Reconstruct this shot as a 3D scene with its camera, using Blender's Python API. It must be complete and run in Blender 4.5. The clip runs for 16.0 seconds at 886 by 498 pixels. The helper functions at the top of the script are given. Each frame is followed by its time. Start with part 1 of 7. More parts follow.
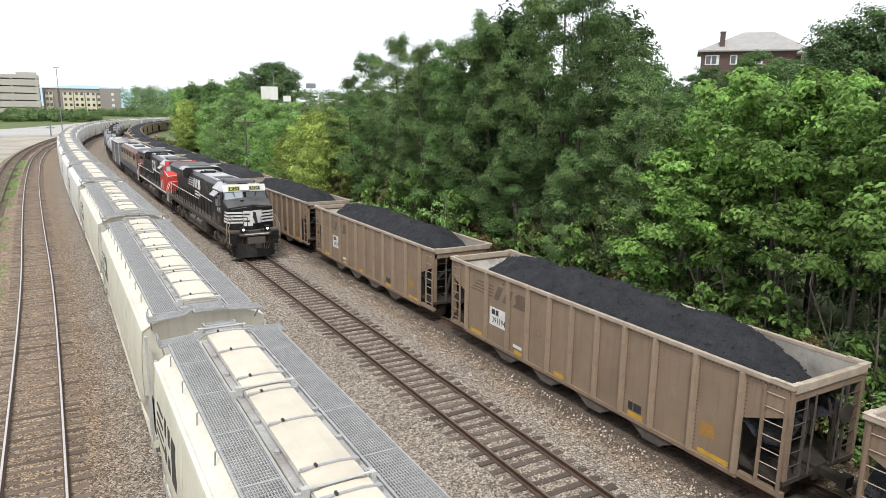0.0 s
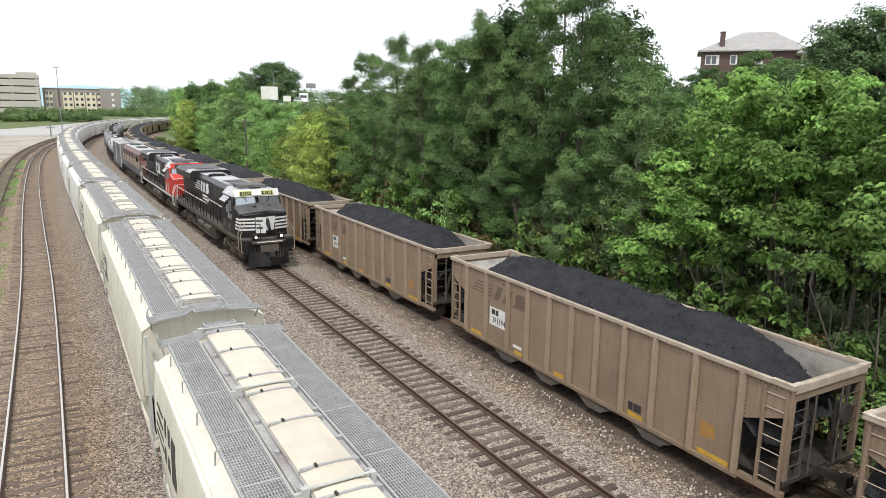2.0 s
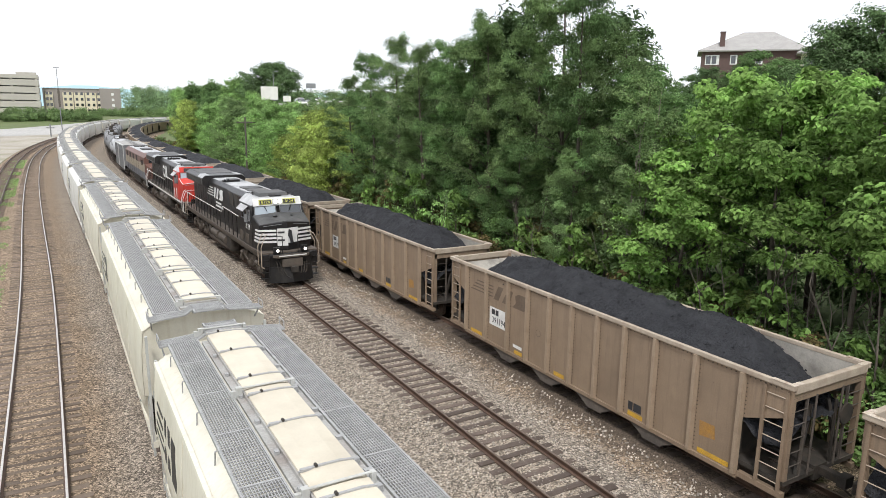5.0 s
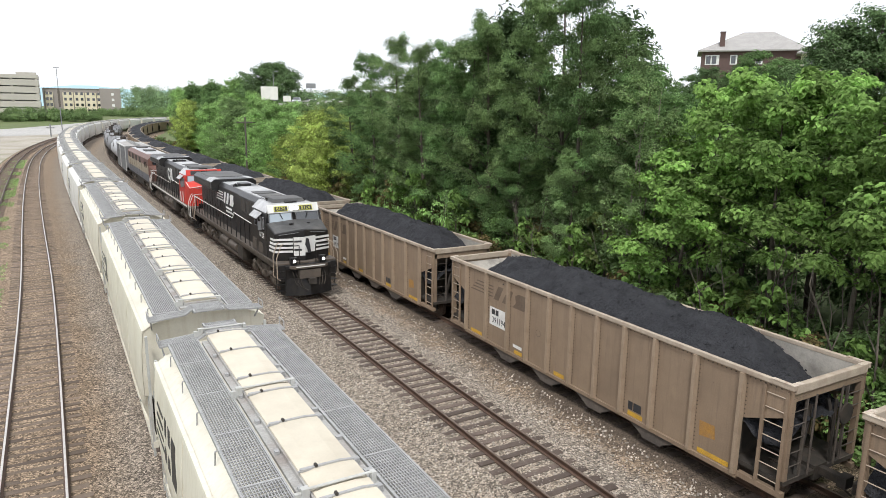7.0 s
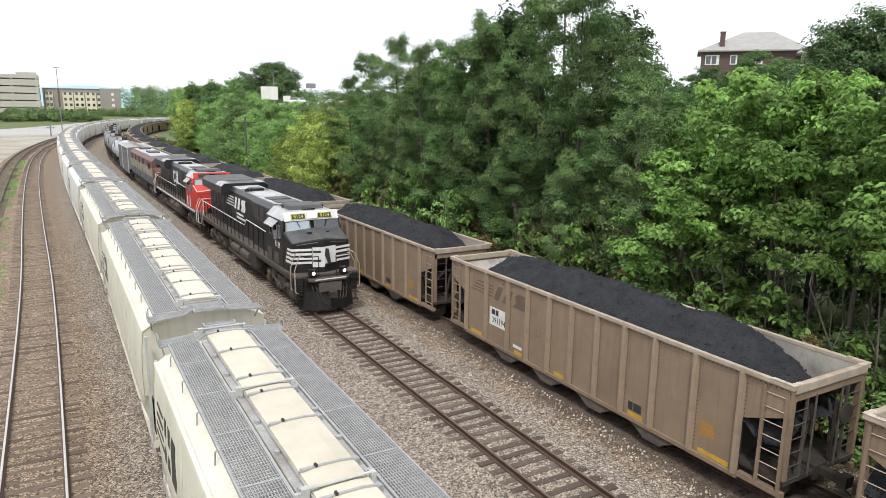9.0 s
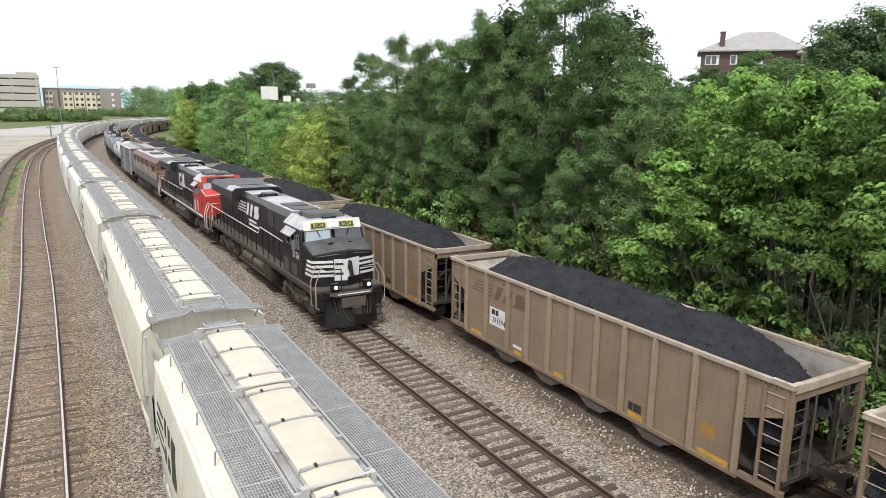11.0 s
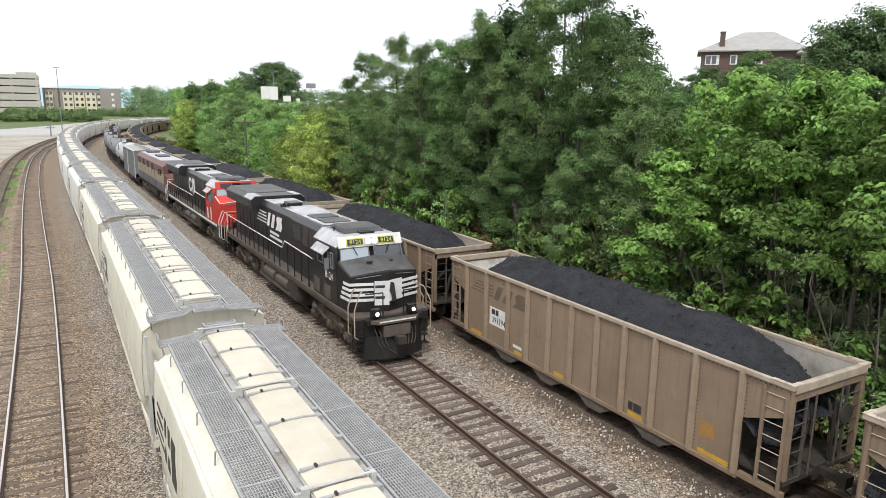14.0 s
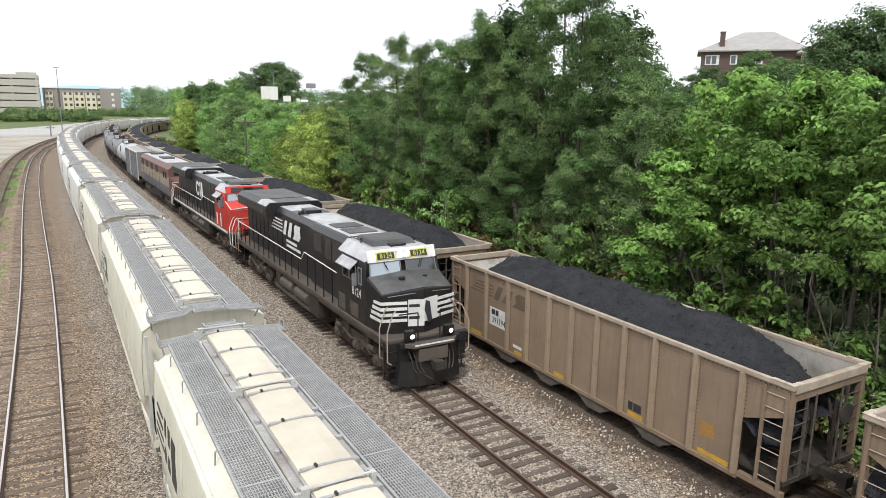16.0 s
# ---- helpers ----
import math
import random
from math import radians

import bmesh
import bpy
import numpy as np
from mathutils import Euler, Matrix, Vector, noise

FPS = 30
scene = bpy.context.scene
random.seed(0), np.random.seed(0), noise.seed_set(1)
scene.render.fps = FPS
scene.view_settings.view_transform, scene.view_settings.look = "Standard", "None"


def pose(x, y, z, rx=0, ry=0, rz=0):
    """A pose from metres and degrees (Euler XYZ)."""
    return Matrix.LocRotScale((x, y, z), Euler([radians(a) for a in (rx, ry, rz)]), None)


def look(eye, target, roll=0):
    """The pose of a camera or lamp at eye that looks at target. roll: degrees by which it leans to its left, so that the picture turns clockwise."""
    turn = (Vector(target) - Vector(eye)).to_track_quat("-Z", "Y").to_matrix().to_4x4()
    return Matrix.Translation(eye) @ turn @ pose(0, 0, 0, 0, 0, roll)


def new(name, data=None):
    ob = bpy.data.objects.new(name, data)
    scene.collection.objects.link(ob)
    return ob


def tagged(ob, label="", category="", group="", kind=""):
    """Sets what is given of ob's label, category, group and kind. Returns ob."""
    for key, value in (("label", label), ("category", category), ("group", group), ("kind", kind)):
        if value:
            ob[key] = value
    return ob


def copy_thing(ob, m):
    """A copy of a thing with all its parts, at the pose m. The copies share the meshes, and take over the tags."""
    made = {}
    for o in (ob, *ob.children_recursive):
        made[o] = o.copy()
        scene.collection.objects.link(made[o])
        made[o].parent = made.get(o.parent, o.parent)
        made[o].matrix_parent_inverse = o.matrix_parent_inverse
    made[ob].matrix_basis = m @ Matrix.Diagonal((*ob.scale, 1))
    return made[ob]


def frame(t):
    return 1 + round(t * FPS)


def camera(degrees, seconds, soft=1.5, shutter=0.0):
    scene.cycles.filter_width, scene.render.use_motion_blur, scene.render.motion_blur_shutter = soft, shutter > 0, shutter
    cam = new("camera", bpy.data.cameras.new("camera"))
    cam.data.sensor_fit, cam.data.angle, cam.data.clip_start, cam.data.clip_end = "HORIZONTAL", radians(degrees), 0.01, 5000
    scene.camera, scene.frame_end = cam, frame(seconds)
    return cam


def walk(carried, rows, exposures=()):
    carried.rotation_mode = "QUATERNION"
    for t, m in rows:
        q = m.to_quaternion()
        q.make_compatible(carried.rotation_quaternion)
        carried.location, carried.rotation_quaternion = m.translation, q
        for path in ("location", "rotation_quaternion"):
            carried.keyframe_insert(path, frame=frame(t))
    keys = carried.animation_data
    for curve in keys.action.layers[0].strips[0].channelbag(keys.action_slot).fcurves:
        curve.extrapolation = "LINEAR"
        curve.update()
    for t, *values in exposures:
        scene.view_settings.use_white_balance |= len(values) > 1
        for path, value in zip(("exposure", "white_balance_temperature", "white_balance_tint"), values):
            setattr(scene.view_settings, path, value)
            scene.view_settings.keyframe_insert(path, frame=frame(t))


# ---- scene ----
# The world: y runs along the straight part of the tracks, x to the right of it, z = 0 at the top of the rails.
cam = camera(66.8, 16.0, soft=0.85)
CAM = pose(0, 0, 9.68, 78.28, 0, -29.6) @ pose(0, 0, 0, 0, 0, 0.70)
walk(cam, [(0.0, CAM), (16.0, CAM)], exposures=[(0.0, 0.25), (16.0, 0.25)])

# ---- light: a bright white overcast sky with a soft, veiled sun from behind and to the left ----
SUN_ELEVATION, SUN_TURN = 56, 215
world = bpy.data.worlds.new("overcast")
scene.world = world
world.use_nodes = True
wn, wl = world.node_tree.nodes, world.node_tree.links
sky = wn.new("ShaderNodeTexSky")
sky.sky_type, sky.sun_disc = "NISHITA", False
sky.sun_elevation, sky.sun_rotation = radians(SUN_ELEVATION), radians(SUN_TURN)
veil = wn.new("ShaderNodeTexNoise")
veil.inputs["Scale"].default_value, veil.inputs["Detail"].default_value = 2.2, 5
veil_range = wn.new("ShaderNodeMapRange")
veil_range.inputs["From Min"].default_value, veil_range.inputs["From Max"].default_value = 0.35, 0.65
veil_range.inputs["To Min"].default_value, veil_range.inputs["To Max"].default_value = 0.86, 0.97
veil_mix = wn.new("ShaderNodeMix")
veil_mix.data_type = "RGBA"
veil_mix.inputs[7].default_value = (10.15, 10.45, 11.1, 1)
wl.new(veil.outputs["Fac"], veil_range.inputs["Value"])
wl.new(veil_range.outputs[0], veil_mix.inputs[0])
wl.new(sky.outputs[0], veil_mix.inputs[6])
wl.new(veil_mix.outputs[2], wn["Background"].inputs["Color"])
wn["Background"].inputs["Strength"].default_value = 0.10
sun = new("sun", bpy.data.lights.new("sun", "SUN"))
sun.data.energy, sun.data.angle, sun.data.color = 2.1, radians(11), (1.0, 0.97, 0.92)
SUN_FROM = Vector((math.sin(radians(SUN_TURN)) * math.cos(radians(SUN_ELEVATION)), math.cos(radians(SUN_TURN)) * math.cos(radians(SUN_ELEVATION)), math.sin(radians(SUN_ELEVATION))))
sun.matrix_world = look(SUN_FROM * 100, (0, 0, 0))


# ---- materials ----
def surf(name, c1, c2, rough=0.6, metal=0.0, scale=3.0, fine=60.0, bump=0.08, dirt=None, dirt_scale=1.5, dirt_amount=0.4,
         streak=None, streak_amount=0.4, rand=0.0, island=0.0, tone="", speckle=0.28, coords="Object", specular=0.4, through_light=0.0, reach=0.02):
    """A surface of two mixed tones with fine grain, optional patches of dirt, vertical streaks and chance tone by piece."""
    m = bpy.data.materials.new(name)
    m.use_nodes = True
    n, l = m.node_tree.nodes, m.node_tree.links
    b = n["Principled BSDF"]
    tc = n.new("ShaderNodeTexCoord").outputs[coords]

    def noise_node(s, detail, stretch=None):
        t = n.new("ShaderNodeTexNoise")
        t.inputs["Scale"].default_value, t.inputs["Detail"].default_value, t.inputs["Roughness"].default_value = s, detail, 0.62
        if stretch:
            mp = n.new("ShaderNodeMapping")
            mp.inputs["Scale"].default_value = stretch
            l.new(tc, mp.inputs[0])
            l.new(mp.outputs[0], t.inputs["Vector"])
        else:
            l.new(tc, t.inputs["Vector"])
        return t.outputs["Fac"]

    def ramp(fac, a, z, lo=0.0, hi=1.0):
        r = n.new("ShaderNodeMapRange")
        for key, v in (("From Min", a), ("From Max", z), ("To Min", lo), ("To Max", hi)):
            r.inputs[key].default_value = v
        l.new(fac, r.inputs["Value"])
        return r.outputs[0]

    def mix(fac, a, z, how="MIX"):
        x = n.new("ShaderNodeMix")
        x.data_type, x.blend_type = "RGBA", how
        for sock, v in ((x.inputs[0], fac), (x.inputs[6], a), (x.inputs[7], z)):
            if isinstance(v, (int, float)):
                sock.default_value = v
            elif isinstance(v, tuple):
                sock.default_value = (*v, 1)
            else:
                l.new(v, sock)
        return x.outputs[2]

    col = mix(ramp(noise_node(scale, 4), 0.3, 0.7), c1, c2)
    grain = noise_node(fine, 3)
    grey = n.new("ShaderNodeCombineColor")
    g = ramp(grain, 0.25, 0.75, 1 - speckle, 1 + speckle)
    for k in range(3):
        l.new(g, grey.inputs[k])
    col = mix(1.0, col, grey.outputs[0], "MULTIPLY")
    if dirt:
        col = mix(ramp(noise_node(dirt_scale, 6), 0.48, 0.72, 0.0, dirt_amount), col, dirt)
    if streak:
        col = mix(ramp(noise_node(1.0, 4, (9, 9, 0.5)), 0.52, 0.75, 0.0, streak_amount), col, streak)
    chances = []
    if island:
        chances.append((n.new("ShaderNodeNewGeometry").outputs["Random Per Island"], island))
    if rand:
        chances.append((n.new("ShaderNodeObjectInfo").outputs["Random"], rand))
    if tone:
        at = n.new("ShaderNodeAttribute")
        at.attribute_name = tone
        chances.append((at.outputs["Fac"], 0.5))
    for rv, amt in chances:
        grey2 = n.new("ShaderNodeCombineColor")
        g2 = ramp(rv, 0, 1, 1 - amt, 1 + amt)
        for k in range(3):
            l.new(g2, grey2.inputs[k])
        col = mix(1.0, col, grey2.outputs[0], "MULTIPLY")
    l.new(col, b.inputs["Base Color"])
    b.inputs["Metallic"].default_value = metal
    b.inputs["Specular IOR Level"].default_value = specular
    l.new(ramp(grain, 0.2, 0.8, max(rough - 0.1, 0.05), min(rough + 0.1, 1)), b.inputs["Roughness"])
    if bump:
        bp = n.new("ShaderNodeBump")
        bp.inputs["Strength"].default_value, bp.inputs["Distance"].default_value = bump, reach
        l.new(grain, bp.inputs["Height"])
        l.new(bp.outputs[0], b.inputs["Normal"])
    if through_light:
        tr = n.new("ShaderNodeBsdfTranslucent")
        l.new(col, tr.inputs["Color"])
        ms = n.new("ShaderNodeMixShader")
        ms.inputs[0].default_value = through_light
        l.new(b.outputs[0], ms.inputs[1])
        l.new(tr.outputs[0], ms.inputs[2])
        l.new(ms.outputs[0], n["Material Output"].inputs[0])
    return m


def glow(name, colour, strength):
    m = bpy.data.materials.new(name)
    m.use_nodes = True
    b = m.node_tree.nodes["Principled BSDF"]
    b.inputs["Base Color"].default_value = (*colour, 1)
    b.inputs["Emission Color"].default_value = (*colour, 1)
    b.inputs["Emission Strength"].default_value = strength
    return m


def pane(name, colour, rough=0.05):
    m = bpy.data.materials.new(name)
    m.use_nodes = True
    b = m.node_tree.nodes["Principled BSDF"]
    b.inputs["Base Color"].default_value = (*colour, 1)
    b.inputs["Roughness"].default_value = rough
    b.inputs["Specular IOR Level"].default_value = 0.9
    b.inputs["Coat Weight"].default_value = 1.0
    return m


BROWN, RUST, SOOT = (0.13, 0.10, 0.075), (0.16, 0.075, 0.04), (0.03, 0.03, 0.03)
EARTH = surf("grassy earth", (0.095, 0.135, 0.045), (0.135, 0.165, 0.065), 0.95, scale=0.12, fine=6, bump=0.6, reach=0.08, dirt=(0.17, 0.15, 0.10), dirt_scale=0.05, dirt_amount=0.3)
STONE = surf("loose stone", (0.45, 0.405, 0.35), (0.30, 0.265, 0.225), 0.9, scale=2, fine=40, island=0.55)
OLD_TIE = surf("pale dusty timber", (0.20, 0.155, 0.12), (0.13, 0.10, 0.08), 0.9, scale=3, fine=45, bump=0.5, rand=0.4)
TIE = surf("weathered timber", (0.085, 0.062, 0.050), (0.135, 0.105, 0.088), 0.9, scale=3, fine=45, bump=0.5, rand=0.35)
RAIL = surf("rusty rail steel", (0.14, 0.085, 0.06), (0.09, 0.06, 0.048), 0.6, 0.3, scale=5, fine=60)
RAIL_DULL = surf("brown worn rail head", (0.24, 0.19, 0.155), (0.17, 0.13, 0.105), 0.45, 0.5, scale=6, fine=80, bump=0.02)
RAIL_TOP = surf("polished rail head", (0.72, 0.69, 0.66), (0.58, 0.54, 0.50), 0.42, 0.7, scale=6, fine=80, bump=0.02)
TAN = surf("weathered tan paint", (0.285, 0.21, 0.145), (0.225, 0.165, 0.115), 0.6, scale=0.7, fine=30, bump=0.05, dirt=(0.17, 0.125, 0.09), dirt_scale=0.9, dirt_amount=0.5, streak=(0.15, 0.11, 0.085), streak_amount=0.55, rand=0.06, speckle=0.12)
# Lighter copy of the side tan: sun on the ribs put into their colour.
TAN_RIB_LIT = surf("sunlit tan rib paint", (0.35, 0.27, 0.195), (0.27, 0.205, 0.145), 0.55, scale=1.2, fine=30, bump=0.05, dirt=(0.18, 0.125, 0.085), dirt_scale=1.4, dirt_amount=0.5, rand=0.08, speckle=0.12)
TAN_EDGE = surf("pale worn top chord", (0.46, 0.39, 0.31), (0.34, 0.28, 0.22), 0.6, scale=1.5, fine=30, dirt=RUST, dirt_scale=2.5, dirt_amount=0.3, speckle=0.12)
PLATE = surf("rubbed pale steel with rust", (0.58, 0.52, 0.44), (0.42, 0.35, 0.27), 0.6, scale=5, fine=40, dirt=(0.22, 0.11, 0.06), dirt_scale=7, dirt_amount=0.8)
CHUTE = surf("dusty grey-brown chute steel", (0.12, 0.10, 0.085), (0.085, 0.072, 0.062), 0.7, scale=2, fine=30, dirt=SOOT, dirt_scale=2, dirt_amount=0.5)
INNER = surf("scoured grey inner steel", (0.50, 0.47, 0.42), (0.36, 0.335, 0.30), 0.5, 0.2, scale=1.2, fine=25, dirt=(0.10, 0.095, 0.09), dirt_scale=1.0, dirt_amount=0.7, speckle=0.15)
COAL = surf("coal", (0.026, 0.027, 0.031), (0.048, 0.049, 0.055), 0.85, scale=2.2, fine=16, bump=1.0, reach=0.12, specular=0.25)
UNDER = surf("grimy black underframe", (0.03, 0.027, 0.024), (0.055, 0.047, 0.04), 0.75, scale=3, fine=30, dirt=(0.10, 0.075, 0.055), dirt_scale=2, dirt_amount=0.5)
TANK_GRIME = surf("grimy brown-grey steel", (0.125, 0.105, 0.088), (0.08, 0.068, 0.057), 0.6, scale=2, fine=30, dirt=(0.13, 0.095, 0.07), dirt_scale=2.5, dirt_amount=0.5)
WHEEL = surf("worn wheel steel", (0.09, 0.07, 0.058), (0.15, 0.12, 0.10), 0.5, 0.5, scale=4, fine=40)
CREAM = surf("weathered cream paint", (0.74, 0.705, 0.60), (0.63, 0.60, 0.515), 0.5, scale=0.6, fine=25, bump=0.03, dirt=(0.42, 0.37, 0.27), dirt_scale=0.8, dirt_amount=0.4, streak=(0.45, 0.37, 0.26), streak_amount=0.35, speckle=0.06)
PALE_BODY = surf("weathered off-white paint", (0.72, 0.71, 0.68), (0.62, 0.61, 0.585), 0.5, scale=0.6, fine=25, bump=0.03, dirt=(0.42, 0.39, 0.33), dirt_scale=0.8, dirt_amount=0.35, streak=(0.42, 0.37, 0.30), streak_amount=0.3, rand=0.10, speckle=0.06)
CREAM_GREY = surf("pale grey paint", (0.55, 0.555, 0.53), (0.44, 0.445, 0.43), 0.5, scale=0.8, fine=25, bump=0.03, dirt=(0.26, 0.24, 0.2), dirt_scale=1.0, dirt_amount=0.5, streak=(0.3, 0.26, 0.2), streak_amount=0.3, speckle=0.08)
HATCH = surf("cream hatch cover", (0.65, 0.59, 0.475), (0.555, 0.505, 0.41), 0.5, scale=1.5, fine=30, dirt=(0.5, 0.42, 0.32), dirt_scale=1.6, dirt_amount=0.35, rand=0.06, speckle=0.05)
GALV = surf("galvanised steel", (0.42, 0.42, 0.415), (0.32, 0.32, 0.318), 0.55, 0.2, scale=4, fine=50, bump=0.03)
ROOF_GREY = surf("dusty grey roof", (0.42, 0.415, 0.40), (0.29, 0.28, 0.265), 0.7, scale=1.5, fine=30, dirt=RUST, dirt_scale=1.1, dirt_amount=0.35)
BLACK = surf("faded black loco paint", (0.012, 0.012, 0.014), (0.020, 0.0195, 0.0195), 0.34, scale=1.0, fine=30, bump=0.03, dirt=(0.085, 0.07, 0.055), dirt_scale=1.6, dirt_amount=0.28, speckle=0.15, streak=(0.05, 0.042, 0.035), streak_amount=0.2)
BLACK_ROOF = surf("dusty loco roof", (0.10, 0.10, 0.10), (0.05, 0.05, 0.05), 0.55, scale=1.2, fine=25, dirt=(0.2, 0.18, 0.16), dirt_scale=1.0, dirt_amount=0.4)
PALE_ROOF = surf("pale loco roof panel", (0.55, 0.555, 0.56), (0.38, 0.38, 0.39), 0.5, scale=1.5, fine=25, dirt=(0.14, 0.13, 0.12), dirt_scale=1.4, dirt_amount=0.5, speckle=0.1)
WHITE = surf("white paint", (0.80, 0.80, 0.78), (0.70, 0.70, 0.68), 0.5, scale=2, fine=30, bump=0.02, dirt=(0.45, 0.42, 0.38), dirt_scale=2.0, dirt_amount=0.3, speckle=0.06)
RED = surf("orange-red paint", (0.62, 0.05, 0.035), (0.52, 0.045, 0.03), 0.42, scale=1.2, fine=30, bump=0.03, dirt=(0.28, 0.06, 0.04), dirt_scale=1.2, dirt_amount=0.4, speckle=0.08)
GREYSTEEL = surf("grey weathered steel", (0.23, 0.235, 0.24), (0.17, 0.17, 0.175), 0.5, scale=0.8, fine=25, streak=(0.12, 0.11, 0.10), streak_amount=0.4, speckle=0.1)
TANK_GREY = surf("light grey tank paint", (0.52, 0.53, 0.55), (0.42, 0.425, 0.44), 0.4, scale=0.8, fine=25, streak=(0.14, 0.13, 0.12), streak_amount=0.6, speckle=0.08)
MAROON = surf("dark red-brown paint", (0.17, 0.085, 0.066), (0.13, 0.07, 0.056), 0.5, scale=1, fine=25, dirt=(0.1, 0.06, 0.05), dirt_amount=0.5, speckle=0.1)
FADED_BLUE = surf("faded blue-grey paint", (0.16, 0.17, 0.20), (0.12, 0.125, 0.14), 0.5, scale=1, fine=25, dirt=(0.09, 0.08, 0.07), dirt_amount=0.5)
TAN_CREAM = surf("faded cream-tan paint", (0.40, 0.34, 0.25), (0.32, 0.27, 0.20), 0.5, scale=1, fine=25, dirt=(0.25, 0.18, 0.12), dirt_amount=0.5, speckle=0.1)
LETTER = surf("faded brown lettering", (0.12, 0.085, 0.06), (0.16, 0.12, 0.09), 0.6, fine=40)
DARK_LETTER = surf("black lettering", (0.03, 0.03, 0.033), (0.045, 0.045, 0.05), 0.5, fine=40)
ORANGE = surf("rubbed orange paint", (0.42, 0.22, 0.05), (0.34, 0.19, 0.07), 0.6, scale=6, fine=40, dirt=(0.25, 0.18, 0.12), dirt_scale=5, dirt_amount=0.8)
YELLOW = surf("yellow reflective strip", (0.60, 0.36, 0.05), (0.50, 0.29, 0.04), 0.5, scale=3, fine=30, dirt=(0.3, 0.2, 0.08), dirt_amount=0.4)
NUMBER_YELLOW = surf("yellow number board", (0.62, 0.60, 0.12), (0.5, 0.5, 0.1), 0.5, fine=40)
GLASS = pane("dark cab glass", (0.03, 0.035, 0.04))
PALE_GLASS = pane("pale blue-grey cab glass", (0.34, 0.40, 0.45), 0.15)
LAMP = glow("lit headlamp", (1.0, 0.97, 0.88), 2.6)
BARK = surf("grey-brown bark", (0.085, 0.068, 0.052), (0.13, 0.11, 0.09), 0.95, scale=4, fine=30, bump=0.5)


def stone_bed(name):
    """Crushed stone, every stone of its own tone; browner where the attribute 'across' lies by the side track."""
    m = bpy.data.materials.new(name)
    m.use_nodes = True
    n, l = m.node_tree.nodes, m.node_tree.links
    b = n["Principled BSDF"]
    tc = n.new("ShaderNodeTexCoord").outputs["Object"]

    def tex(kind, s, detail=4):
        x = n.new(kind)
        x.inputs["Scale"].default_value = s
        if kind == "ShaderNodeTexNoise":
            x.inputs["Detail"].default_value = detail
        l.new(tc, x.inputs["Vector"])
        return x

    def calc(op, a, c):
        x = n.new("ShaderNodeMath")
        x.operation = op
        for sock, v in ((x.inputs[0], a), (x.inputs[1], c)):
            if isinstance(v, (int, float)):
                sock.default_value = v
            else:
                l.new(v, sock)
        return x.outputs[0]

    def mix(fac, a, c, how="MIX"):
        x = n.new("ShaderNodeMix")
        x.data_type, x.blend_type = "RGBA", how
        for sock, v in ((x.inputs[0], fac), (x.inputs[6], a), (x.inputs[7], c)):
            if isinstance(v, (int, float)):
                sock.default_value = v
            elif isinstance(v, tuple):
                sock.default_value = (*v, 1)
            else:
                l.new(v, sock)
        return x.outputs[2]

    cells, big = tex("ShaderNodeTexVoronoi", 23.0), tex("ShaderNodeTexVoronoi", 11.0)
    tone = n.new("ShaderNodeSeparateColor")
    l.new(cells.outputs["Color"], tone.inputs[0])
    tone2 = n.new("ShaderNodeSeparateColor")
    l.new(big.outputs["Color"], tone2.inputs[0])
    val = calc("ADD", calc("MULTIPLY", calc("POWER", tone.outputs[0], 2.2), 1.45), calc("ADD", calc("MULTIPLY", tone2.outputs[0], 0.45), 0.20))
    grey = n.new("ShaderNodeCombineColor")
    for k in range(3):
        l.new(val, grey.inputs[k])
    wide = tex("ShaderNodeTexNoise", 0.30, 5).outputs["Fac"]
    stone = mix(wide, (0.232, 0.200, 0.166), (0.372, 0.326, 0.274))
    soil = mix(tex("ShaderNodeTexNoise", 1.1, 5).outputs["Fac"], (0.205, 0.148, 0.100), (0.35, 0.270, 0.195))
    across = n.new("ShaderNodeAttribute")
    across.attribute_name = "across"
    place = calc("ADD", across.outputs["Fac"], calc("MULTIPLY", calc("SUBTRACT", tex("ShaderNodeTexNoise", 0.5, 5).outputs["Fac"], 0.5), 2.2))
    ramp = n.new("ShaderNodeValToRGB")
    l.new(calc("DIVIDE", calc("ADD", place, 10.0), 30.0), ramp.inputs[0])
    e = ramp.color_ramp.elements
    for at, v in ((0.0, 1), (0.235, 1), (0.275, 0.25), (0.33, 0.5), (0.40, 0.55), (0.455, 0.75), (0.51, 0.2), (0.565, 0.25), (0.60, 0.40), (0.64, 0.15), (0.668, 0.12), (0.695, 0.9), (0.80, 0.95), (1.0, 0.9)):
        x = e[0] if at == 0.0 else e[-1] if at == 1.0 else e.new(at)
        x.position, x.color = at, (v, v, v, 1)
    col = mix(1.0, mix(ramp.outputs[0], stone, soil), grey.outputs[0], "MULTIPLY")
    dust = n.new("ShaderNodeValToRGB")
    l.new(calc("DIVIDE", calc("ADD", across.outputs["Fac"], calc("MULTIPLY", calc("SUBTRACT", tex("ShaderNodeTexNoise", 1.3, 6).outputs["Fac"], 0.5), 1.4)), 20.0), dust.inputs[0])
    d = dust.color_ramp.elements
    for at, v in ((0.0, 0), (0.535, 0), (0.57, 0.85), (0.695, 0.85), (0.735, 0.12), (1.0, 0)):
        x = d[0] if at == 0.0 else d[-1] if at == 1.0 else d.new(at)
        x.position, x.color = at, (v, v, v, 1)
    col = mix(dust.outputs[0], col, mix(tone.outputs[1], (0.045, 0.035, 0.028), (0.13, 0.10, 0.078)))
    l.new(col, b.inputs["Base Color"])
    b.inputs["Roughness"].default_value = 0.92
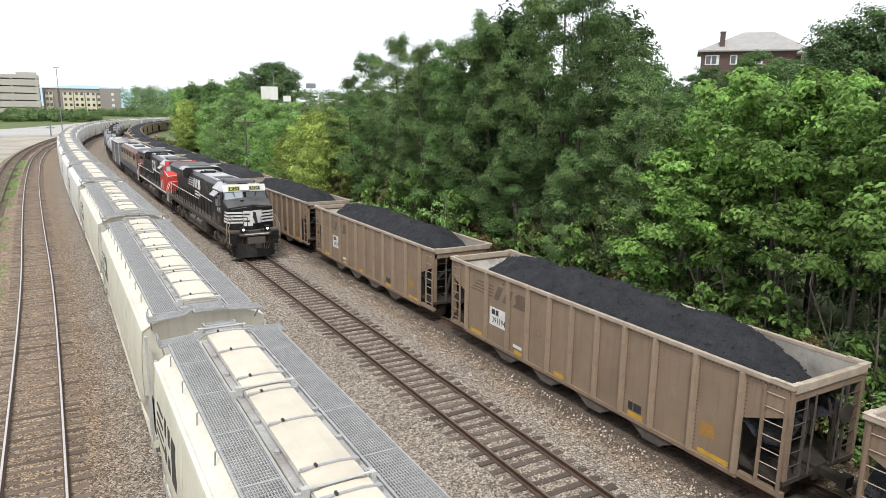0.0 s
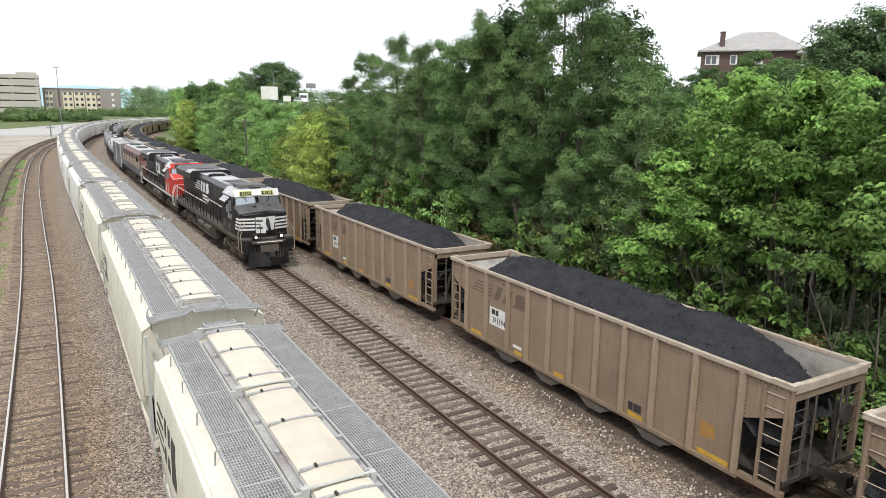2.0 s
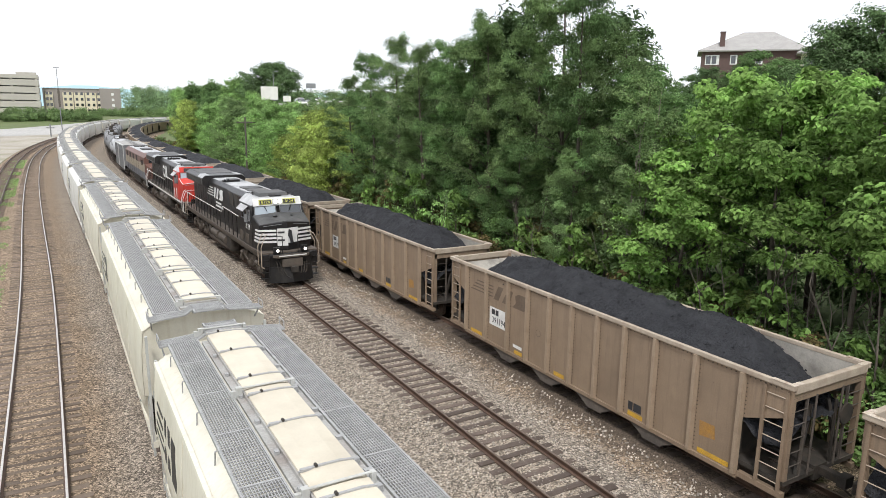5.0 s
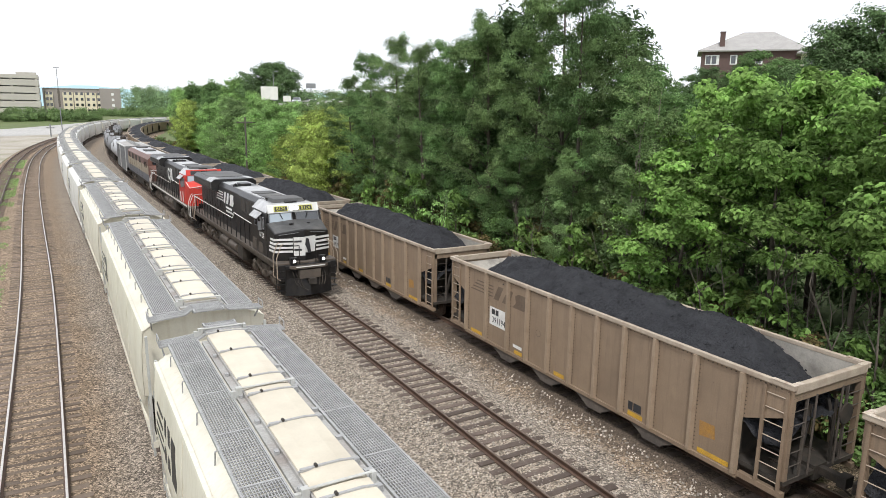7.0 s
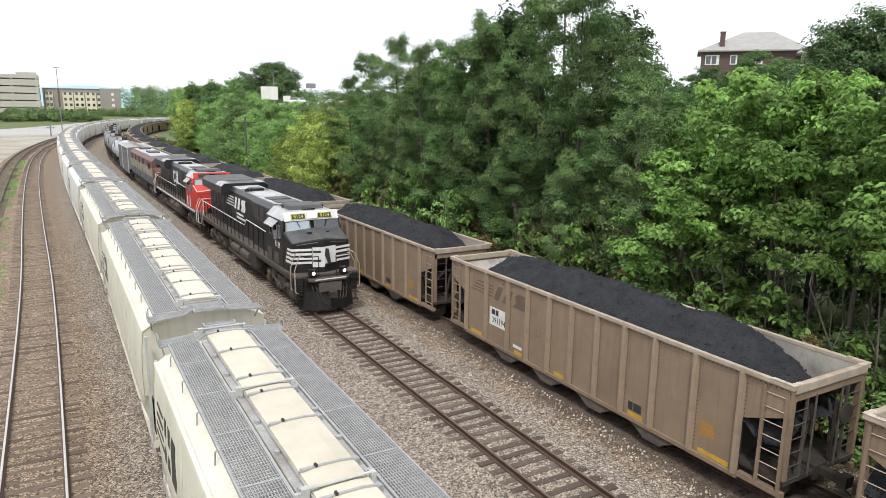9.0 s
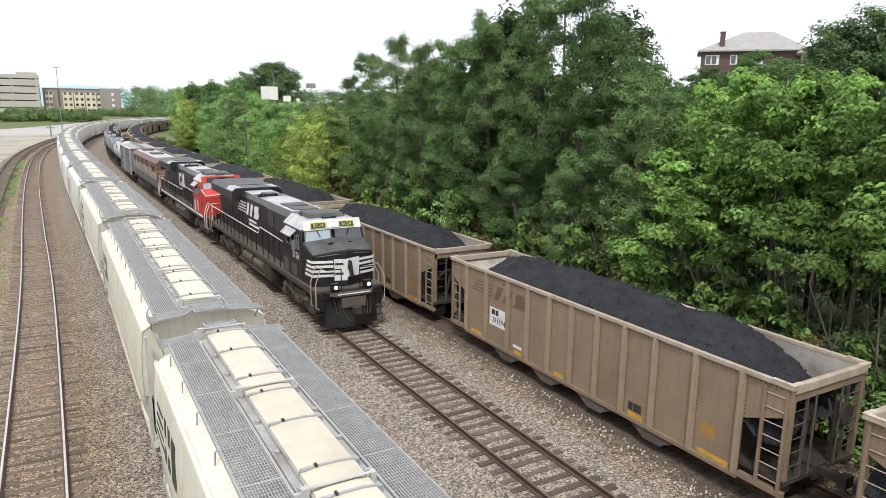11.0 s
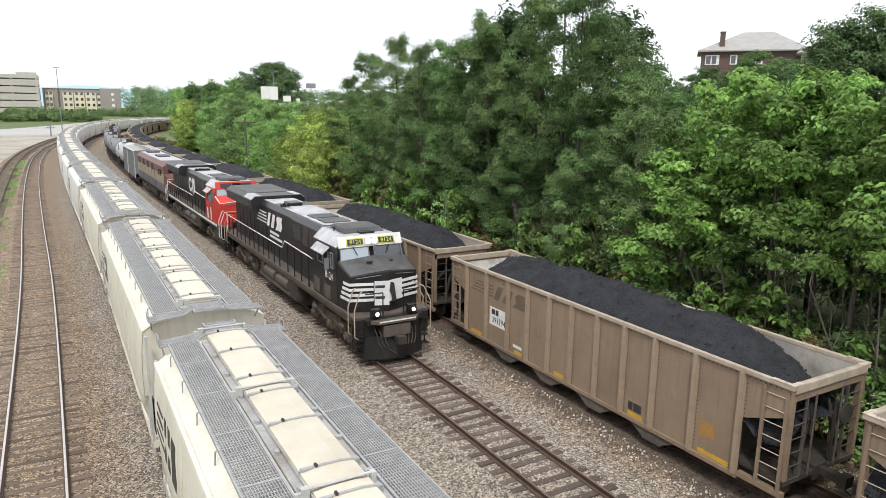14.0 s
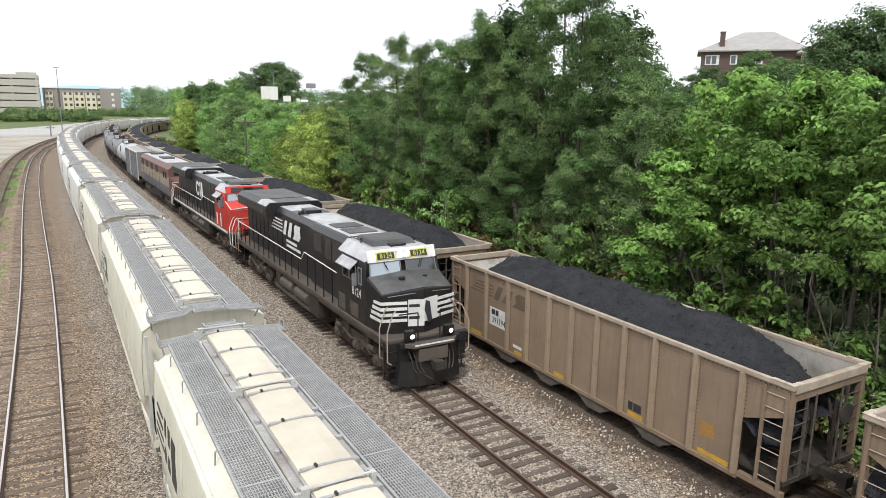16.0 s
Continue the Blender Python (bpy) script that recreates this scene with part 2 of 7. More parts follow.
    b.inputs["Specular IOR Level"].default_value = 0.25
    bp = n.new("ShaderNodeBump")
    bp.inputs["Strength"].default_value, bp.inputs["Distance"].default_value = 0.9, 0.03
    bp.invert = True
    l.new(cells.outputs["Distance"], bp.inputs["Height"])
    l.new(bp.outputs[0], b.inputs["Normal"])
    return m


BALLAST = stone_bed("crushed stone ballast")


def leafy(name, c1, c2, island=0.45, light=0.30):
    island *= 0.5
    return surf(name, c1, c2, 0.8, scale=0.25, fine=2.0, bump=0, speckle=0.15, island=island, rand=0.22, tone="tone", through_light=light, specular=0.12)


# ---- mesh building ----
class Shape:
    """Collects faces for one mesh."""

    def __init__(self):
        self.v, self.f = [], []

    def add(self, vs, fs):
        k = len(self.v)
        self.v += [tuple(p) for p in vs]
        self.f += [tuple(i + k for i in q) for q in fs]
        return self

    def box(self, x0, x1, y0, y1, z0, z1, m=None):
        p = [Vector((x, y, z)) for x in (x0, x1) for y in (y0, y1) for z in (z0, z1)]
        if m is not None:
            p = [m @ q for q in p]
        return self.add(p, [(0, 1, 3, 2), (4, 6, 7, 5), (0, 4, 5, 1), (2, 3, 7, 6), (0, 2, 6, 4), (1, 5, 7, 3)])

    def bar(self, a, b, w, h=None):
        """A square bar from a to b."""
        a, b = Vector(a), Vector(b)
        d = b - a
        q = d.to_track_quat("Z", "Y").to_matrix().to_4x4()
        h = h or w
        return self.box(-w / 2, w / 2, -h / 2, h / 2, 0, d.length, Matrix.Translation(a) @ q)

    def tube(self, a, b, r, n=8, r2=None):
        a, b = Vector(a), Vector(b)
        d = b - a
        q = d.to_track_quat("Z", "Y").to_matrix()
        r2 = r if r2 is None else r2
        ring = [(math.cos(2 * math.pi * i / n), math.sin(2 * math.pi * i / n)) for i in range(n)]
        vs = [a + q @ Vector((c * r, s * r, 0)) for c, s in ring] + [b + q @ Vector((c * r2, s * r2, 0)) for c, s in ring]
        fs = [(i, (i + 1) % n, n + (i + 1) % n, n + i) for i in range(n)] + [tuple(range(n))[::-1], tuple(range(n, 2 * n))]
        return self.add(vs, fs)

    def pipe(self, pts, r, n=6):
        for a, b in zip(pts, pts[1:]):
            self.tube(a, b, r, n)
        return self

    def prism(self, outline, axis, a, b):
        """A closed outline of two-number points, drawn along an axis from a to b. x: (y, z); y: (x, z); z: (x, y)."""
        def put(p, t):
            return {"x": (t, p[0], p[1]), "y": (p[0], t, p[1]), "z": (p[0], p[1], t)}[axis]
        n = len(outline)
        return self.add([put(p, a) for p in outline] + [put(p, b) for p in outline],
                        [(i, (i + 1) % n, n + (i + 1) % n, n + i) for i in range(n)] + [tuple(range(n))[::-1], tuple(range(n, 2 * n))])

    def loft(self, rings, closed=True, caps=True):
        """Skin over rings of equally many points."""
        n = len(rings[0])
        vs = [p for r in rings for p in r]
        fs = []
        for k in range(len(rings) - 1):
            for i in range(n if closed else n - 1):
                j = (i + 1) % n
                fs.append((k * n + i, k * n + j, (k + 1) * n + j, (k + 1) * n + i))
        if caps and closed:
            fs += [tuple(range(n))[::-1], tuple(range((len(rings) - 1) * n, len(rings) * n))]
        return self.add(vs, fs)

    def mesh(self, name, material, smooth=False):
        me = bpy.data.meshes.new(name)
        me.from_pydata(self.v, [], self.f)
        bm = bmesh.new()
        bm.from_mesh(me)
        bmesh.ops.recalc_face_normals(bm, faces=bm.faces)
        bm.to_mesh(me)
        bm.free()
        me.materials.append(material)
        if smooth:
            me.polygons.foreach_set("use_smooth", [True] * len(me.polygons))
        me.update()
        return me


def part(name, shape, material, parent, label="", bevel=0.0, smooth=False):
    """One mesh object under a thing or a part."""
    me = shape if isinstance(shape, bpy.types.Mesh) else shape.mesh(name, material, smooth)
    ob = new(name, me)
    ob.parent = parent
    if bevel:
        md = ob.modifiers.new("worn edges", "BEVEL")
        md.width, md.segments, md.limit_method = bevel, 2, "ANGLE"
    return tagged(ob, label)


def thing(name, label, category, group="", kind="", m=None):
    ob = new(name)
    ob.empty_display_size = 0.3
    if m is not None:
        ob.matrix_basis = m
    return tagged(ob, label, category, group, kind)


def solid(name, shape, material, label, category, group="", kind="", m=None, smooth=False):
    """A thing that is one mesh."""
    ob = new(name, shape.mesh(name, material, smooth))
    if m is not None:
        ob.matrix_basis = m
    return tagged(ob, label, category, group, kind)


def words(name, text, size, material, parent, m, label="", squeeze=1.0):
    """Flat lettering as a thin mesh, centred on m, reading along m's x with its up along m's y."""
    cu = bpy.data.curves.new(name, "FONT")
    cu.body, cu.size, cu.align_x, cu.align_y, cu.extrude, cu.resolution_u = text, size, "CENTER", "CENTER", 0.002, 2
    tmp = bpy.data.objects.new(name, cu)
    scene.collection.objects.link(tmp)
    me = bpy.data.meshes.new_from_object(tmp.evaluated_get(bpy.context.evaluated_depsgraph_get()))
    bpy.data.objects.remove(tmp)
    me.transform(m @ Matrix.Diagonal((squeeze, 1, 1, 1)))
    me.materials.clear()
    me.materials.append(material)
    me.name = name
    return part(name, me, material, parent, label)


# ---- the lines of the tracks: nearly straight, then a long curve to the right ----
CURVE_Y = np.array([-60, 0, 15, 41, 63, 83, 106, 150, 196, 244, 300, 353, 400, 440], float)
CURVE_X = np.array([3.0, 3.0, 2.97, 2.75, 2.2, 1.75, 1.42, 1.65, 4.4, 10.4, 23.5, 46, 76, 115], float)


def smooth_line(xs, ys, at):
    d = np.gradient(ys, xs)
    k = np.clip(np.searchsorted(xs, at) - 1, 0, len(xs) - 2)
    h = xs[k + 1] - xs[k]
    t = (at - xs[k]) / h
    return ((2 * t**3 - 3 * t**2 + 1) * ys[k] + (t**3 - 2 * t**2 + t) * h * d[k] + (-2 * t**3 + 3 * t**2) * ys[k + 1] + (t**3 - t**2) * h * d[k + 1])


class Track:
    """A line beside the main curve. away: metres to the right of it, one number or a function of y."""

    def __init__(self, away):
        y = np.arange(-60, 440.01, 1.0)
        x = smooth_line(CURVE_Y, CURVE_X, y)
        g = np.gradient(x, y)
        norm = np.sqrt(1 + g * g)
        a = away(y) if callable(away) else away
        self.x, self.y = x + a / norm, y - a * g / norm
        step = np.hypot(np.diff(self.x), np.diff(self.y))
        self.s = np.concatenate([[0], np.cumsum(step)])
        self.s -= np.interp(0.0, self.y, self.s)

    def at(self, s):
        return float(np.interp(s, self.s, self.x)), float(np.interp(s, self.s, self.y))

    def turn(self, s):
        (x0, y0), (x1, y1) = self.at(s - 0.5), self.at(s + 0.5)
        return math.degrees(math.atan2(-(x1 - x0), y1 - y0))

    def seat(self, s, half, back=False):
        """The pose of a car whose trucks stand half metres before and behind s. back: it faces towards smaller s."""
        (x0, y0), (x1, y1) = self.at(s - half), self.at(s + half)
        a = math.degrees(math.atan2(-(x1 - x0), y1 - y0))
        return pose((x0 + x1) / 2, (y0 + y1) / 2, 0, 0, 0, a + (180 if back else 0))

    def s_of(self, y):
        return float(np.interp(y, self.y, self.s))


HOPPER_LINE = Track(0.0)
MIDDLE_LINE = Track(7.9)
COAL_LINE = Track(13.1)
LEFT_LINE = Track(lambda y: -4.2 - 0.0070 * np.clip(y, -60, 180))
SIDING_LINE = Track(lambda y: -8.3 - 0.006 * np.clip(y - 85, 0, 200))
# ---- ground ----
def hill(x, y):
    """Height of the ground: level round the tracks, a wooded bank rising on the right, low rises far off."""
    off = x - float(smooth_line(CURVE_Y, CURVE_X, np.array([min(max(y, -60), 440)]))[0])
    z = -0.62
    t = min(max((off - 17.0) / 9.0, 0), 1)
    z += 2.2 * t * t * (3 - 2 * t)
    t = min(max((off - 26) / 55.0, 0), 1)
    fade = min(max((330 - y) / 120, 0), 1)
    z += 10.5 * t * t * (3 - 2 * t) * fade
    t = min(max((y - 275) / 110.0, 0), 1)
    z += 5.0 * t * t * (3 - 2 * t) * (1 if off < 0 else max(0, 1 - off / 80))
    z += 0.15 * noise.noise(Vector((x * 0.08, y * 0.08, 0))) * min(1, max(0, abs(off - 4) - 14) / 10)
    return z


def build_ground():
    xs = [-4000, -1500, -600, -250, -120, -70] + list(np.arange(-45, 130, 2.5)) + [150, 200, 300, 600, 1500, 4000]
    ys = [-2500, -800, -250, -100] + list(np.arange(-60, 460, 4.0)) + [500, 560, 700, 1100, 2000, 4500]
    vs = [(x, y, hill(x, y)) for y in ys for x in xs]
    n = len(xs)
    fs = [(j * n + i, j * n + i + 1, (j + 1) * n + i + 1, (j + 1) * n + i) for j in range(len(ys) - 1) for i in range(n - 1)]
    ob = solid("ground", Shape().add(vs, fs), EARTH, "grassy earth with bare patches round the tracks", "ground", kind="structure", smooth=True)
    return ob


def build_bed(name, line, profile, material, label, s0, s1, step=1.0):
    """A strip of stone along a track: profile gives (offset, height) points."""
    rings, across = [], []
    for s in np.arange(s0, s1 + step / 2, step):
        x, y = line.at(s)
        a = radians(line.turn(s))
        rings.append([(x + o * math.cos(a), y + o * math.sin(a), z + (0.03 * noise.noise(Vector((s * 0.45, o * 0.9, 3))) if abs(z + 0.2) > 0.03 else 0.0)) for o, z in profile])
        across += [o for o, z in profile]
    ob = solid(name, Shape().loft(rings, closed=False), material, label, "ballast", kind="structure", smooth=True)
    at = ob.data.attributes.new("across", "FLOAT", "POINT")
    at.data.foreach_set("value", across)
    return ob


build_ground()
wide = [(-8.3, -0.80), (-7.0, -0.50), (-6.6, -0.30)]
for centre in (-4.6, 0.0, 7.9, 13.1):
    low = -0.225 if centre < -1 else -0.20
    wide += [(centre - 2.1, -0.33), (centre - 1.5, low), (centre - 0.72, -0.22), (centre, -0.21), (centre + 0.72, -0.22), (centre + 1.5, low), (centre + 2.1, -0.33)]
wide += [(16.2, -0.40), (17.3, -0.55), (18.6, -0.80)]
wide = sorted(set(wide))
build_bed("ballast_bed", HOPPER_LINE, wide, BALLAST, "grey crushed stone and brown dirt under the tracks", -55, 400)
build_bed("siding_bed", SIDING_LINE, [(-2.6, -0.80), (-1.5, -0.40), (0, -0.36), (1.4, -0.40), (2.6, -0.8)], BALLAST, "thin brown ballast of a siding", 40, 300)
for at in bpy.data.objects["siding_bed"].data.attributes["across"].data:
    at.value = -6.0
# loose stones where the ballast lies open to view
rq = np.random.default_rng(17)
stones = Shape()
cnt = 26000
ss, oo = 7 + 45 * rq.random(cnt) ** 1.5, rq.uniform(2.4, 15.9, cnt)
for s, o in zip(ss, oo):
    if abs(o - 13.1) < 1.6 and s > 6:
        continue
    x, y = HOPPER_LINE.at(s)
    z = float(np.interp(o, [q[0] for q in wide], [q[1] for q in wide]))
    r = rq.uniform(0.020, 0.055)
    a = rq.uniform(0, 6.28)
    px, py = x + o, y
    k = rq.uniform(0.7, 1.3, 4)
    stones.add([(px + r * k[i] * math.cos(a + 1.57 * i), py + r * k[i] * math.sin(a + 1.57 * i), z - 0.01) for i in range(4)] + [(px + r * 0.3 * (k[0] - 1), py, z + r * rq.uniform(0.6, 1.1))], [(0, 1, 4), (1, 2, 4), (2, 3, 4), (3, 0, 4)])
me = bpy.data.meshes.new("ballast_stones")
me.from_pydata(stones.v, [], stones.f)
me.materials.append(STONE)
tagged(new("ballast_stones", me), "loose grey crushed stones between the tracks", "ballast", kind="stuff")


# ---- tracks ----
def build_track(name, line, s0, s1, near0, near1, label, sunk=0.0, head=None, timber=None):
    head, timber = head or RAIL_DULL, timber or TIE
    th = thing(name, label, "railway track", kind="structure")
    for side in (-0.7525, 0.7525):
        for nm, prof, mt in (("rail", [(-0.075, -0.185), (0.075, -0.185), (0.07, -0.165), (0.012, -0.14), (0.012, -0.05), (0.036, -0.038), (0.036, -0.012), (-0.036, -0.012), (-0.036, -0.038), (-0.012, -0.05), (-0.012, -0.14), (-0.07, -0.165)], RAIL),
                             ("rail_head", [(-0.033, -0.0115), (0.033, -0.0115), (0.027, 0.0), (-0.027, 0.0)], head)):
            rings = []
            s = s0
            while s <= s1:
                x, y = line.at(s)
                a = radians(line.turn(s))
                rings.append([(x + (side + o) * math.cos(a), y + (side + o) * math.sin(a), z) for o, z in prof])
                s += 1.0 if s > 120 else 4.0 if s < 30 else 2.0
            part(nm, Shape().loft(rings), mt, th)
    meshes = []
    rng = random.Random(7)
    for k in range(6):
        w, h = 0.115 + rng.uniform(-0.01, 0.012), 1.30 + rng.uniform(-0.05, 0.05)
        sh = Shape()
        j = lambda q: q + rng.uniform(-0.012, 0.012)
        ring = lambda x: [(x, j(-w), -0.36), (x, j(w), -0.36), (x, j(w), j(-0.187)), (x, j(0), j(-0.182)), (x, j(-w), j(-0.187))]
        sh.loft([ring(-h), ring(-h * 0.45), ring(h * 0.3), ring(h)])
        meshes.append(sh.mesh("tie", timber))
    far = Shape()
    s = s0
    while s < s1:
        x, y = line.at(s)
        a = line.turn(s) + rng.uniform(-1.6, 1.6)
        m = pose(x, y, -sunk + rng.uniform(-0.012, 0.006), 0, rng.uniform(-0.4, 0.4), a)
        if near0 <= s <= near1:
            ob = new("tie", meshes[rng.randrange(6)])
            ob.parent = th
            ob.matrix_basis = m
        else:
            far.box(-1.3, 1.3, -0.115, 0.115, -0.36, -0.185, m)
        s += 0.53 + rng.uniform(-0.02, 0.02)
    tagged(part("far_ties", far, timber, th), kind="stuff")
    return th
build_track("middle_track", MIDDLE_LINE, -40, 380, -5, 62, "railway track with rusty rails and dark timber ties", 0.0)
build_track("left_track", LEFT_LINE, -40, 330, 10, 120, "side track with polished rails sunk in brown dirt", 0.02, RAIL_TOP, OLD_TIE)
build_track("coal_track", COAL_LINE, -40, 400, 0, 45, "railway track under the coal train", 0.0)
build_track("grain_track", HOPPER_LINE, -40, 400, 0, 40, "railway track under the grain train", 0.0)
build_track("siding_track", SIDING_LINE, 40, 300, 60, 70, "half-buried siding track in brown dirt", 0.12, RAIL_DULL, OLD_TIE)
# ---- rolling stock ----
ON_MINUS_X = Matrix(((0, 0, -1, 0), (-1, 0, 0, 0), (0, 1, 0, 0), (0, 0, 0, 1)))
ON_PLUS_X = Matrix(((0, 0, 1, 0), (1, 0, 0, 0), (0, 1, 0, 0), (0, 0, 0, 1)))
ON_PLUS_Y = Matrix(((-1, 0, 0, 0), (0, 0, 1, 0), (0, 1, 0, 0), (0, 0, 0, 1)))


def decal(outlines, x, out, thick=0.004):
    """Flat painted shapes on a side wall at x: outlines of (y, z) points; out: the side's sign."""
    sh = Shape()
    for o in outlines:
        sh.prism(o, "x", x, x + out * thick)
    return sh


def slanted(y0, y1, z0, z1, lean):
    return [(y0, z0), (y1, z0), (y1 + lean, z1), (y0 + lean, z1)]


def railroad_mark(y, z, size, way, wide=1.0):
    """Four stripes and two leaning blocks; way: +1 or -1, the reading direction along y."""
    out = []
    way = way * wide
    for k in range(4):
        a = z + (k - 1.5) * size * 0.24
        out.append([(y + way * (-1.55 + 0.1 * k) * size, a - size * 0.045), (y + way * -0.42 * size, a - size * 0.045), (y + way * -0.36 * size, a + size * 0.045), (y + way * (-1.5 + 0.1 * k) * size, a + size * 0.045)])
    h = size / 2
    out.append([(y + way * q[0] * size, z + q[1] * h) for q in ((-0.36, -1), (-0.12, -1), (0.10, 1), (-0.14, 1))])
    out.append([(y + way * q[0] * size, z + q[1] * h) for q in ((0.06, -1), (0.36, -1), (0.56, 1), (0.30, 1))])
    out.append([(y + way * q[0] * size, z + q[1] * h) for q in ((0.54, -1), (1.06, -1), (1.22, -0.4), (1.16, 0.4), (1.24, 1), (0.80, 1), (0.66, 0.6), (0.70, -0.3))])
    return out


WHEEL_SHAPE = Shape()
for sx in (-1, 1):
    WHEEL_SHAPE.tube((sx * 0.70, 0, 0), (sx * 0.84, 0, 0), 0.455, 20)
    WHEEL_SHAPE.tube((sx * 0.68, 0, 0), (sx * 0.72, 0, 0), 0.485, 20)
    WHEEL_SHAPE.tube((sx * 0.84, 0, 0), (sx * 0.865, 0, 0), 0.36, 16, 0.2)
    WHEEL_SHAPE.tube((sx * 0.84, 0, 0), (sx * 1.08, 0, 0), 0.09, 10)
WHEEL_SHAPE.tube((-0.9, 0, 0), (0.9, 0, 0), 0.08, 10)
WHEELSET = WHEEL_SHAPE.mesh("wheelset", WHEEL)
FRAME_SHAPE = Shape()
for sx in (-1, 1):
    FRAME_SHAPE.prism([(-1.15, 0.36), (-1.0, 0.62), (-0.45, 0.72), (0.45, 0.72), (1.0, 0.62), (1.15, 0.36), (0.75, 0.36), (0.42, 0.20), (-0.42, 0.20), (-0.75, 0.36)], "x", sx * 0.97, sx * 1.09)
    for k in range(3):
        FRAME_SHAPE.tube((sx * 1.03 + 0.0, -0.18 + 0.18 * k, 0.24), (sx * 1.03, -0.18 + 0.18 * k, 0.66), 0.075, 8)
FRAME_SHAPE.box(-1.0, 1.0, -0.2, 0.2, 0.55, 0.78)
FREIGHT_TRUCK = FRAME_SHAPE.mesh("truck", UNDER)


NEAR = [True]


def add_truck(parent, y):
    tr = part("truck", FREIGHT_TRUCK, UNDER, parent, "grimy cast steel truck")
    tr.location = (0, y, 0)
    for dy in (-0.87, 0.87):
        w = part("wheelset", WHEELSET, WHEEL, tr)
        w.location = (0, dy, 0.455)
    return tr


def add_coupler(parent, y, way, z=0.86):
    sh = Shape().box(-0.10, 0.10, min(y, y + way * 0.62), max(y, y + way * 0.62), z - 0.12, z + 0.10)
    sh.box(-0.17, 0.17, min(y + way * 0.5, y + way * 0.74), max(y + way * 0.5, y + way * 0.74), z - 0.16, z + 0.14)
    sh.pipe([(0.35, y, z - 0.1), (0.38, y + way * 0.3, z - 0.4), (0.25, y + way * 0.7, z - 0.45)], 0.03)
    return part("coupler", sh, UNDER, parent, bevel=0.02)


def add_ladder(parent, x, y0, y1, z0, z1, rungs, material, label="tan steel ladder with pale rungs"):
    lad = part("ladder", Shape().box(x - 0.03, x + 0.03, y0 - 0.04, y0 + 0.04, z0, z1).box(x - 0.03, x + 0.03, y1 - 0.04, y1 + 0.04, z0, z1), material, parent, label)
    if not NEAR[0]:
        more = Shape()
        for k in range(rungs):
            z = z0 + (z1 - z0) * (k + 0.5) / rungs
            more.tube((x, y0, z), (x, y1, z), 0.014, 4)
        part("rung_set", more, TAN_EDGE, lad)
        return lad
    rung = Shape().tube((x, y0, 0), (x, y1, 0), 0.014, 6).mesh("rung", TAN_EDGE)
    for k in range(rungs):
        r = part("rung", rung, TAN_EDGE, lad)
        r.location = (0, 0, z0 + (z1 - z0) * (k + 0.5) / rungs)
    return lad


RIBS = [-6.62, -5.18, -3.74, -2.52, -1.31, -0.07, 1.13, 2.38, 3.62, 5.13, 6.62]


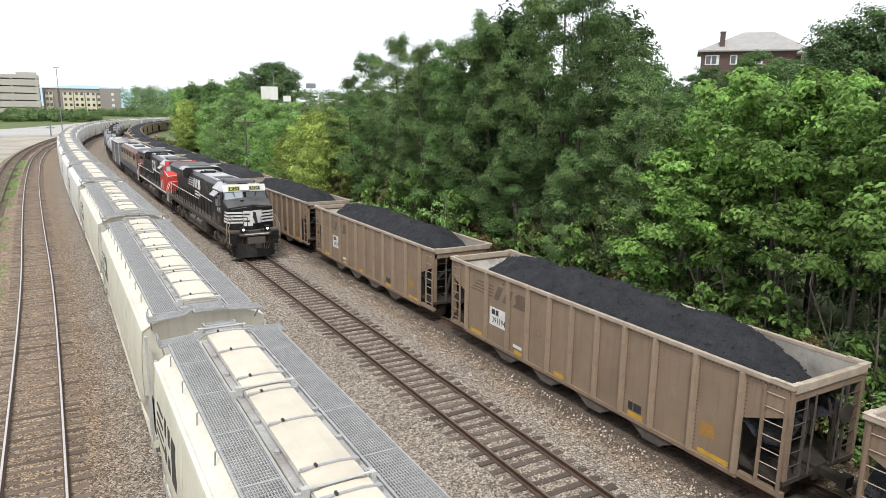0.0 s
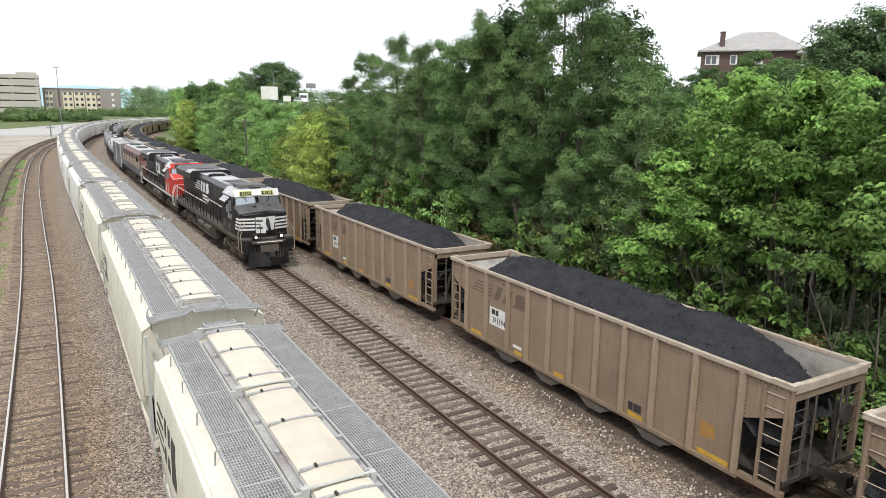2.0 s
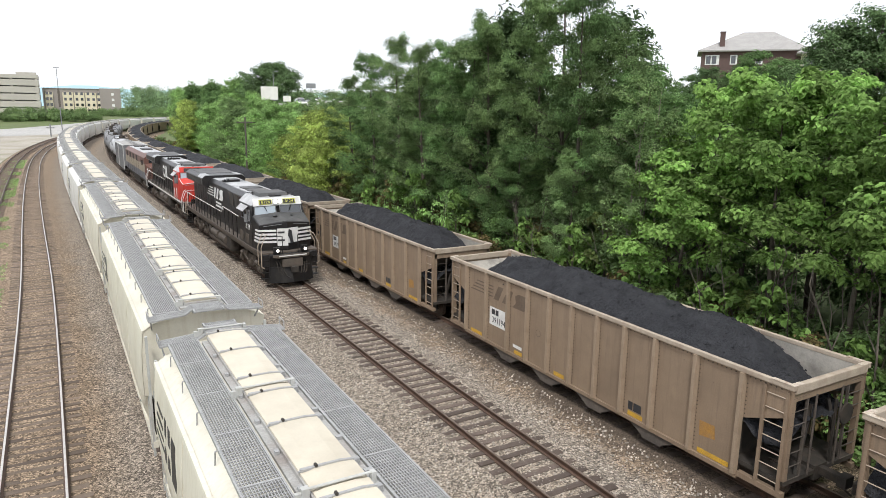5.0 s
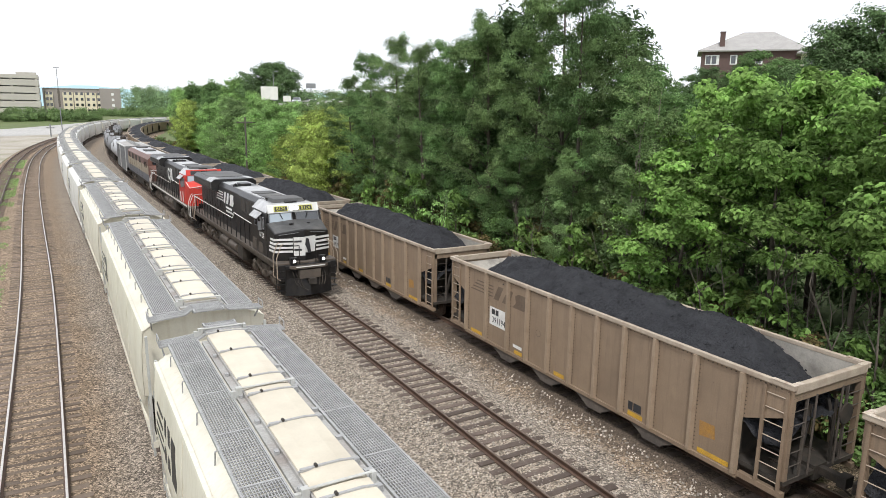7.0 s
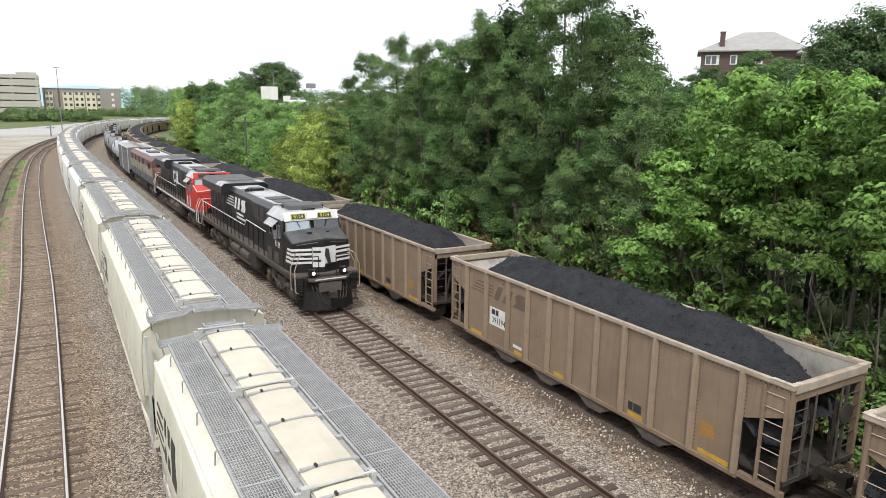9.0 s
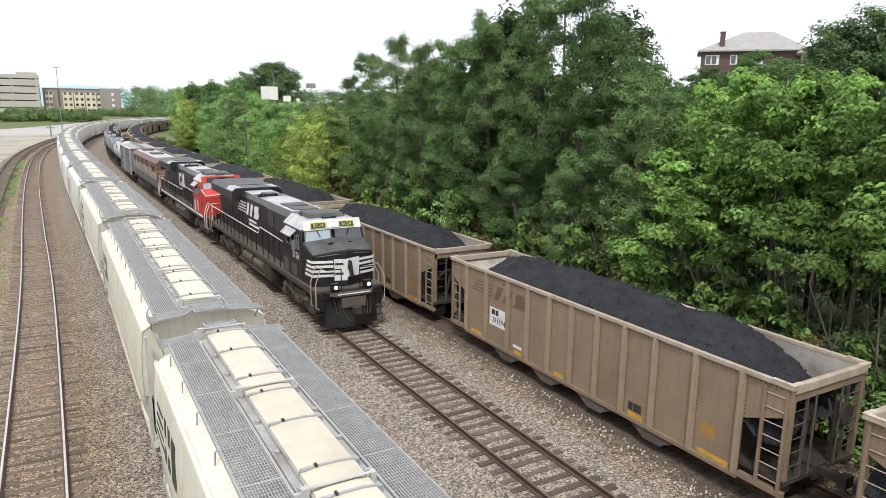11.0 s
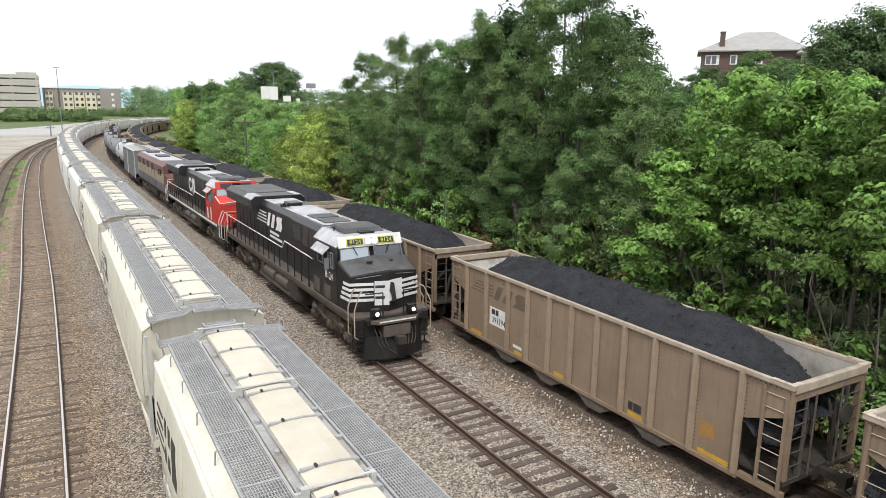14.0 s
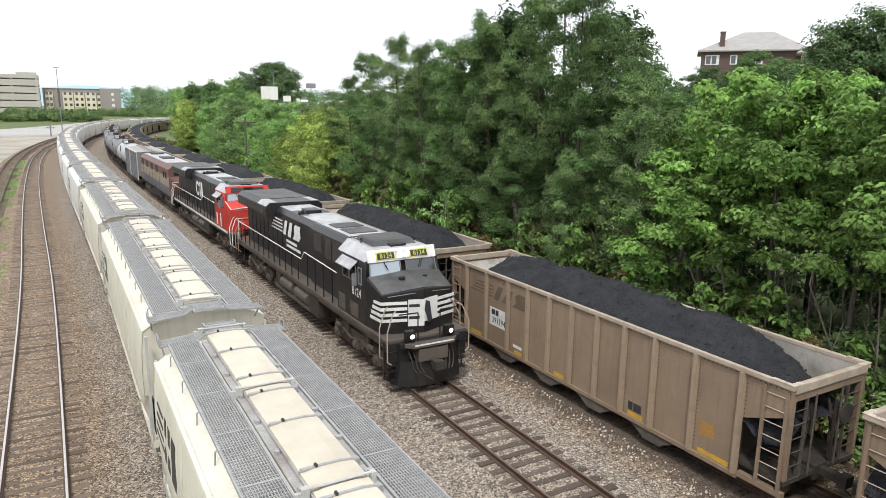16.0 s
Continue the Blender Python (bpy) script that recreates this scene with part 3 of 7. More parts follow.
def coal_car(near=True, seed=1):
    """An open-top hopper with outside ribs, heaped with coal. It reaches 7.95 m either way."""
    car = thing("coal_hopper_car", "weathered tan steel hopper car heaped with coal", "railway car", "coal train")
    L, W, T, S = 7.95, 1.53, 3.31, 0.50
    NEAR[0] = near
    for sx in (-1, 1):
        # one side sheet: full height between the bolster ribs, cut away on a slant at the ends
        side = part("side_sheet", Shape().prism([(-L, T), (-L, T - 0.72), (-L + 1.35, 2.05), (-L + 1.35, S), (L - 1.35, S), (L - 1.35, 2.05), (L, T - 0.72), (L, T)], "x", sx * (W - 0.012), sx * W), TAN, car)
        part("side_lining", Shape().prism([(-L + 0.05, T - 0.02), (-L + 0.05, T - 0.66), (-L + 1.4, 2.12), (-L + 1.4, 1.6), (L - 1.4, 1.6), (L - 1.4, 2.12), (L - 0.05, T - 0.66), (L - 0.05, T - 0.02)], "x", sx * (W - 0.03), sx * (W - 0.016)), INNER, car, "scoured grey inner steel")
        part("top_chord", Shape().box(min(sx * (W - 0.04), sx * (W + 0.09)), max(sx * (W - 0.04), sx * (W + 0.09)), -L - 0.04, L + 0.04, T - 0.02, T + 0.11), TAN_EDGE, car, "pale worn steel top chord", bevel=0.02)
        part("side_sill", Shape().box(min(sx * (W - 0.1), sx * (W + 0.06)), max(sx * (W - 0.1), sx * (W + 0.06)), -L + 1.25, L - 1.25, S - 0.10, S + 0.03), TAN, car, bevel=0.01)
        for ya, yb in ((-L, -L + 1.25), (L - 1.25, L)):
            part("sill_step", Shape().box(min(sx * (W - 0.1), sx * (W + 0.05)), max(sx * (W - 0.1), sx * (W + 0.05)), ya, yb, S - 0.02, S + 0.12), TAN, car)
        rib = Shape().prism([(-0.075, 0), (0.075, 0), (0.055, 0.13), (-0.055, 0.13)] if sx > 0 else [(-0.075, 0), (0.075, 0), (0.055, -0.13), (-0.055, -0.13)], "z", S + 0.02, T - 0.02)
        rib.v = [(sx * W + b, a, z) for a, b, z in rib.v]
        if not near and sx > 0:
            continue
        rib = rib.mesh("rib", TAN_RIB_LIT)
        for y in RIBS:
            r = part("rib", rib, TAN_RIB_LIT, car)
            r.location = (0, y, 0)
        if near and sx < 0:
            dots = Shape()
            for k in range(11):
                for j in range(22):
                    for dy in (-0.11, 0.11):
                        dots.box(-W - 0.012, -W, RIBS[k] + dy - 0.012, RIBS[k] + dy + 0.012, S + 0.1 + j * 0.115, S + 0.125 + j * 0.115)
            for j in range(110):
                dots.box(-W - 0.012, -W, -L + 0.3 + j * 0.141, -L + 0.33 + j * 0.141, T - 0.10, T - 0.075)
            tagged(part("rivets", dots, UNDER, car, "rows of dark rivet heads"), kind="stuff")
        for sy in (-1, 1) if near or sx < 0 else ():
            add_ladder(car, sx * (W + 0.02), sy * (L - 0.12), sy * (L - 0.72), 0.62, T - 0.1, 7, TAN)
            part("corner_post", Shape().box(min(sx * (W - 0.16), sx * (W - 0.02)), max(sx * (W - 0.16), sx * (W - 0.02)), min(sy * (L - 0.02), sy * (L - 0.16)), max(sy * (L - 0.02), sy * (L - 0.16)), 0.9, T), TAN, car)
        # body bolster wall
    for sy in (-1, 1):
        part("end_chord", Shape().box(-W + 0.04, W - 0.04, min(sy * (L - 0.12), sy * (L + 0.04)), max(sy * (L - 0.12), sy * (L + 0.04)), T - 0.12, T + 0.106), TAN_EDGE, car, "pale worn steel top chord", bevel=0.02)
        part("end_sheet", Shape().prism([(sy * (L - 0.02), T - 0.1), (sy * (L - 0.02), T - 0.34), (sy * (L - 0.06), T - 0.34), (sy * (L - 0.06), T - 0.1)], "x", -W + 0.03, W - 0.03), TAN, car)
        part("slope_sheet", Shape().prism([(sy * (L - 0.06), T - 0.20), (sy * (L - 3.6), 0.9), (sy * (L - 3.55), 0.85), (sy * (L - 0.06), T - 0.27)], "x", -W + 0.03, W - 0.03), INNER, car, "scoured grey sloped end sheet")
        # Dark sheet added below the slope to stand in for the shaded recess.
        part("end_shield", Shape().prism([(sy * (L - 0.1), T - 0.33), (sy * (L - 3.5), 0.82), (sy * (L - 3.5), 0.78), (sy * (L - 0.1), T - 0.39)], "x", -W + 0.03, W - 0.03), UNDER, car, "dark sheet as shade under the end slope")
        part("bolster_wall", Shape().box(-W + 0.04, W - 0.04, min(sy * (L - 1.5), sy * (L - 1.45)), max(sy * (L - 1.5), sy * (L - 1.45)), 0.9, 2.4), UNDER, car)
        part("end_platform", Shape().box(-W + 0.05, W - 0.05, min(sy * (L - 1.9), sy * (L - 0.02)), max(sy * (L - 1.9), sy * (L - 0.02)), 0.78, 0.90).box(-0.25, 0.25, min(sy * (L - 4), sy * L), max(sy * (L - 4), sy * L), 0.62, 1.0), UNDER, car)
        part("brace", Shape().bar((-0.9, sy * (L - 0.1), 0.9), (-0.35, sy * (L - 0.25), T - 0.7), 0.09).bar((0.9, sy * (L - 0.1), 0.9), (0.35, sy * (L - 0.25), T - 0.7), 0.09).bar((0.5, sy * (L - 0.1), 0.9), (0.5, sy * (L - 0.1), T - 0.7), 0.06), UNDER, car)
        if near:
            for sx in (-1, 1):
                lad = part("end_ladder", Shape().bar((sx * 0.86, sy * (L - 0.06), 0.75), (sx * 0.86, sy * (L - 0.06), T - 0.1), 0.06), CHUTE, car, "grimy end ladder")
                step = Shape().tube((sx * 0.86, sy * (L - 0.03), 0), (sx * (W - 0.04), sy * (L - 0.03), 0), 0.013, 5).mesh("rung", CHUTE)
                for k in range(7):
                    part("rung", step, CHUTE, lad).location = (0, 0, 0.90 + 0.36 * k)
                part("end_pole", Shape().tube((sx * 0.55, sy * (L - 0.02), 0.85), (sx * 0.55, sy * (L - 0.02), T - 0.3), 0.03, 6), CHUTE, car)
                part("corner_cap", Shape().box(*sorted((sx * (W - 0.3), sx * (W + 0.10))), *sorted((sy * (L - 0.1), sy * (L + 0.045))), T + 0.112, T + 0.125).box(*sorted((sx * (W - 0.03), sx * (W + 0.10))), *sorted((sy * (L - 0.55), sy * (L - 0.1))), T + 0.112, T + 0.125), PLATE, car, "rubbed pale corner plate with rust")
        add_truck(car, sy * 6.3)
        add_coupler(car, sy * L, sy)
    part("air_tank", Shape().tube((-0.7, L - 1.0, 1.35), (0.5, L - 1.0, 1.35), 0.24, 14), UNDER, car)
    part("brake_wheel", Shape().tube((0.8, -L - 0.03, 2.2), (0.8, -L + 0.02, 2.2), 0.28, 14), UNDER, car)
    for k in range(4):
        y = -3.75 + 2.5 * k
        part("discharge_chute", Shape().loft([[(-1.52, y - 1.1, S - 0.02), (1.52, y - 1.1, S - 0.02), (1.52, y + 1.1, S - 0.02), (-1.52, y + 1.1, S - 0.02)], [(-1.56, y - 0.42, 0.13), (1.56, y - 0.42, 0.13), (1.56, y + 0.30, 0.13), (-1.56, y + 0.30, 0.13)], [(-1.56, y - 0.42, 0.08), (1.56, y - 0.42, 0.08), (1.56, y + 0.30, 0.08), (-1.56, y + 0.30, 0.08)]]), CHUTE, car, "dusty steel discharge chute")
    # the heap
    nx, ny = (36, 190) if near else (8, 40)
    rng = random.Random(seed)
    hs = rng.uniform(0, 50)
    vs, fs = [], []
    for j in range(ny + 1):
        y = -L + 0.10 + (2 * L - 0.20) * j / ny
        for i in range(nx + 1):
            x = (-1 + 2 * i / nx) * (W - 0.035)
            e = min(1.0, max(0.0, (L - 0.75 + 0.45 * noise.noise(Vector((x * 1.1, y * 0.8, seed + 9))) - abs(y)) / (2.7 if y < 0 else 2.0)))
            crown = 0.58 * (1 - (x / W) ** 2) + 0.20 * x / W + 0.10 * math.sin(y * 0.9 + hs) * (1 - (x / W) ** 2)
            z = T - 0.12 + crown - 1.35 * (1 - e) ** 1.4 + 0.26 * noise.noise(Vector((x * 0.9 + hs, y * 0.7, seed))) + 0.10 * noise.noise(Vector((x * 3 + hs, y * 3, seed))) + 0.06 * noise.noise(Vector((x * 7, y * 7 + hs, seed)))
            vs.append((x, y, z))
    n = nx + 1
    fs = [(j * n + i, j * n + i + 1, (j + 1) * n + i + 1, (j + 1) * n + i) for j in range(ny) for i in range(nx)]
    load = part("coal_load", Shape().add(vs, fs), COAL, car, "heaped black coal", smooth=True)
    if near:
        lumps = Shape()
        for _ in range(900):
            k = rng.randrange(len(vs))
            p = Vector(vs[k]) + Vector((rng.uniform(-0.06, 0.06), rng.uniform(-0.06, 0.06), 0.0))
            r = rng.uniform(0.02, 0.06)
            lumps.add([p + Vector((r * rng.uniform(0.7, 1.2) * math.cos(a), r * rng.uniform(0.7, 1.2) * math.sin(a), 0)) for a in (0.1, 1.7, 3.2, 4.7)] + [p + Vector((0, 0, r))], [(0, 1, 4), (1, 2, 4), (2, 3, 4), (3, 0, 4)])
        tagged(part("coal_lump", lumps, COAL, car), kind="stuff")
    # painted marks on the side that faces the middle track
    x = -W - 0.003
    part("faded_mark", decal(railroad_mark(4.17, 2.62, 0.58, -1, 2.45), x, -1), LETTER, car, "faded brown railway emblem")
    plate = part("number_panel", decal([[(3.73, 1.25), (4.92, 1.25), (4.92, 1.99), (3.73, 1.99)]], x, -1), WHITE, car, "white panel with a black car number")
    if near:
        words("number", "391194", 0.36, DARK_LETTER, plate, Matrix.Translation((x - 0.008, 4.28, 1.47)) @ ON_MINUS_X, squeeze=0.86)
        part("mark_bar", decal([[(4.30, 1.70), (4.50, 1.70), (4.50, 1.92), (4.30, 1.92)], [(4.55, 1.70), (4.77, 1.70), (4.77, 1.92), (4.55, 1.92)]], x - 0.005, -1), DARK_LETTER, plate)
    for y, w in ((5.89, 0.85), (2.94, 0.5), (0.52, 0.55), (-3.1, 0.6), (-5.92, 1.0)):
        part("reflector", decal([[(y - w / 2, S + 0.05), (y + w / 2, S + 0.05), (y + w / 2, S + 0.19), (y - w / 2, S + 0.19)]], x, -1), YELLOW, car, "yellow reflective strip")
    part("label_patch", decal([[(2.72, S + 0.28), (3.28, S + 0.28), (3.28, S + 0.40), (2.72, S + 0.40)]], x, -1), WHITE, car, "white paper label")
    part("data_panel", decal([[(-3.33, S + 0.24), (-3.02, S + 0.24), (-3.02, S + 0.50), (-3.33, S + 0.50)], [(-2.98, S + 0.24), (-2.80, S + 0.24), (-2.80, S + 0.50), (-2.98, S + 0.50)]], x, -1), DARK_LETTER, car)
    part("orange_patch", decal([[(-5.95, S + 0.62), (-5.45, S + 0.55), (-5.42, S + 0.98), (-5.9, S + 1.0)]], x, -1), ORANGE, car, "orange rust-proof patch")
    ring = [(1.76 + 0.13 * math.cos(a), 1.78 + 0.13 * math.sin(a)) for a in np.linspace(0, 2 * math.pi, 20)]
    part("ring_mark", Shape().pipe([(x, a, b) for a, b in ring], 0.009, 4), LETTER, car)
    return car


def grating(width, length, near):
    """A walkway panel: frame, long bars and cross bars, lying on z = 0 from x = 0 to width, y = 0 to length."""
    sh = Shape()
    for x in (0, width - 0.03):
        sh.box(x, x + 0.03, 0, length, -0.05, 0.012)
    n = int(width / (0.042 if near else 0.055))
    for k in range(1, n):
        x = width * k / n
        sh.box(x - 0.006, x + 0.006, 0, length, -0.038, 0)
    m = int(length / (0.085 if near else 0.5))
    for k in range(m + 1):
        y = length * k / m
        sh.box(0, width, y - 0.005, y + 0.005, -0.03, -0.002)
    k = 0
    while k * 1.75 < length:
        sh.box(0, width, k * 1.75, k * 1.75 + 0.035, -0.04, 0.006)
        k += 1
    return sh


def covered_hopper(near=True, tone=None):
    """A covered grain hopper with curved sides. Its roof walks reach 8.2 m either way."""
    body = tone or CREAM
    car = thing("covered_hopper_car", "cream covered hopper car with grey roof walks and long hatches" if body is CREAM else "pale grey covered hopper car with roof walks", "railway car", "grain train")
    prof = [(1.45, 1.12), (1.56, 1.5), (1.615, 2.2), (1.62, 2.9), (1.60, 3.5), (1.545, 4.0)]
    roof = [(1.50, 4.06), (1.30, 4.20), (1.0, 4.32), (0.6, 4.41), (0.0, 4.45)]
    half = prof + roof
    ring = [(x, z) for x, z in half] + [(-x, z) for x, z in half[::-1][1:]]
    low = [(x * 0.96, z) for x, z in ring]
    E = 7.75
    NEAR[0] = near
    # side walls, roof and ends
    for sx in (-1, 1):
        rows = []
        for y in (-E, -E + 1.2, -2.6, 2.6, E - 1.2, E):
            cut = 2.3 if abs(y) == E else 1.12
            rows.append([(sx * x, y, max(z, cut)) for x, z in prof])
        wall = part("side_wall", Shape().loft(rows, closed=False), body, car, smooth=True)
        part("eave", Shape().prism([(sx * 1.545, 3.985), (sx * 1.575, 4.0), (sx * 1.56, 4.07), (sx * 1.49, 4.085)], "y", -E, E), body, car)
        part("side_sill", Shape().prism([(sx * 1.40, 0.98), (sx * 1.52, 0.98), (sx * 1.52, 1.16), (sx * 1.40, 1.16)], "y", -8.1, 8.1), body, car, "rust-edged side sill")
        for k in (-1, 0, 1):
            part("panel_seam", Shape().loft([[(sx * (x + 0.002), k * 3.9 - 0.012, z), (sx * (x + 0.012), k * 3.9 - 0.012, z), (sx * (x + 0.012), k * 3.9 + 0.012, z), (sx * (x + 0.002), k * 3.9 + 0.012, z)] for x, z in prof]), body, car)
    r2 = [(1.545, 4.0)] + roof
    r2 = r2 + [(-x, z) for x, z in r2[::-1][1:]]
    part("roof", Shape().loft([[(x, y, z) for x, z in r2] for y in (-E, 0, E)], closed=False), body, car, smooth=True)
    for sy in (-1, 1):
        part("end_wall", Shape().prism([(x, max(z, 2.3)) for x, z in ring[1:-1]], "y", sy * (E - 0.02), sy * (E - 0.05)), CREAM, car, "cream end wall under an arched roof")
        part("slope_sheet", Shape().prism([(sy * (E - 0.03), 2.32), (sy * (E - 3.0), 1.0), (sy * (E - 2.95), 0.95), (sy * (E - 0.03), 2.26)], "x", -1.52, 1.52), CREAM_GREY, car)
        part("end_platform", Shape().box(-1.4, 1.4, min(sy * 6.0, sy * 8.1), max(sy * 6.0, sy * 8.1), 0.94, 1.10), UNDER, car)
        for sx in (-1, 1):
            part("end_post", Shape().bar((sx * 1.35, sy * 8.0, 1.1), (sx * 1.35, sy * (E - 0.05), 2.4), 0.10), CREAM_GREY, car)
            add_ladder(car, sx * 1.50, sy * 8.05, sy * 7.62, 0.75, 4.0, 9, CREAM_GREY, "grey steel ladder")
        add_truck(car, sy * 6.55)
        add_coupler(car, sy * 8.1, sy)
        # crosswalk over the end, raised over the middle
        cw = Shape()
        pts = [(-1.42, 4.40), (-0.55, 4.47), (-0.35, 4.60), (0.35, 4.60), (0.55, 4.47), (1.42, 4.40)]
        for (xa, za), (xb, zb) in zip(pts, pts[1:]):
            for k in range(9):
                y = sy * (E + 0.02 + 0.046 * k)
                cw.bar((xa, y, za), (xb, y, zb), 0.018, 0.03)
            for yy in (E, E + 0.41):
                cw.bar((xa, sy * yy, za - 0.01), (xb, sy * yy, zb - 0.01), 0.025, 0.04)
            m = max(1, int(abs(xb - xa) / 0.11))
            for k in range(m + 1):
                x, z = xa + (xb - xa) * k / m, za + (zb - za) * k / m
                cw.box(x - 0.006, x + 0.006, min(sy * E, sy * (E + 0.41)), max(sy * E, sy * (E + 0.41)), z - 0.02, z)
        part("crosswalk", cw, GALV, car, "galvanised steel grating crosswalk")
        st = grating(0.75, 0.26, True)
        st.v = [(x - 0.375, sy * (E + 0.44) + (y if sy > 0 else -y), z + 4.60) for x, y, z in st.v]
        part("end_step", st, GALV, car, "galvanised grating step")
        for sx in (-1, 1):
            part("grab_iron", Shape().pipe([(sx * 1.42, sy * (E + 0.05), 4.40), (sx * 1.42, sy * (E + 0.05), 4.58), (sx * 1.42, sy * (E + 0.45), 4.58), (sx * 1.42, sy * (E + 0.45), 4.40)], 0.013, 5), GALV, car)
            part("walk_stay", Shape().bar((sx * 1.36, sy * (E + 0.3), 4.38), (sx * 1.30, sy * (E - 0.1), 3.98), 0.03).bar((sx * 0.3, sy * (E + 0.3), 4.56), (sx * 0.3, sy * (E - 0.1), 4.35), 0.04), GALV, car)
    for sx in (-1, 1):
        g = grating(0.66, 2 * E - 0.04, near)
        g.v = [((x + 0.60) * sx, y - E + 0.02, z + 4.46) for x, y, z in g.v]
        part("roof_walk", g, GALV, car, "galvanised steel grating roof walk")
        if not near:
            continue
        leg = Shape().pipe([(sx * 1.24, 0, 4.45), (sx * 1.30, 0, 4.42), (sx * 1.31, 0, 4.19)], 0.014, 5).box(min(sx * 0.62, sx * 1.25), max(sx * 0.62, sx * 1.25), -0.012, 0.012, 4.38, 4.42).mesh("walk_leg", GALV)
        for k in range(10):
            b = part("walk_leg", leg, GALV, car)
            b.location = (0, -6.98 + 1.55 * k, 0)
    # hatches along the roof
    part("hatch_coaming", Shape().box(-0.56, 0.56, -E + 0.25, E - 0.25, 4.40, 4.475), ROOF_GREY, car, "dusty grey roof strip with rust stains")
    part("hatch_rim", Shape().box(-0.44, 0.44, -7.35, 7.55, 4.47, 4.545), ROOF_GREY, car)
    lid = Shape().prism([(-0.41, 4.545), (0.41, 4.545), (0.41, 4.575), (0.2, 4.60), (-0.2, 4.60), (-0.41, 4.575)], "y", -1.875, 1.875).mesh("hatch_cover", HATCH)
    strap = Shape().prism([(-0.43, 4.575), (0.43, 4.575), (0.43, 4.595), (0.2, 4.625), (-0.2, 4.625), (-0.43, 4.595)], "y", -0.022, 0.022).box(-0.40, -0.24, -0.035, 0.03, 4.585, 4.622).box(0.40, 0.5, -0.045, 0.045, 4.50, 4.585).mesh("hatch_strap", GALV)
    knob = Shape().tube((-0.17, -0.03, 4.632), (-0.17, 0.03, 4.632), 0.026, 8).mesh("latch", UNDER)
    lock = Shape().tube((-0.47, 0, 4.63), (0.47, 0, 4.63), 0.022, 8).box(-0.57, -0.46, -0.05, 0.05, 4.48, 4.66).box(-0.66, -0.52, -0.03, 0.03, 4.45, 4.60).box(0.45, 0.52, -0.05, 0.05, 4.47, 4.64).mesh("lock_bar", CREAM_GREY)
    for k in range(4):
        y = -5.4 + 3.8 * k
        h = part("hatch_cover", lid, HATCH, car, "cream hatch cover")
        h.location = (0, y, 0)
        for dy in (1.62, 0.28, -1.35) if near else ():
            s = part("hatch_strap", strap, GALV, h)
            s.location = (0, dy, 0)
            part("latch", knob, UNDER, h, "dark steel latch").location = (0, dy, 0)
    for k in range(5):
        b = part("lock_bar", lock, CREAM_GREY, car)
        b.location = (0, -7.3 + 3.8 * k, 0)
    clip = Shape().box(-0.53, -0.46, -0.05, 0.05, 4.47, 4.53).box(0.46, 0.56, -0.04, 0.04, 4.47, 4.53).mesh("hatch_clip", GALV)
    for k in range(12 if near else 0):
        b = part("hatch_clip", clip, GALV, car)
        b.location = (0, -6.4 + 1.16 * k, 0)
    for k in range(3):
        y = -4.2 + 4.2 * k
        part("discharge_gate", Shape().loft([[(-1.4, y - 1.9, 1.12), (1.4, y - 1.9, 1.12), (1.4, y + 1.9, 1.12), (-1.4, y + 1.9, 1.12)], [(-0.7, y - 0.5, 0.36), (0.7, y - 0.5, 0.36), (0.7, y + 0.5, 0.36), (-0.7, y + 0.5, 0.36)]]), CREAM_GREY, car)
    # emblem, bent to the side wall near one end
    side_x = lambda z: -float(np.interp(z, [p[1] for p in prof], [p[0] for p in prof])) - 0.004
    em = Shape()
    for o in railroad_mark(5.95, 2.95, 1.05, -1):
        n = len(o)
        em.add([(side_x(z), y, z) for y, z in o] + [(side_x(z) - 0.004, y, z) for y, z in o], [tuple(range(n)), tuple(range(n, 2 * n))[::-1]] + [(i, (i + 1) % n, n + (i + 1) % n, n + i) for i in range(n)])
    part("emblem", em, DARK_LETTER, car, "black painted railway emblem")
    return car


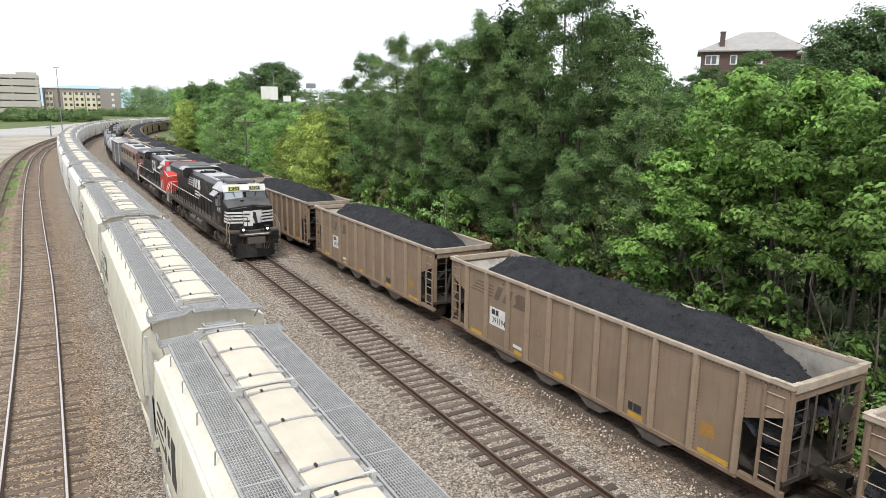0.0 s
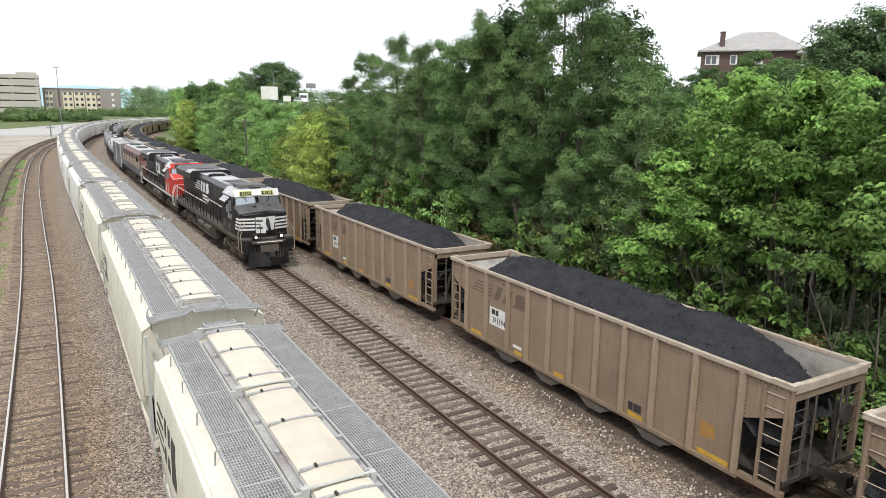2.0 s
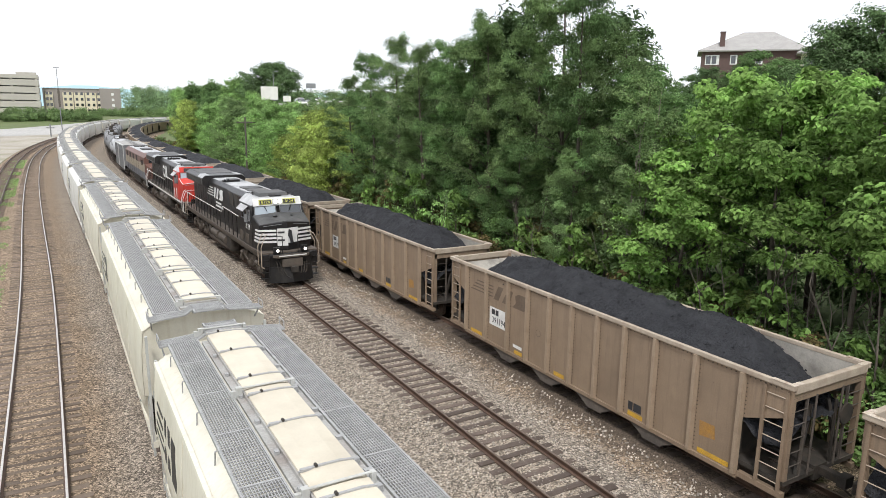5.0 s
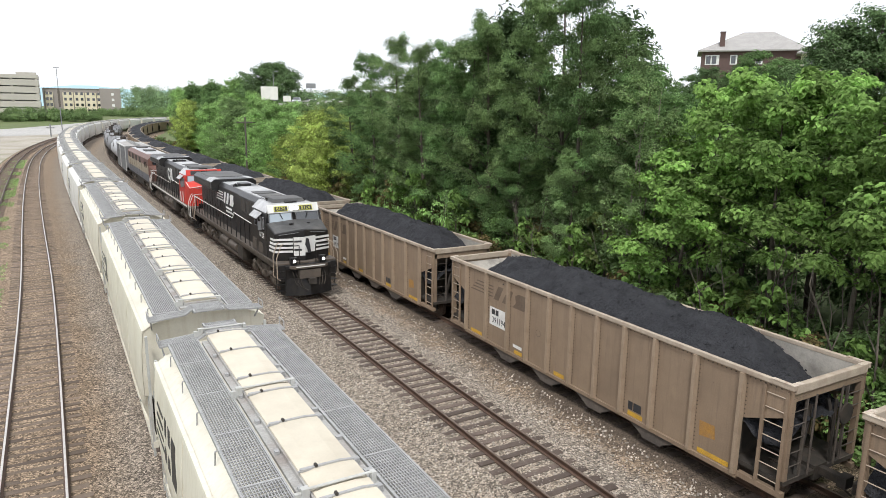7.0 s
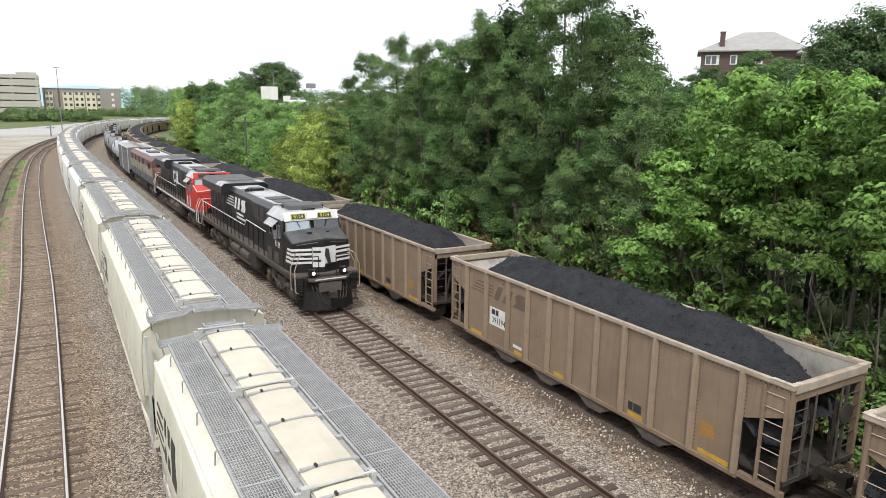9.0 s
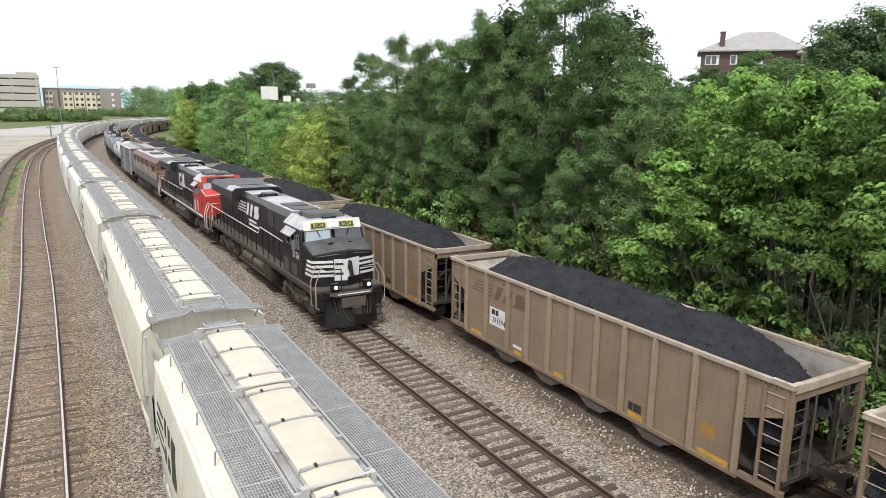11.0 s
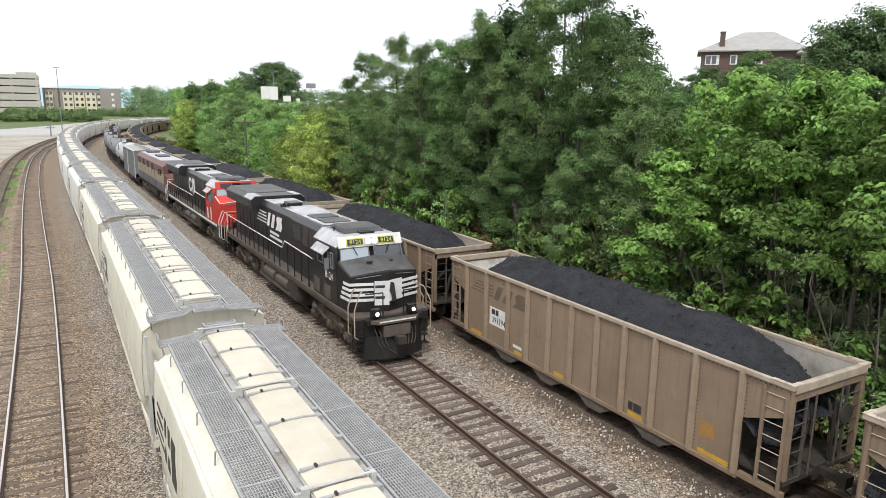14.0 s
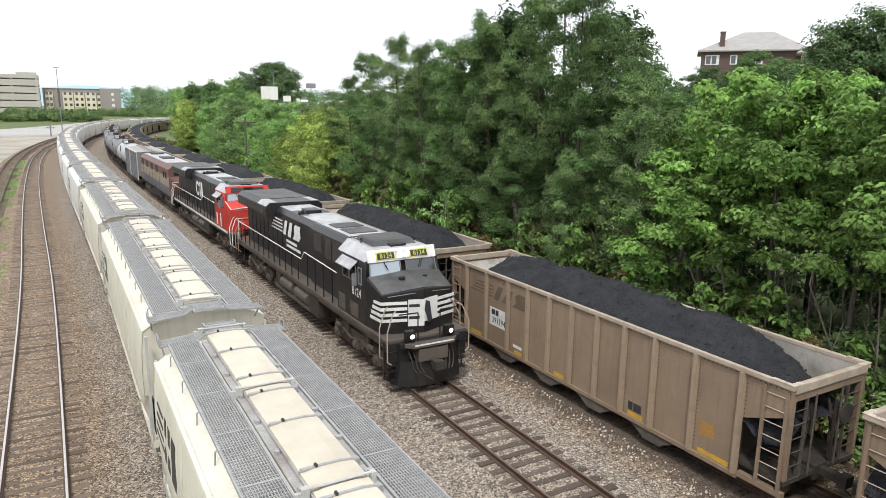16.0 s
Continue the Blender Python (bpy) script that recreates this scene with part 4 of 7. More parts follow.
def tank_car(material, label):
    car = thing("tank_car", label, "railway car", "moving train")
    rings = []
    for y, r in ((-6.9, 0.15), (-6.82, 0.75), (-6.55, 1.2), (-6.1, 1.42), (-5.6, 1.5), (0, 1.5), (5.6, 1.5), (6.1, 1.42), (6.55, 1.2), (6.82, 0.75), (6.9, 0.15)):
        rings.append([(r * 1.06 * math.cos(a), y, 2.72 + r * math.sin(a) * 1.07) for a in np.linspace(0, 2 * math.pi, 28, endpoint=False)])
    part("tank", Shape().loft(rings), material, car, smooth=True)
    for y in (-3.4, 0, 3.4):
        part("weld_band", Shape().tube((0, y - 0.03, 2.72), (0, y + 0.03, 2.72), 1.605, 28), material, car)
    part("dome_housing", Shape().tube((0, 0, 4.1), (0, 0, 4.75), 0.42, 16), UNDER, car, bevel=0.03)
    part("dome_platform", Shape().box(-1.1, 1.1, -0.9, 0.9, 4.30, 4.35), UNDER, car)
    for sx in (-1.1, 1.1):
        rails = Shape()
        rails.pipe([(sx, -0.9, 4.33), (sx, -0.9, 4.95), (sx, 0.9, 4.95), (sx, 0.9, 4.33)], 0.025)
        rails.pipe([(sx, -0.9, 4.45), (sx, 0.9, 4.45)], 0.02)
        part("guard_rail", rails, UNDER, car)
    for sx in (-1, 1):
        add_ladder(car, sx * 1.52, -0.2, 0.2, 0.9, 4.0, 9, UNDER, "black steel ladder")
    for sy in (-1, 1):
        part("saddle", Shape().box(-1.3, 1.3, min(sy * 5.0, sy * 5.6), max(sy * 5.0, sy * 5.6), 0.85, 1.55).box(-0.3, 0.3, min(sy * 4.4, sy * 7.5), max(sy * 4.4, sy * 7.5), 0.7, 1.02).box(-1.4, 1.4, min(sy * 6.9, sy * 7.5), max(sy * 6.9, sy * 7.5), 0.85, 0.95), UNDER, car)
        part("end_rail", Shape().pipe([(-1.3, sy * 7.4, 0.95), (-1.3, sy * 7.4, 2.0), (1.3, sy * 7.4, 2.0), (1.3, sy * 7.4, 0.95)], 0.025), UNDER, car)
        add_truck(car, sy * 5.9)
        add_coupler(car, sy * 7.5, sy)
    return car


def box_hopper():
    """A grey high-sided hopper behind the engines."""
    car = thing("grey_freight_car", "grey steel-sided freight car with pale posts", "railway car", "moving train")
    W, L = 1.55, 6.4
    for sx in (-1, 1):
        part("side_sheet", Shape().box(min(sx * (W - 0.02), sx * W), max(sx * (W - 0.02), sx * W), -L, L, 0.9, 4.15), GREYSTEEL, car)
        post = Shape().box(min(sx * W, sx * (W + 0.09)), max(sx * W, sx * (W + 0.09)), -0.06, 0.06, 0.9, 4.15)
        pale = post.mesh("side_post", CREAM_GREY)
        plain = post.mesh("side_post", GREYSTEEL)
        for k in range(9):
            b = part("side_post", pale if k in (3, 8) else plain, GREYSTEEL, car)
            b.location = (0, -L + 0.06 + (2 * L - 0.12) * k / 8, 0)
        part("top_chord", Shape().box(min(sx * (W - 0.1), sx * (W + 0.1)), max(sx * (W - 0.1), sx * (W + 0.1)), -L, L, 4.15, 4.27), CREAM_GREY, car)
    for sy in (-1, 1):
        part("end_sheet", Shape().box(-W, W, min(sy * (L - 0.03), sy * L), max(sy * (L - 0.03), sy * L), 1.4, 4.27), GREYSTEEL, car)
        part("end_platform", Shape().box(-1.4, 1.4, min(sy * (L - 1.5), sy * (L + 0.3)), max(sy * (L - 1.5), sy * (L + 0.3)), 0.8, 1.0), UNDER, car)
        add_truck(car, sy * 4.9)
        add_coupler(car, sy * (L + 0.2), sy)
    part("roof", Shape().prism([(-W, 4.15), (W, 4.15), (W, 4.22), (0, 4.40), (-W, 4.22)], "y", -L, L), ROOF_GREY, car)
    walk_g = grating(0.6, 2 * L, False)
    walk_g.v = [(x - 0.3, y - L, z + 4.5) for x, y, z in walk_g.v]
    part("roof_walk", walk_g, GALV, car)
    part("floor", Shape().box(-W + 0.02, W - 0.02, -L + 0.1, L - 0.1, 0.7, 0.9), UNDER, car)
    return car
# ---- locomotives: local +y is the front, +x the side that faces the grain train ----
def mirror(sh, f):
    for sx in (-1, 1):
        f(sh, sx)
    return sh


def span(a, b):
    return (min(a, b), max(a, b))


LOCO_WHEEL = Shape()
for sx in (-1, 1):
    LOCO_WHEEL.tube((sx * 0.70, 0, 0), (sx * 0.84, 0, 0), 0.53, 22)
    LOCO_WHEEL.tube((sx * 0.68, 0, 0), (sx * 0.72, 0, 0), 0.56, 22)
    LOCO_WHEEL.tube((sx * 0.84, 0, 0), (sx * 0.87, 0, 0), 0.40, 16, 0.22)
    LOCO_WHEEL.box(*span(sx * 0.865, sx * 0.885), -0.3, 0.3, -0.05, 0.05)
LOCO_WHEEL.tube((-0.9, 0, 0), (0.9, 0, 0), 0.1, 10)
LOCO_WHEELSET = LOCO_WHEEL.mesh("wheelset", WHEEL)
AXLES = []


def loco_truck(parent, y, turned):
    tr = Shape()
    for sx in (-1, 1):
        tr.prism([(-2.35, 0.62), (-2.2, 0.92), (-1.3, 0.98), (1.3, 0.98), (2.2, 0.92), (2.35, 0.62), (2.2, 0.42), (1.55, 0.42), (1.2, 0.66), (0.75, 0.66), (0.4, 0.42), (-0.4, 0.42), (-0.75, 0.66), (-1.2, 0.66), (-1.55, 0.42), (-2.2, 0.42)], "x", sx * 1.0, sx * 1.16)
        for ay in (-1.85, 0, 1.85):
            tr.box(*span(sx * 1.02, sx * 1.27), ay - 0.2, ay + 0.2, 0.36, 0.72)
            tr.tube((sx * 1.2, ay, 0.54), (sx * 1.33, ay, 0.54), 0.14, 12)
        for ay in (-0.95, 0.95):
            tr.tube((sx * 1.18, ay - 0.14, 0.7), (sx * 1.18, ay - 0.14, 1.15), 0.10, 10)
            tr.tube((sx * 1.18, ay + 0.16, 0.7), (sx * 1.18, ay + 0.16, 1.15), 0.10, 10)
            tr.bar((sx * 1.25, ay - 0.5, 0.92), (sx * 1.25, ay + 0.6, 0.62), 0.08)
        tr.tube((sx * 1.24, 1.3, 0.86), (sx * 1.24, 1.75, 0.86), 0.11, 10)
        tr.tube((sx * 1.24, -1.3, 0.86), (sx * 1.24, -1.75, 0.86), 0.11, 10)
    tr.box(-1.0, 1.0, -0.4, 0.4, 0.7, 1.1)
    ob = part("truck", tr, TANK_GRIME, parent, "grimy three-axle truck with brake cylinders")
    ob.location = (0, y, 0)
    for ay in (-1.85, 0, 1.85):
        w = part("wheelset", LOCO_WHEELSET, WHEEL, ob)
        AXLES.append((w, ay, 0.53))
    return ob


def handrail(parent, x, y0, y1, z0, z1, posts, post_mat, rail_mat, dips=None):
    hr = part("handrail", Shape().pipe(dips or [(x, y0, z1), (x, y1, z1)], 0.021, 6), rail_mat, parent, "white handrail on black posts")
    st = Shape().box(x - 0.022, x + 0.022, -0.03, 0.03, z0, z1).mesh("stanchion", post_mat)
    for k in range(posts):
        s = part("stanchion", st, post_mat, hr)
        s.location = (0, y0 + (y1 - y0) * (k + 0.5) / posts, 0)
    return hr


def wide_cab_loco(label, hood, nose_paint, stripe, rails_white, number, boards_lit, emblem):
    loco = thing("diesel_locomotive", label, "locomotive", "moving train")
    # frame, deck, pilot
    part("underframe", Shape().box(-1.45, 1.45, -10.3, 10.1, 1.34, 1.60).box(-0.55, 0.55, -10.6, 10.5, 0.95, 1.40), TANK_GRIME, loco, bevel=0.02)
    part("deck", Shape().box(-1.53, 1.53, -10.35, 10.05, 1.60, 1.70), TANK_GRIME, loco, "dusty side walkway", bevel=0.01)
    part("deck_edge", mirror(Shape(), lambda s, k: s.box(*span(k * 1.532, k * 1.545), -9.0, 8.9, 1.56, 1.70)), TANK_GRIME if boards_lit else WHITE, loco, "worn pale sill stripe" if not boards_lit else "grimy brown side sill")
    plow = Shape()
    lower = [(-1.32, 9.85), (-1.18, 10.22), (-0.65, 10.46), (0, 10.54), (0.65, 10.46), (1.18, 10.22), (1.32, 9.85)]
    plow.loft([[(x, y, 0.12) for x, y in lower] + [(x * 0.97, y - 0.06, 0.12) for x, y in lower[::-1]], [(x, y - 0.12, 0.95) for x, y in lower] + [(x * 0.97, y - 0.2, 0.95) for x, y in lower[::-1]]])
    part("snow_plow", plow, BLACK, loco, "grimy black pilot plow")
    part("pilot_plate", Shape().box(-1.48, 1.48, 9.95, 10.12, 0.80, 1.62).box(-1.15, 1.15, 10.1, 10.30, 1.42, 1.62), BLACK, loco, bevel=0.02)
    part("anticlimber", Shape().prism([(-1.0, 10.28), (1.0, 10.28), (0.75, 10.55), (-0.75, 10.55)], "z", 1.46, 1.60), TANK_GRIME if boards_lit else RED, loco, "ribbed anticlimber", bevel=0.01)
    add_coupler(loco, 10.2, 1, 0.9)
    add_coupler(loco, -10.4, -1, 0.9)
    part("rear_plate", Shape().box(-1.48, 1.48, -10.42, -10.25, 0.6, 1.62), BLACK, loco)
    hoses = Shape()
    for x in (-0.8, -0.65, -0.5, 0.5, 0.65, 0.8):
        hoses.pipe([(x, 10.15, 1.30), (x, 10.42, 1.1), (x * 0.95, 10.5, 0.75), (x * 0.8, 10.6, 0.6)], 0.025, 5)
    part("air_hoses", hoses, UNDER, loco)
    for sx in (-1, 1):
        for yf in (10.0, -10.3):
            stp = Shape()
            for k in range(4):
                stp.box(*span(sx * 1.16, sx * 1.52), yf - 0.16, yf + 0.16, 0.32 + 0.33 * k, 0.35 + 0.33 * k)
            stp.box(*span(sx * 1.13, sx * 1.16), yf - 0.2, yf + 0.2, 0.3, 1.6)
            stp.box(*span(sx * 1.50, sx * 1.53), yf - 0.22, yf - 0.17, 0.3, 1.6)
            part("steps", stp, BLACK, loco)
            d = 1 if yf > 0 else -1
            for back in (-0.18, 0.42):
                y = yf - d * back
                part("step_rail", Shape().pipe([(sx * 1.16, y - d * 0.20, 2.66), (sx * 1.32, y - d * 0.10, 2.58), (sx * 1.56, y, 2.02), (sx * 1.56, y, 1.02), (sx * 1.42, y, 0.92)], 0.023), TAN_EDGE if rails_white else WHITE, loco, "pale bent step handrail")
        # lamps low on the front
        lamp = part("ditch_light", Shape().tube((sx * 0.74, 10.12, 1.83), (sx * 0.74, 10.36, 1.83), 0.135, 14).box(sx * 0.74 - 0.16, sx * 0.74 + 0.16, 10.05, 10.28, 1.66, 1.98), BLACK, loco)
        part("lens", Shape().tube((sx * 0.74, 10.36, 1.83), (sx * 0.74, 10.375, 1.83), 0.075, 14), LAMP if boards_lit else GLASS, lamp, "lit ditch light" if boards_lit else "")
        part("front_rail", Shape().pipe([(sx * 0.42, 10.15, 1.62), (sx * 0.42, 10.15, 2.55), (sx * 1.1, 10.1, 2.55)], 0.024), BLACK, loco)
    # nose: widest at the cab, its top falling forwards
    nose = Shape().add([(-1.46, 8.25, 1.70), (1.46, 8.25, 1.70), (-1.40, 9.32, 1.70), (1.40, 9.32, 1.70), (0, 9.80, 1.70), (-1.46, 8.25, 3.42), (1.46, 8.25, 3.42), (0, 8.25, 3.53), (-1.38, 9.36, 3.05), (1.38, 9.36, 3.05), (0, 9.78, 3.24)],
                       [(0, 2, 8, 5), (1, 6, 9, 3), (2, 4, 10, 8), (4, 3, 9, 10), (5, 8, 10, 7), (7, 10, 9, 6), (0, 1, 3, 4, 2), (0, 5, 7, 6, 1)])
    part("nose", nose, nose_paint, loco, bevel=0.025)
    part("nose_top", Shape().add([(-1.40, 8.27, 3.445), (0, 8.27, 3.552), (1.40, 8.27, 3.445), (-1.33, 9.33, 3.08), (0, 9.72, 3.275), (1.33, 9.33, 3.08), (0, 8.27, 3.50), (0, 9.7, 3.23)],
                                 [(0, 3, 4, 1), (1, 4, 5, 2), (0, 6, 7, 3), (2, 5, 7, 6), (3, 7, 4), (4, 7, 5), (0, 1, 6), (1, 2, 6)]), BLACK_ROOF if boards_lit else nose_paint, loco, "dusty nose top")
    for sx in (-1, 1):
        part("nose_grab", Shape().pipe([(sx * 1.2, 9.46, 3.0), (sx * 0.3, 9.78, 3.12)], 0.014, 5), GREYSTEEL, loco)
    part("nose_fitting", Shape().tube((0.35, 8.8, 3.32), (0.35, 8.8, 3.46), 0.12, 10).tube((-0.55, 8.8, 3.3), (-0.55, 8.8, 3.44), 0.08, 10), BLACK, loco)
    # cab
    cab_ring = lambda y, top=0.0: [(-1.47, y, 1.70), (1.47, y, 1.70), (1.47, y, 3.55), (1.40, y, 3.92), (1.02, y, 4.30 + top), (-1.02, y, 4.30 + top), (-1.40, y, 3.92), (-1.47, y, 3.55)]
    front = [(-1.47, 8.27, 1.70), (1.47, 8.27, 1.70), (1.47, 8.27, 3.42), (1.40, 8.12, 3.92), (1.02, 8.0, 4.28), (-1.02, 8.0, 4.28), (-1.40, 8.12, 3.92), (-1.47, 8.27, 3.42)]
    part("cab", Shape().loft([cab_ring(5.6), cab_ring(6.5, 0.03), front]), nose_paint if nose_paint is not BLACK else BLACK, loco, bevel=0.02)
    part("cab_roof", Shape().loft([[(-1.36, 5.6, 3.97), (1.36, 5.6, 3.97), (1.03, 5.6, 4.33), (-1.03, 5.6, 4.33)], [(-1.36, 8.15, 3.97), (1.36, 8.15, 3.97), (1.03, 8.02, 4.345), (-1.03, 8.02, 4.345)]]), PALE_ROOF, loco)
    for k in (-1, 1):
        part("roof_chamfer", Shape().loft([[(k * 1.405, 5.6, 3.935), (k * 1.43, 5.6, 3.95), (k * 1.04, 5.6, 4.335), (k * 1.02, 5.6, 4.31)], [(k * 1.405, 8.1, 3.935), (k * 1.43, 8.1, 3.95), (k * 1.04, 8.0, 4.34), (k * 1.02, 8.0, 4.31)]]), PALE_ROOF, loco, "pale sloping cab roof panel")
    part("roof_front", Shape().prism([(8.14, 3.90), (8.19, 3.92), (8.03, 4.33), (7.98, 4.30)], "x", -1.33, 1.33), WHITE if boards_lit else nose_paint, loco, "pale band over the windscreens")
    part("air_conditioner", Shape().loft([[(-0.85, 5.9, 4.34), (0.85, 5.9, 4.34), (0.85, 7.6, 4.34), (-0.85, 7.6, 4.34)], [(-0.75, 6.0, 4.52), (0.75, 6.0, 4.52), (0.75, 7.45, 4.52), (-0.75, 7.45, 4.52)]]), BLACK_ROOF, loco, bevel=0.03)
    for sx in (-1, 1):
        part("windscreen", Shape().loft([[(sx * 0.14, 8.285, 3.50), (sx * 1.28, 8.285, 3.46), (sx * 1.24, 8.165, 3.86), (sx * 0.14, 8.165, 3.88)], [(sx * 0.14, 8.265, 3.50), (sx * 1.28, 8.265, 3.46), (sx * 1.24, 8.145, 3.86), (sx * 0.14, 8.145, 3.88)]]), PALE_GLASS if sx > 0 else GLASS, loco, "pale blue-grey windscreen" if sx > 0 else "dark windscreen")
        wfr = Shape()
        q = [(sx * 0.11, 8.295, 3.47), (sx * 1.31, 8.295, 3.43), (sx * 1.27, 8.165, 3.89), (sx * 0.11, 8.165, 3.91)]
        wfr.pipe(q + [q[0]], 0.022, 5)
        part("windscreen_frame", wfr, GREYSTEEL, loco)
        part("wiper", Shape().bar((sx * 0.75, 8.2, 3.92), (sx * 0.62, 8.31, 3.62), 0.025), BLACK, loco)
        part("side_window", Shape().box(*span(sx * 1.468, sx * 1.478), 6.2, 6.75, 3.12, 3.66), GLASS, loco)
        part("side_window", Shape().box(*span(sx * 1.468, sx * 1.478), 6.85, 7.4, 3.12, 3.66), GLASS, loco)
        part("side_window", Shape().box(*span(sx * 1.468, sx * 1.478), 7.65, 7.98, 3.0, 3.66), GLASS, loco)
        sf = Shape()
        for a, b in ((6.2, 6.75), (6.85, 7.4), (7.65, 7.95)):
            sf.pipe([(sx * 1.48, a, 3.1), (sx * 1.48, b, 3.1), (sx * 1.48, b, 3.68), (sx * 1.48, a, 3.68), (sx * 1.48, a, 3.1)], 0.022, 5)
        part("window_frame", sf, GREYSTEEL, loco)
        part("window_awning", Shape().loft([[(sx * 1.45, 6.1, 3.84), (sx * 1.45, 7.5, 3.84), (sx * 1.45, 7.5, 3.87), (sx * 1.45, 6.1, 3.87)], [(sx * 1.74, 6.1, 3.58), (sx * 1.74, 7.5, 3.58), (sx * 1.74, 7.5, 3.61), (sx * 1.74, 6.1, 3.61)]]), PALE_ROOF, loco, "pale metal window awning")
        part("mirror", Shape().box(*span(sx * 1.5, sx * 1.68), 7.52, 7.55, 3.0, 3.45), GREYSTEEL, loco)
        if number:
            words("road_number", number, 0.44, WHITE, loco, Matrix.Translation((sx * 1.476, 7.45, 2.72)) @ (ON_PLUS_X if sx > 0 else ON_MINUS_X), "white road number", 0.95)
        part("battery_door", Shape().box(*span(sx * 1.47, sx * 1.485), 5.75, 6.4, 1.78, 2.35), TANK_GRIME if boards_lit else nose_paint, loco)
        part("battery_door", Shape().box(*span(sx * 1.47, sx * 1.485), 6.9, 7.6, 1.78, 2.3), TANK_GRIME if boards_lit else nose_paint, loco)
        # number boards and headlight on the band over the windscreens
        nb = part("number_board", Shape().loft([[(sx * 0.30, 8.20, 3.99), (sx * 1.02, 8.20, 3.97), (sx * 1.0, 8.09, 4.24), (sx * 0.30, 8.09, 4.24)], [(sx * 0.30, 8.0, 3.99), (sx * 1.02, 8.0, 3.97), (sx * 1.0, 7.95, 4.24), (sx * 0.30, 7.95, 4.24)]]), NUMBER_YELLOW if boards_lit else DARK_LETTER, loco, "yellow-framed number board")
        if boards_lit:
            part("board_face", Shape().loft([[(sx * 0.33, 8.203, 4.02), (sx * 0.98, 8.203, 4.00), (sx * 0.96, 8.115, 4.21), (sx * 0.33, 8.115, 4.21)], [(sx * 0.33, 8.18, 4.02), (sx * 0.98, 8.18, 4.00), (sx * 0.96, 8.09, 4.21), (sx * 0.33, 8.09, 4.21)]]), DARK_LETTER, nb)
            words("board_number", number, 0.24, NUMBER_YELLOW, nb, Matrix.Translation((sx * 0.65, 8.172, 4.108)) @ pose(0, 0, 0, 22) @ ON_PLUS_Y)
    # Housing of the lit engine is white to paint the glow round its lenses.
    head = part("headlight", Shape().box(-0.27, 0.27, 8.0, 8.22, 3.99, 4.25), WHITE if boards_lit else BLACK, loco)
    for sx in (-0.13, 0.13):
        part("lens", Shape().tube((sx, 8.22, 4.12), (sx, 8.235, 4.12), 0.11, 14), LAMP if boards_lit else GLASS, head, "lit headlight" if boards_lit else "")
    # hood behind the cab
    hood_ring = lambda y, w, z: [(-w, y, 1.70), (w, y, 1.70), (w, y, z - 0.22), (w - 0.2, y, z), (-w + 0.2, y, z), (-w, y, z - 0.22)]
    part("equipment_hood", Shape().loft([hood_ring(1.6, 1.10, 4.30), hood_ring(5.6, 1.10, 4.30)]), hood, loco, bevel=0.02)
    part("engine_hood", Shape().loft([hood_ring(-9.55, 1.0, 4.30), hood_ring(1.6, 1.0, 4.30)]), hood, loco, bevel=0.02)
    part("hood_roof", Shape().box(-0.80, 0.80, 2.0, 5.55, 4.30, 4.325), PALE_ROOF, loco, "pale hood roof", bevel=0.01)
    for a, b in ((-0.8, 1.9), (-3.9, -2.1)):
        part("roof_panel", Shape().box(-0.78, 0.78, a, b, 4.30, 4.32), PALE_ROOF, loco, "pale hood roof")
    part("roof_hatch", Shape().box(-0.6, 0.6, 2.4, 3.4, 4.32, 4.37).box(-0.6, 0.6, 3.7, 4.8, 4.32, 4.37), BLACK_ROOF, loco, bevel=0.02)
    part("exhaust_stack", Shape().box(-0.35, 0.35, -1.9, -1.0, 4.28, 4.46), BLACK, loco, "sooty exhaust stack", bevel=0.03)
    part("horn", Shape().tube((0.55, -0.9, 4.42), (0.55, -0.4, 4.46), 0.05, 8, 0.10).tube((0.75, -0.9, 4.42), (0.75, -0.5, 4.46), 0.05, 8, 0.09).box(0.5, 0.8, -1.0, -0.85, 4.30, 4.45), BLACK, loco)
    rad = Shape().prism([(-1.47, 3.82), (-1.0, 3.62), (1.0, 3.62), (1.47, 3.82), (1.47, 4.30), (1.25, 4.48), (-1.25, 4.48), (-1.47, 4.30)], "y", -9.75, -4.0)
    part("radiator", rad, hood, loco, "overhanging radiator housing", bevel=0.02)
    part("radiator_top", Shape().box(-1.2, 1.2, -9.7, -5.6, 4.48, 4.50), BLACK_ROOF, loco)
    for k in (-1, 1):
        part("radiator_slope", Shape().loft([[(k * 1.475, -5.55, 4.32), (k * 1.27, -5.55, 4.495), (k * 0.9, -5.55, 4.50), (k * 0.9, -5.55, 4.485)], [(k * 1.475, -4.05, 4.32), (k * 1.27, -4.05, 4.495), (k * 0.9, -4.05, 4.50), (k * 0.9, -4.05, 4.485)]]), PALE_ROOF, loco, "pale radiator roof")
    for sx in (-1, 1):
        grille = part("intake_grille", Shape().box(*span(sx * 1.10, sx * 1.112), 2.0, 2.9, 3.25, 4.0), UNDER, loco, "dark louvred intake")
        part("intake_grille", Shape().box(*span(sx * 1.10, sx * 1.112), 3.3, 4.0, 3.15, 4.0).box(*span(sx * 1.10, sx * 1.112), 4.2, 4.9, 3.15, 4.0), UNDER, loco, "dark louvred intake")
        door = Shape().box(*span(sx * 1.0, sx * 1.018), -0.36, 0.36, 1.9, 3.62).box(*span(sx * 1.018, sx * 1.035), -0.3, -0.26, 2.4, 2.7).mesh("hood_door", hood)
        for k in range(9):
            d = part("hood_door", door, hood, loco)
            d.location = (0, -8.9 + 0.80 * k, 0)
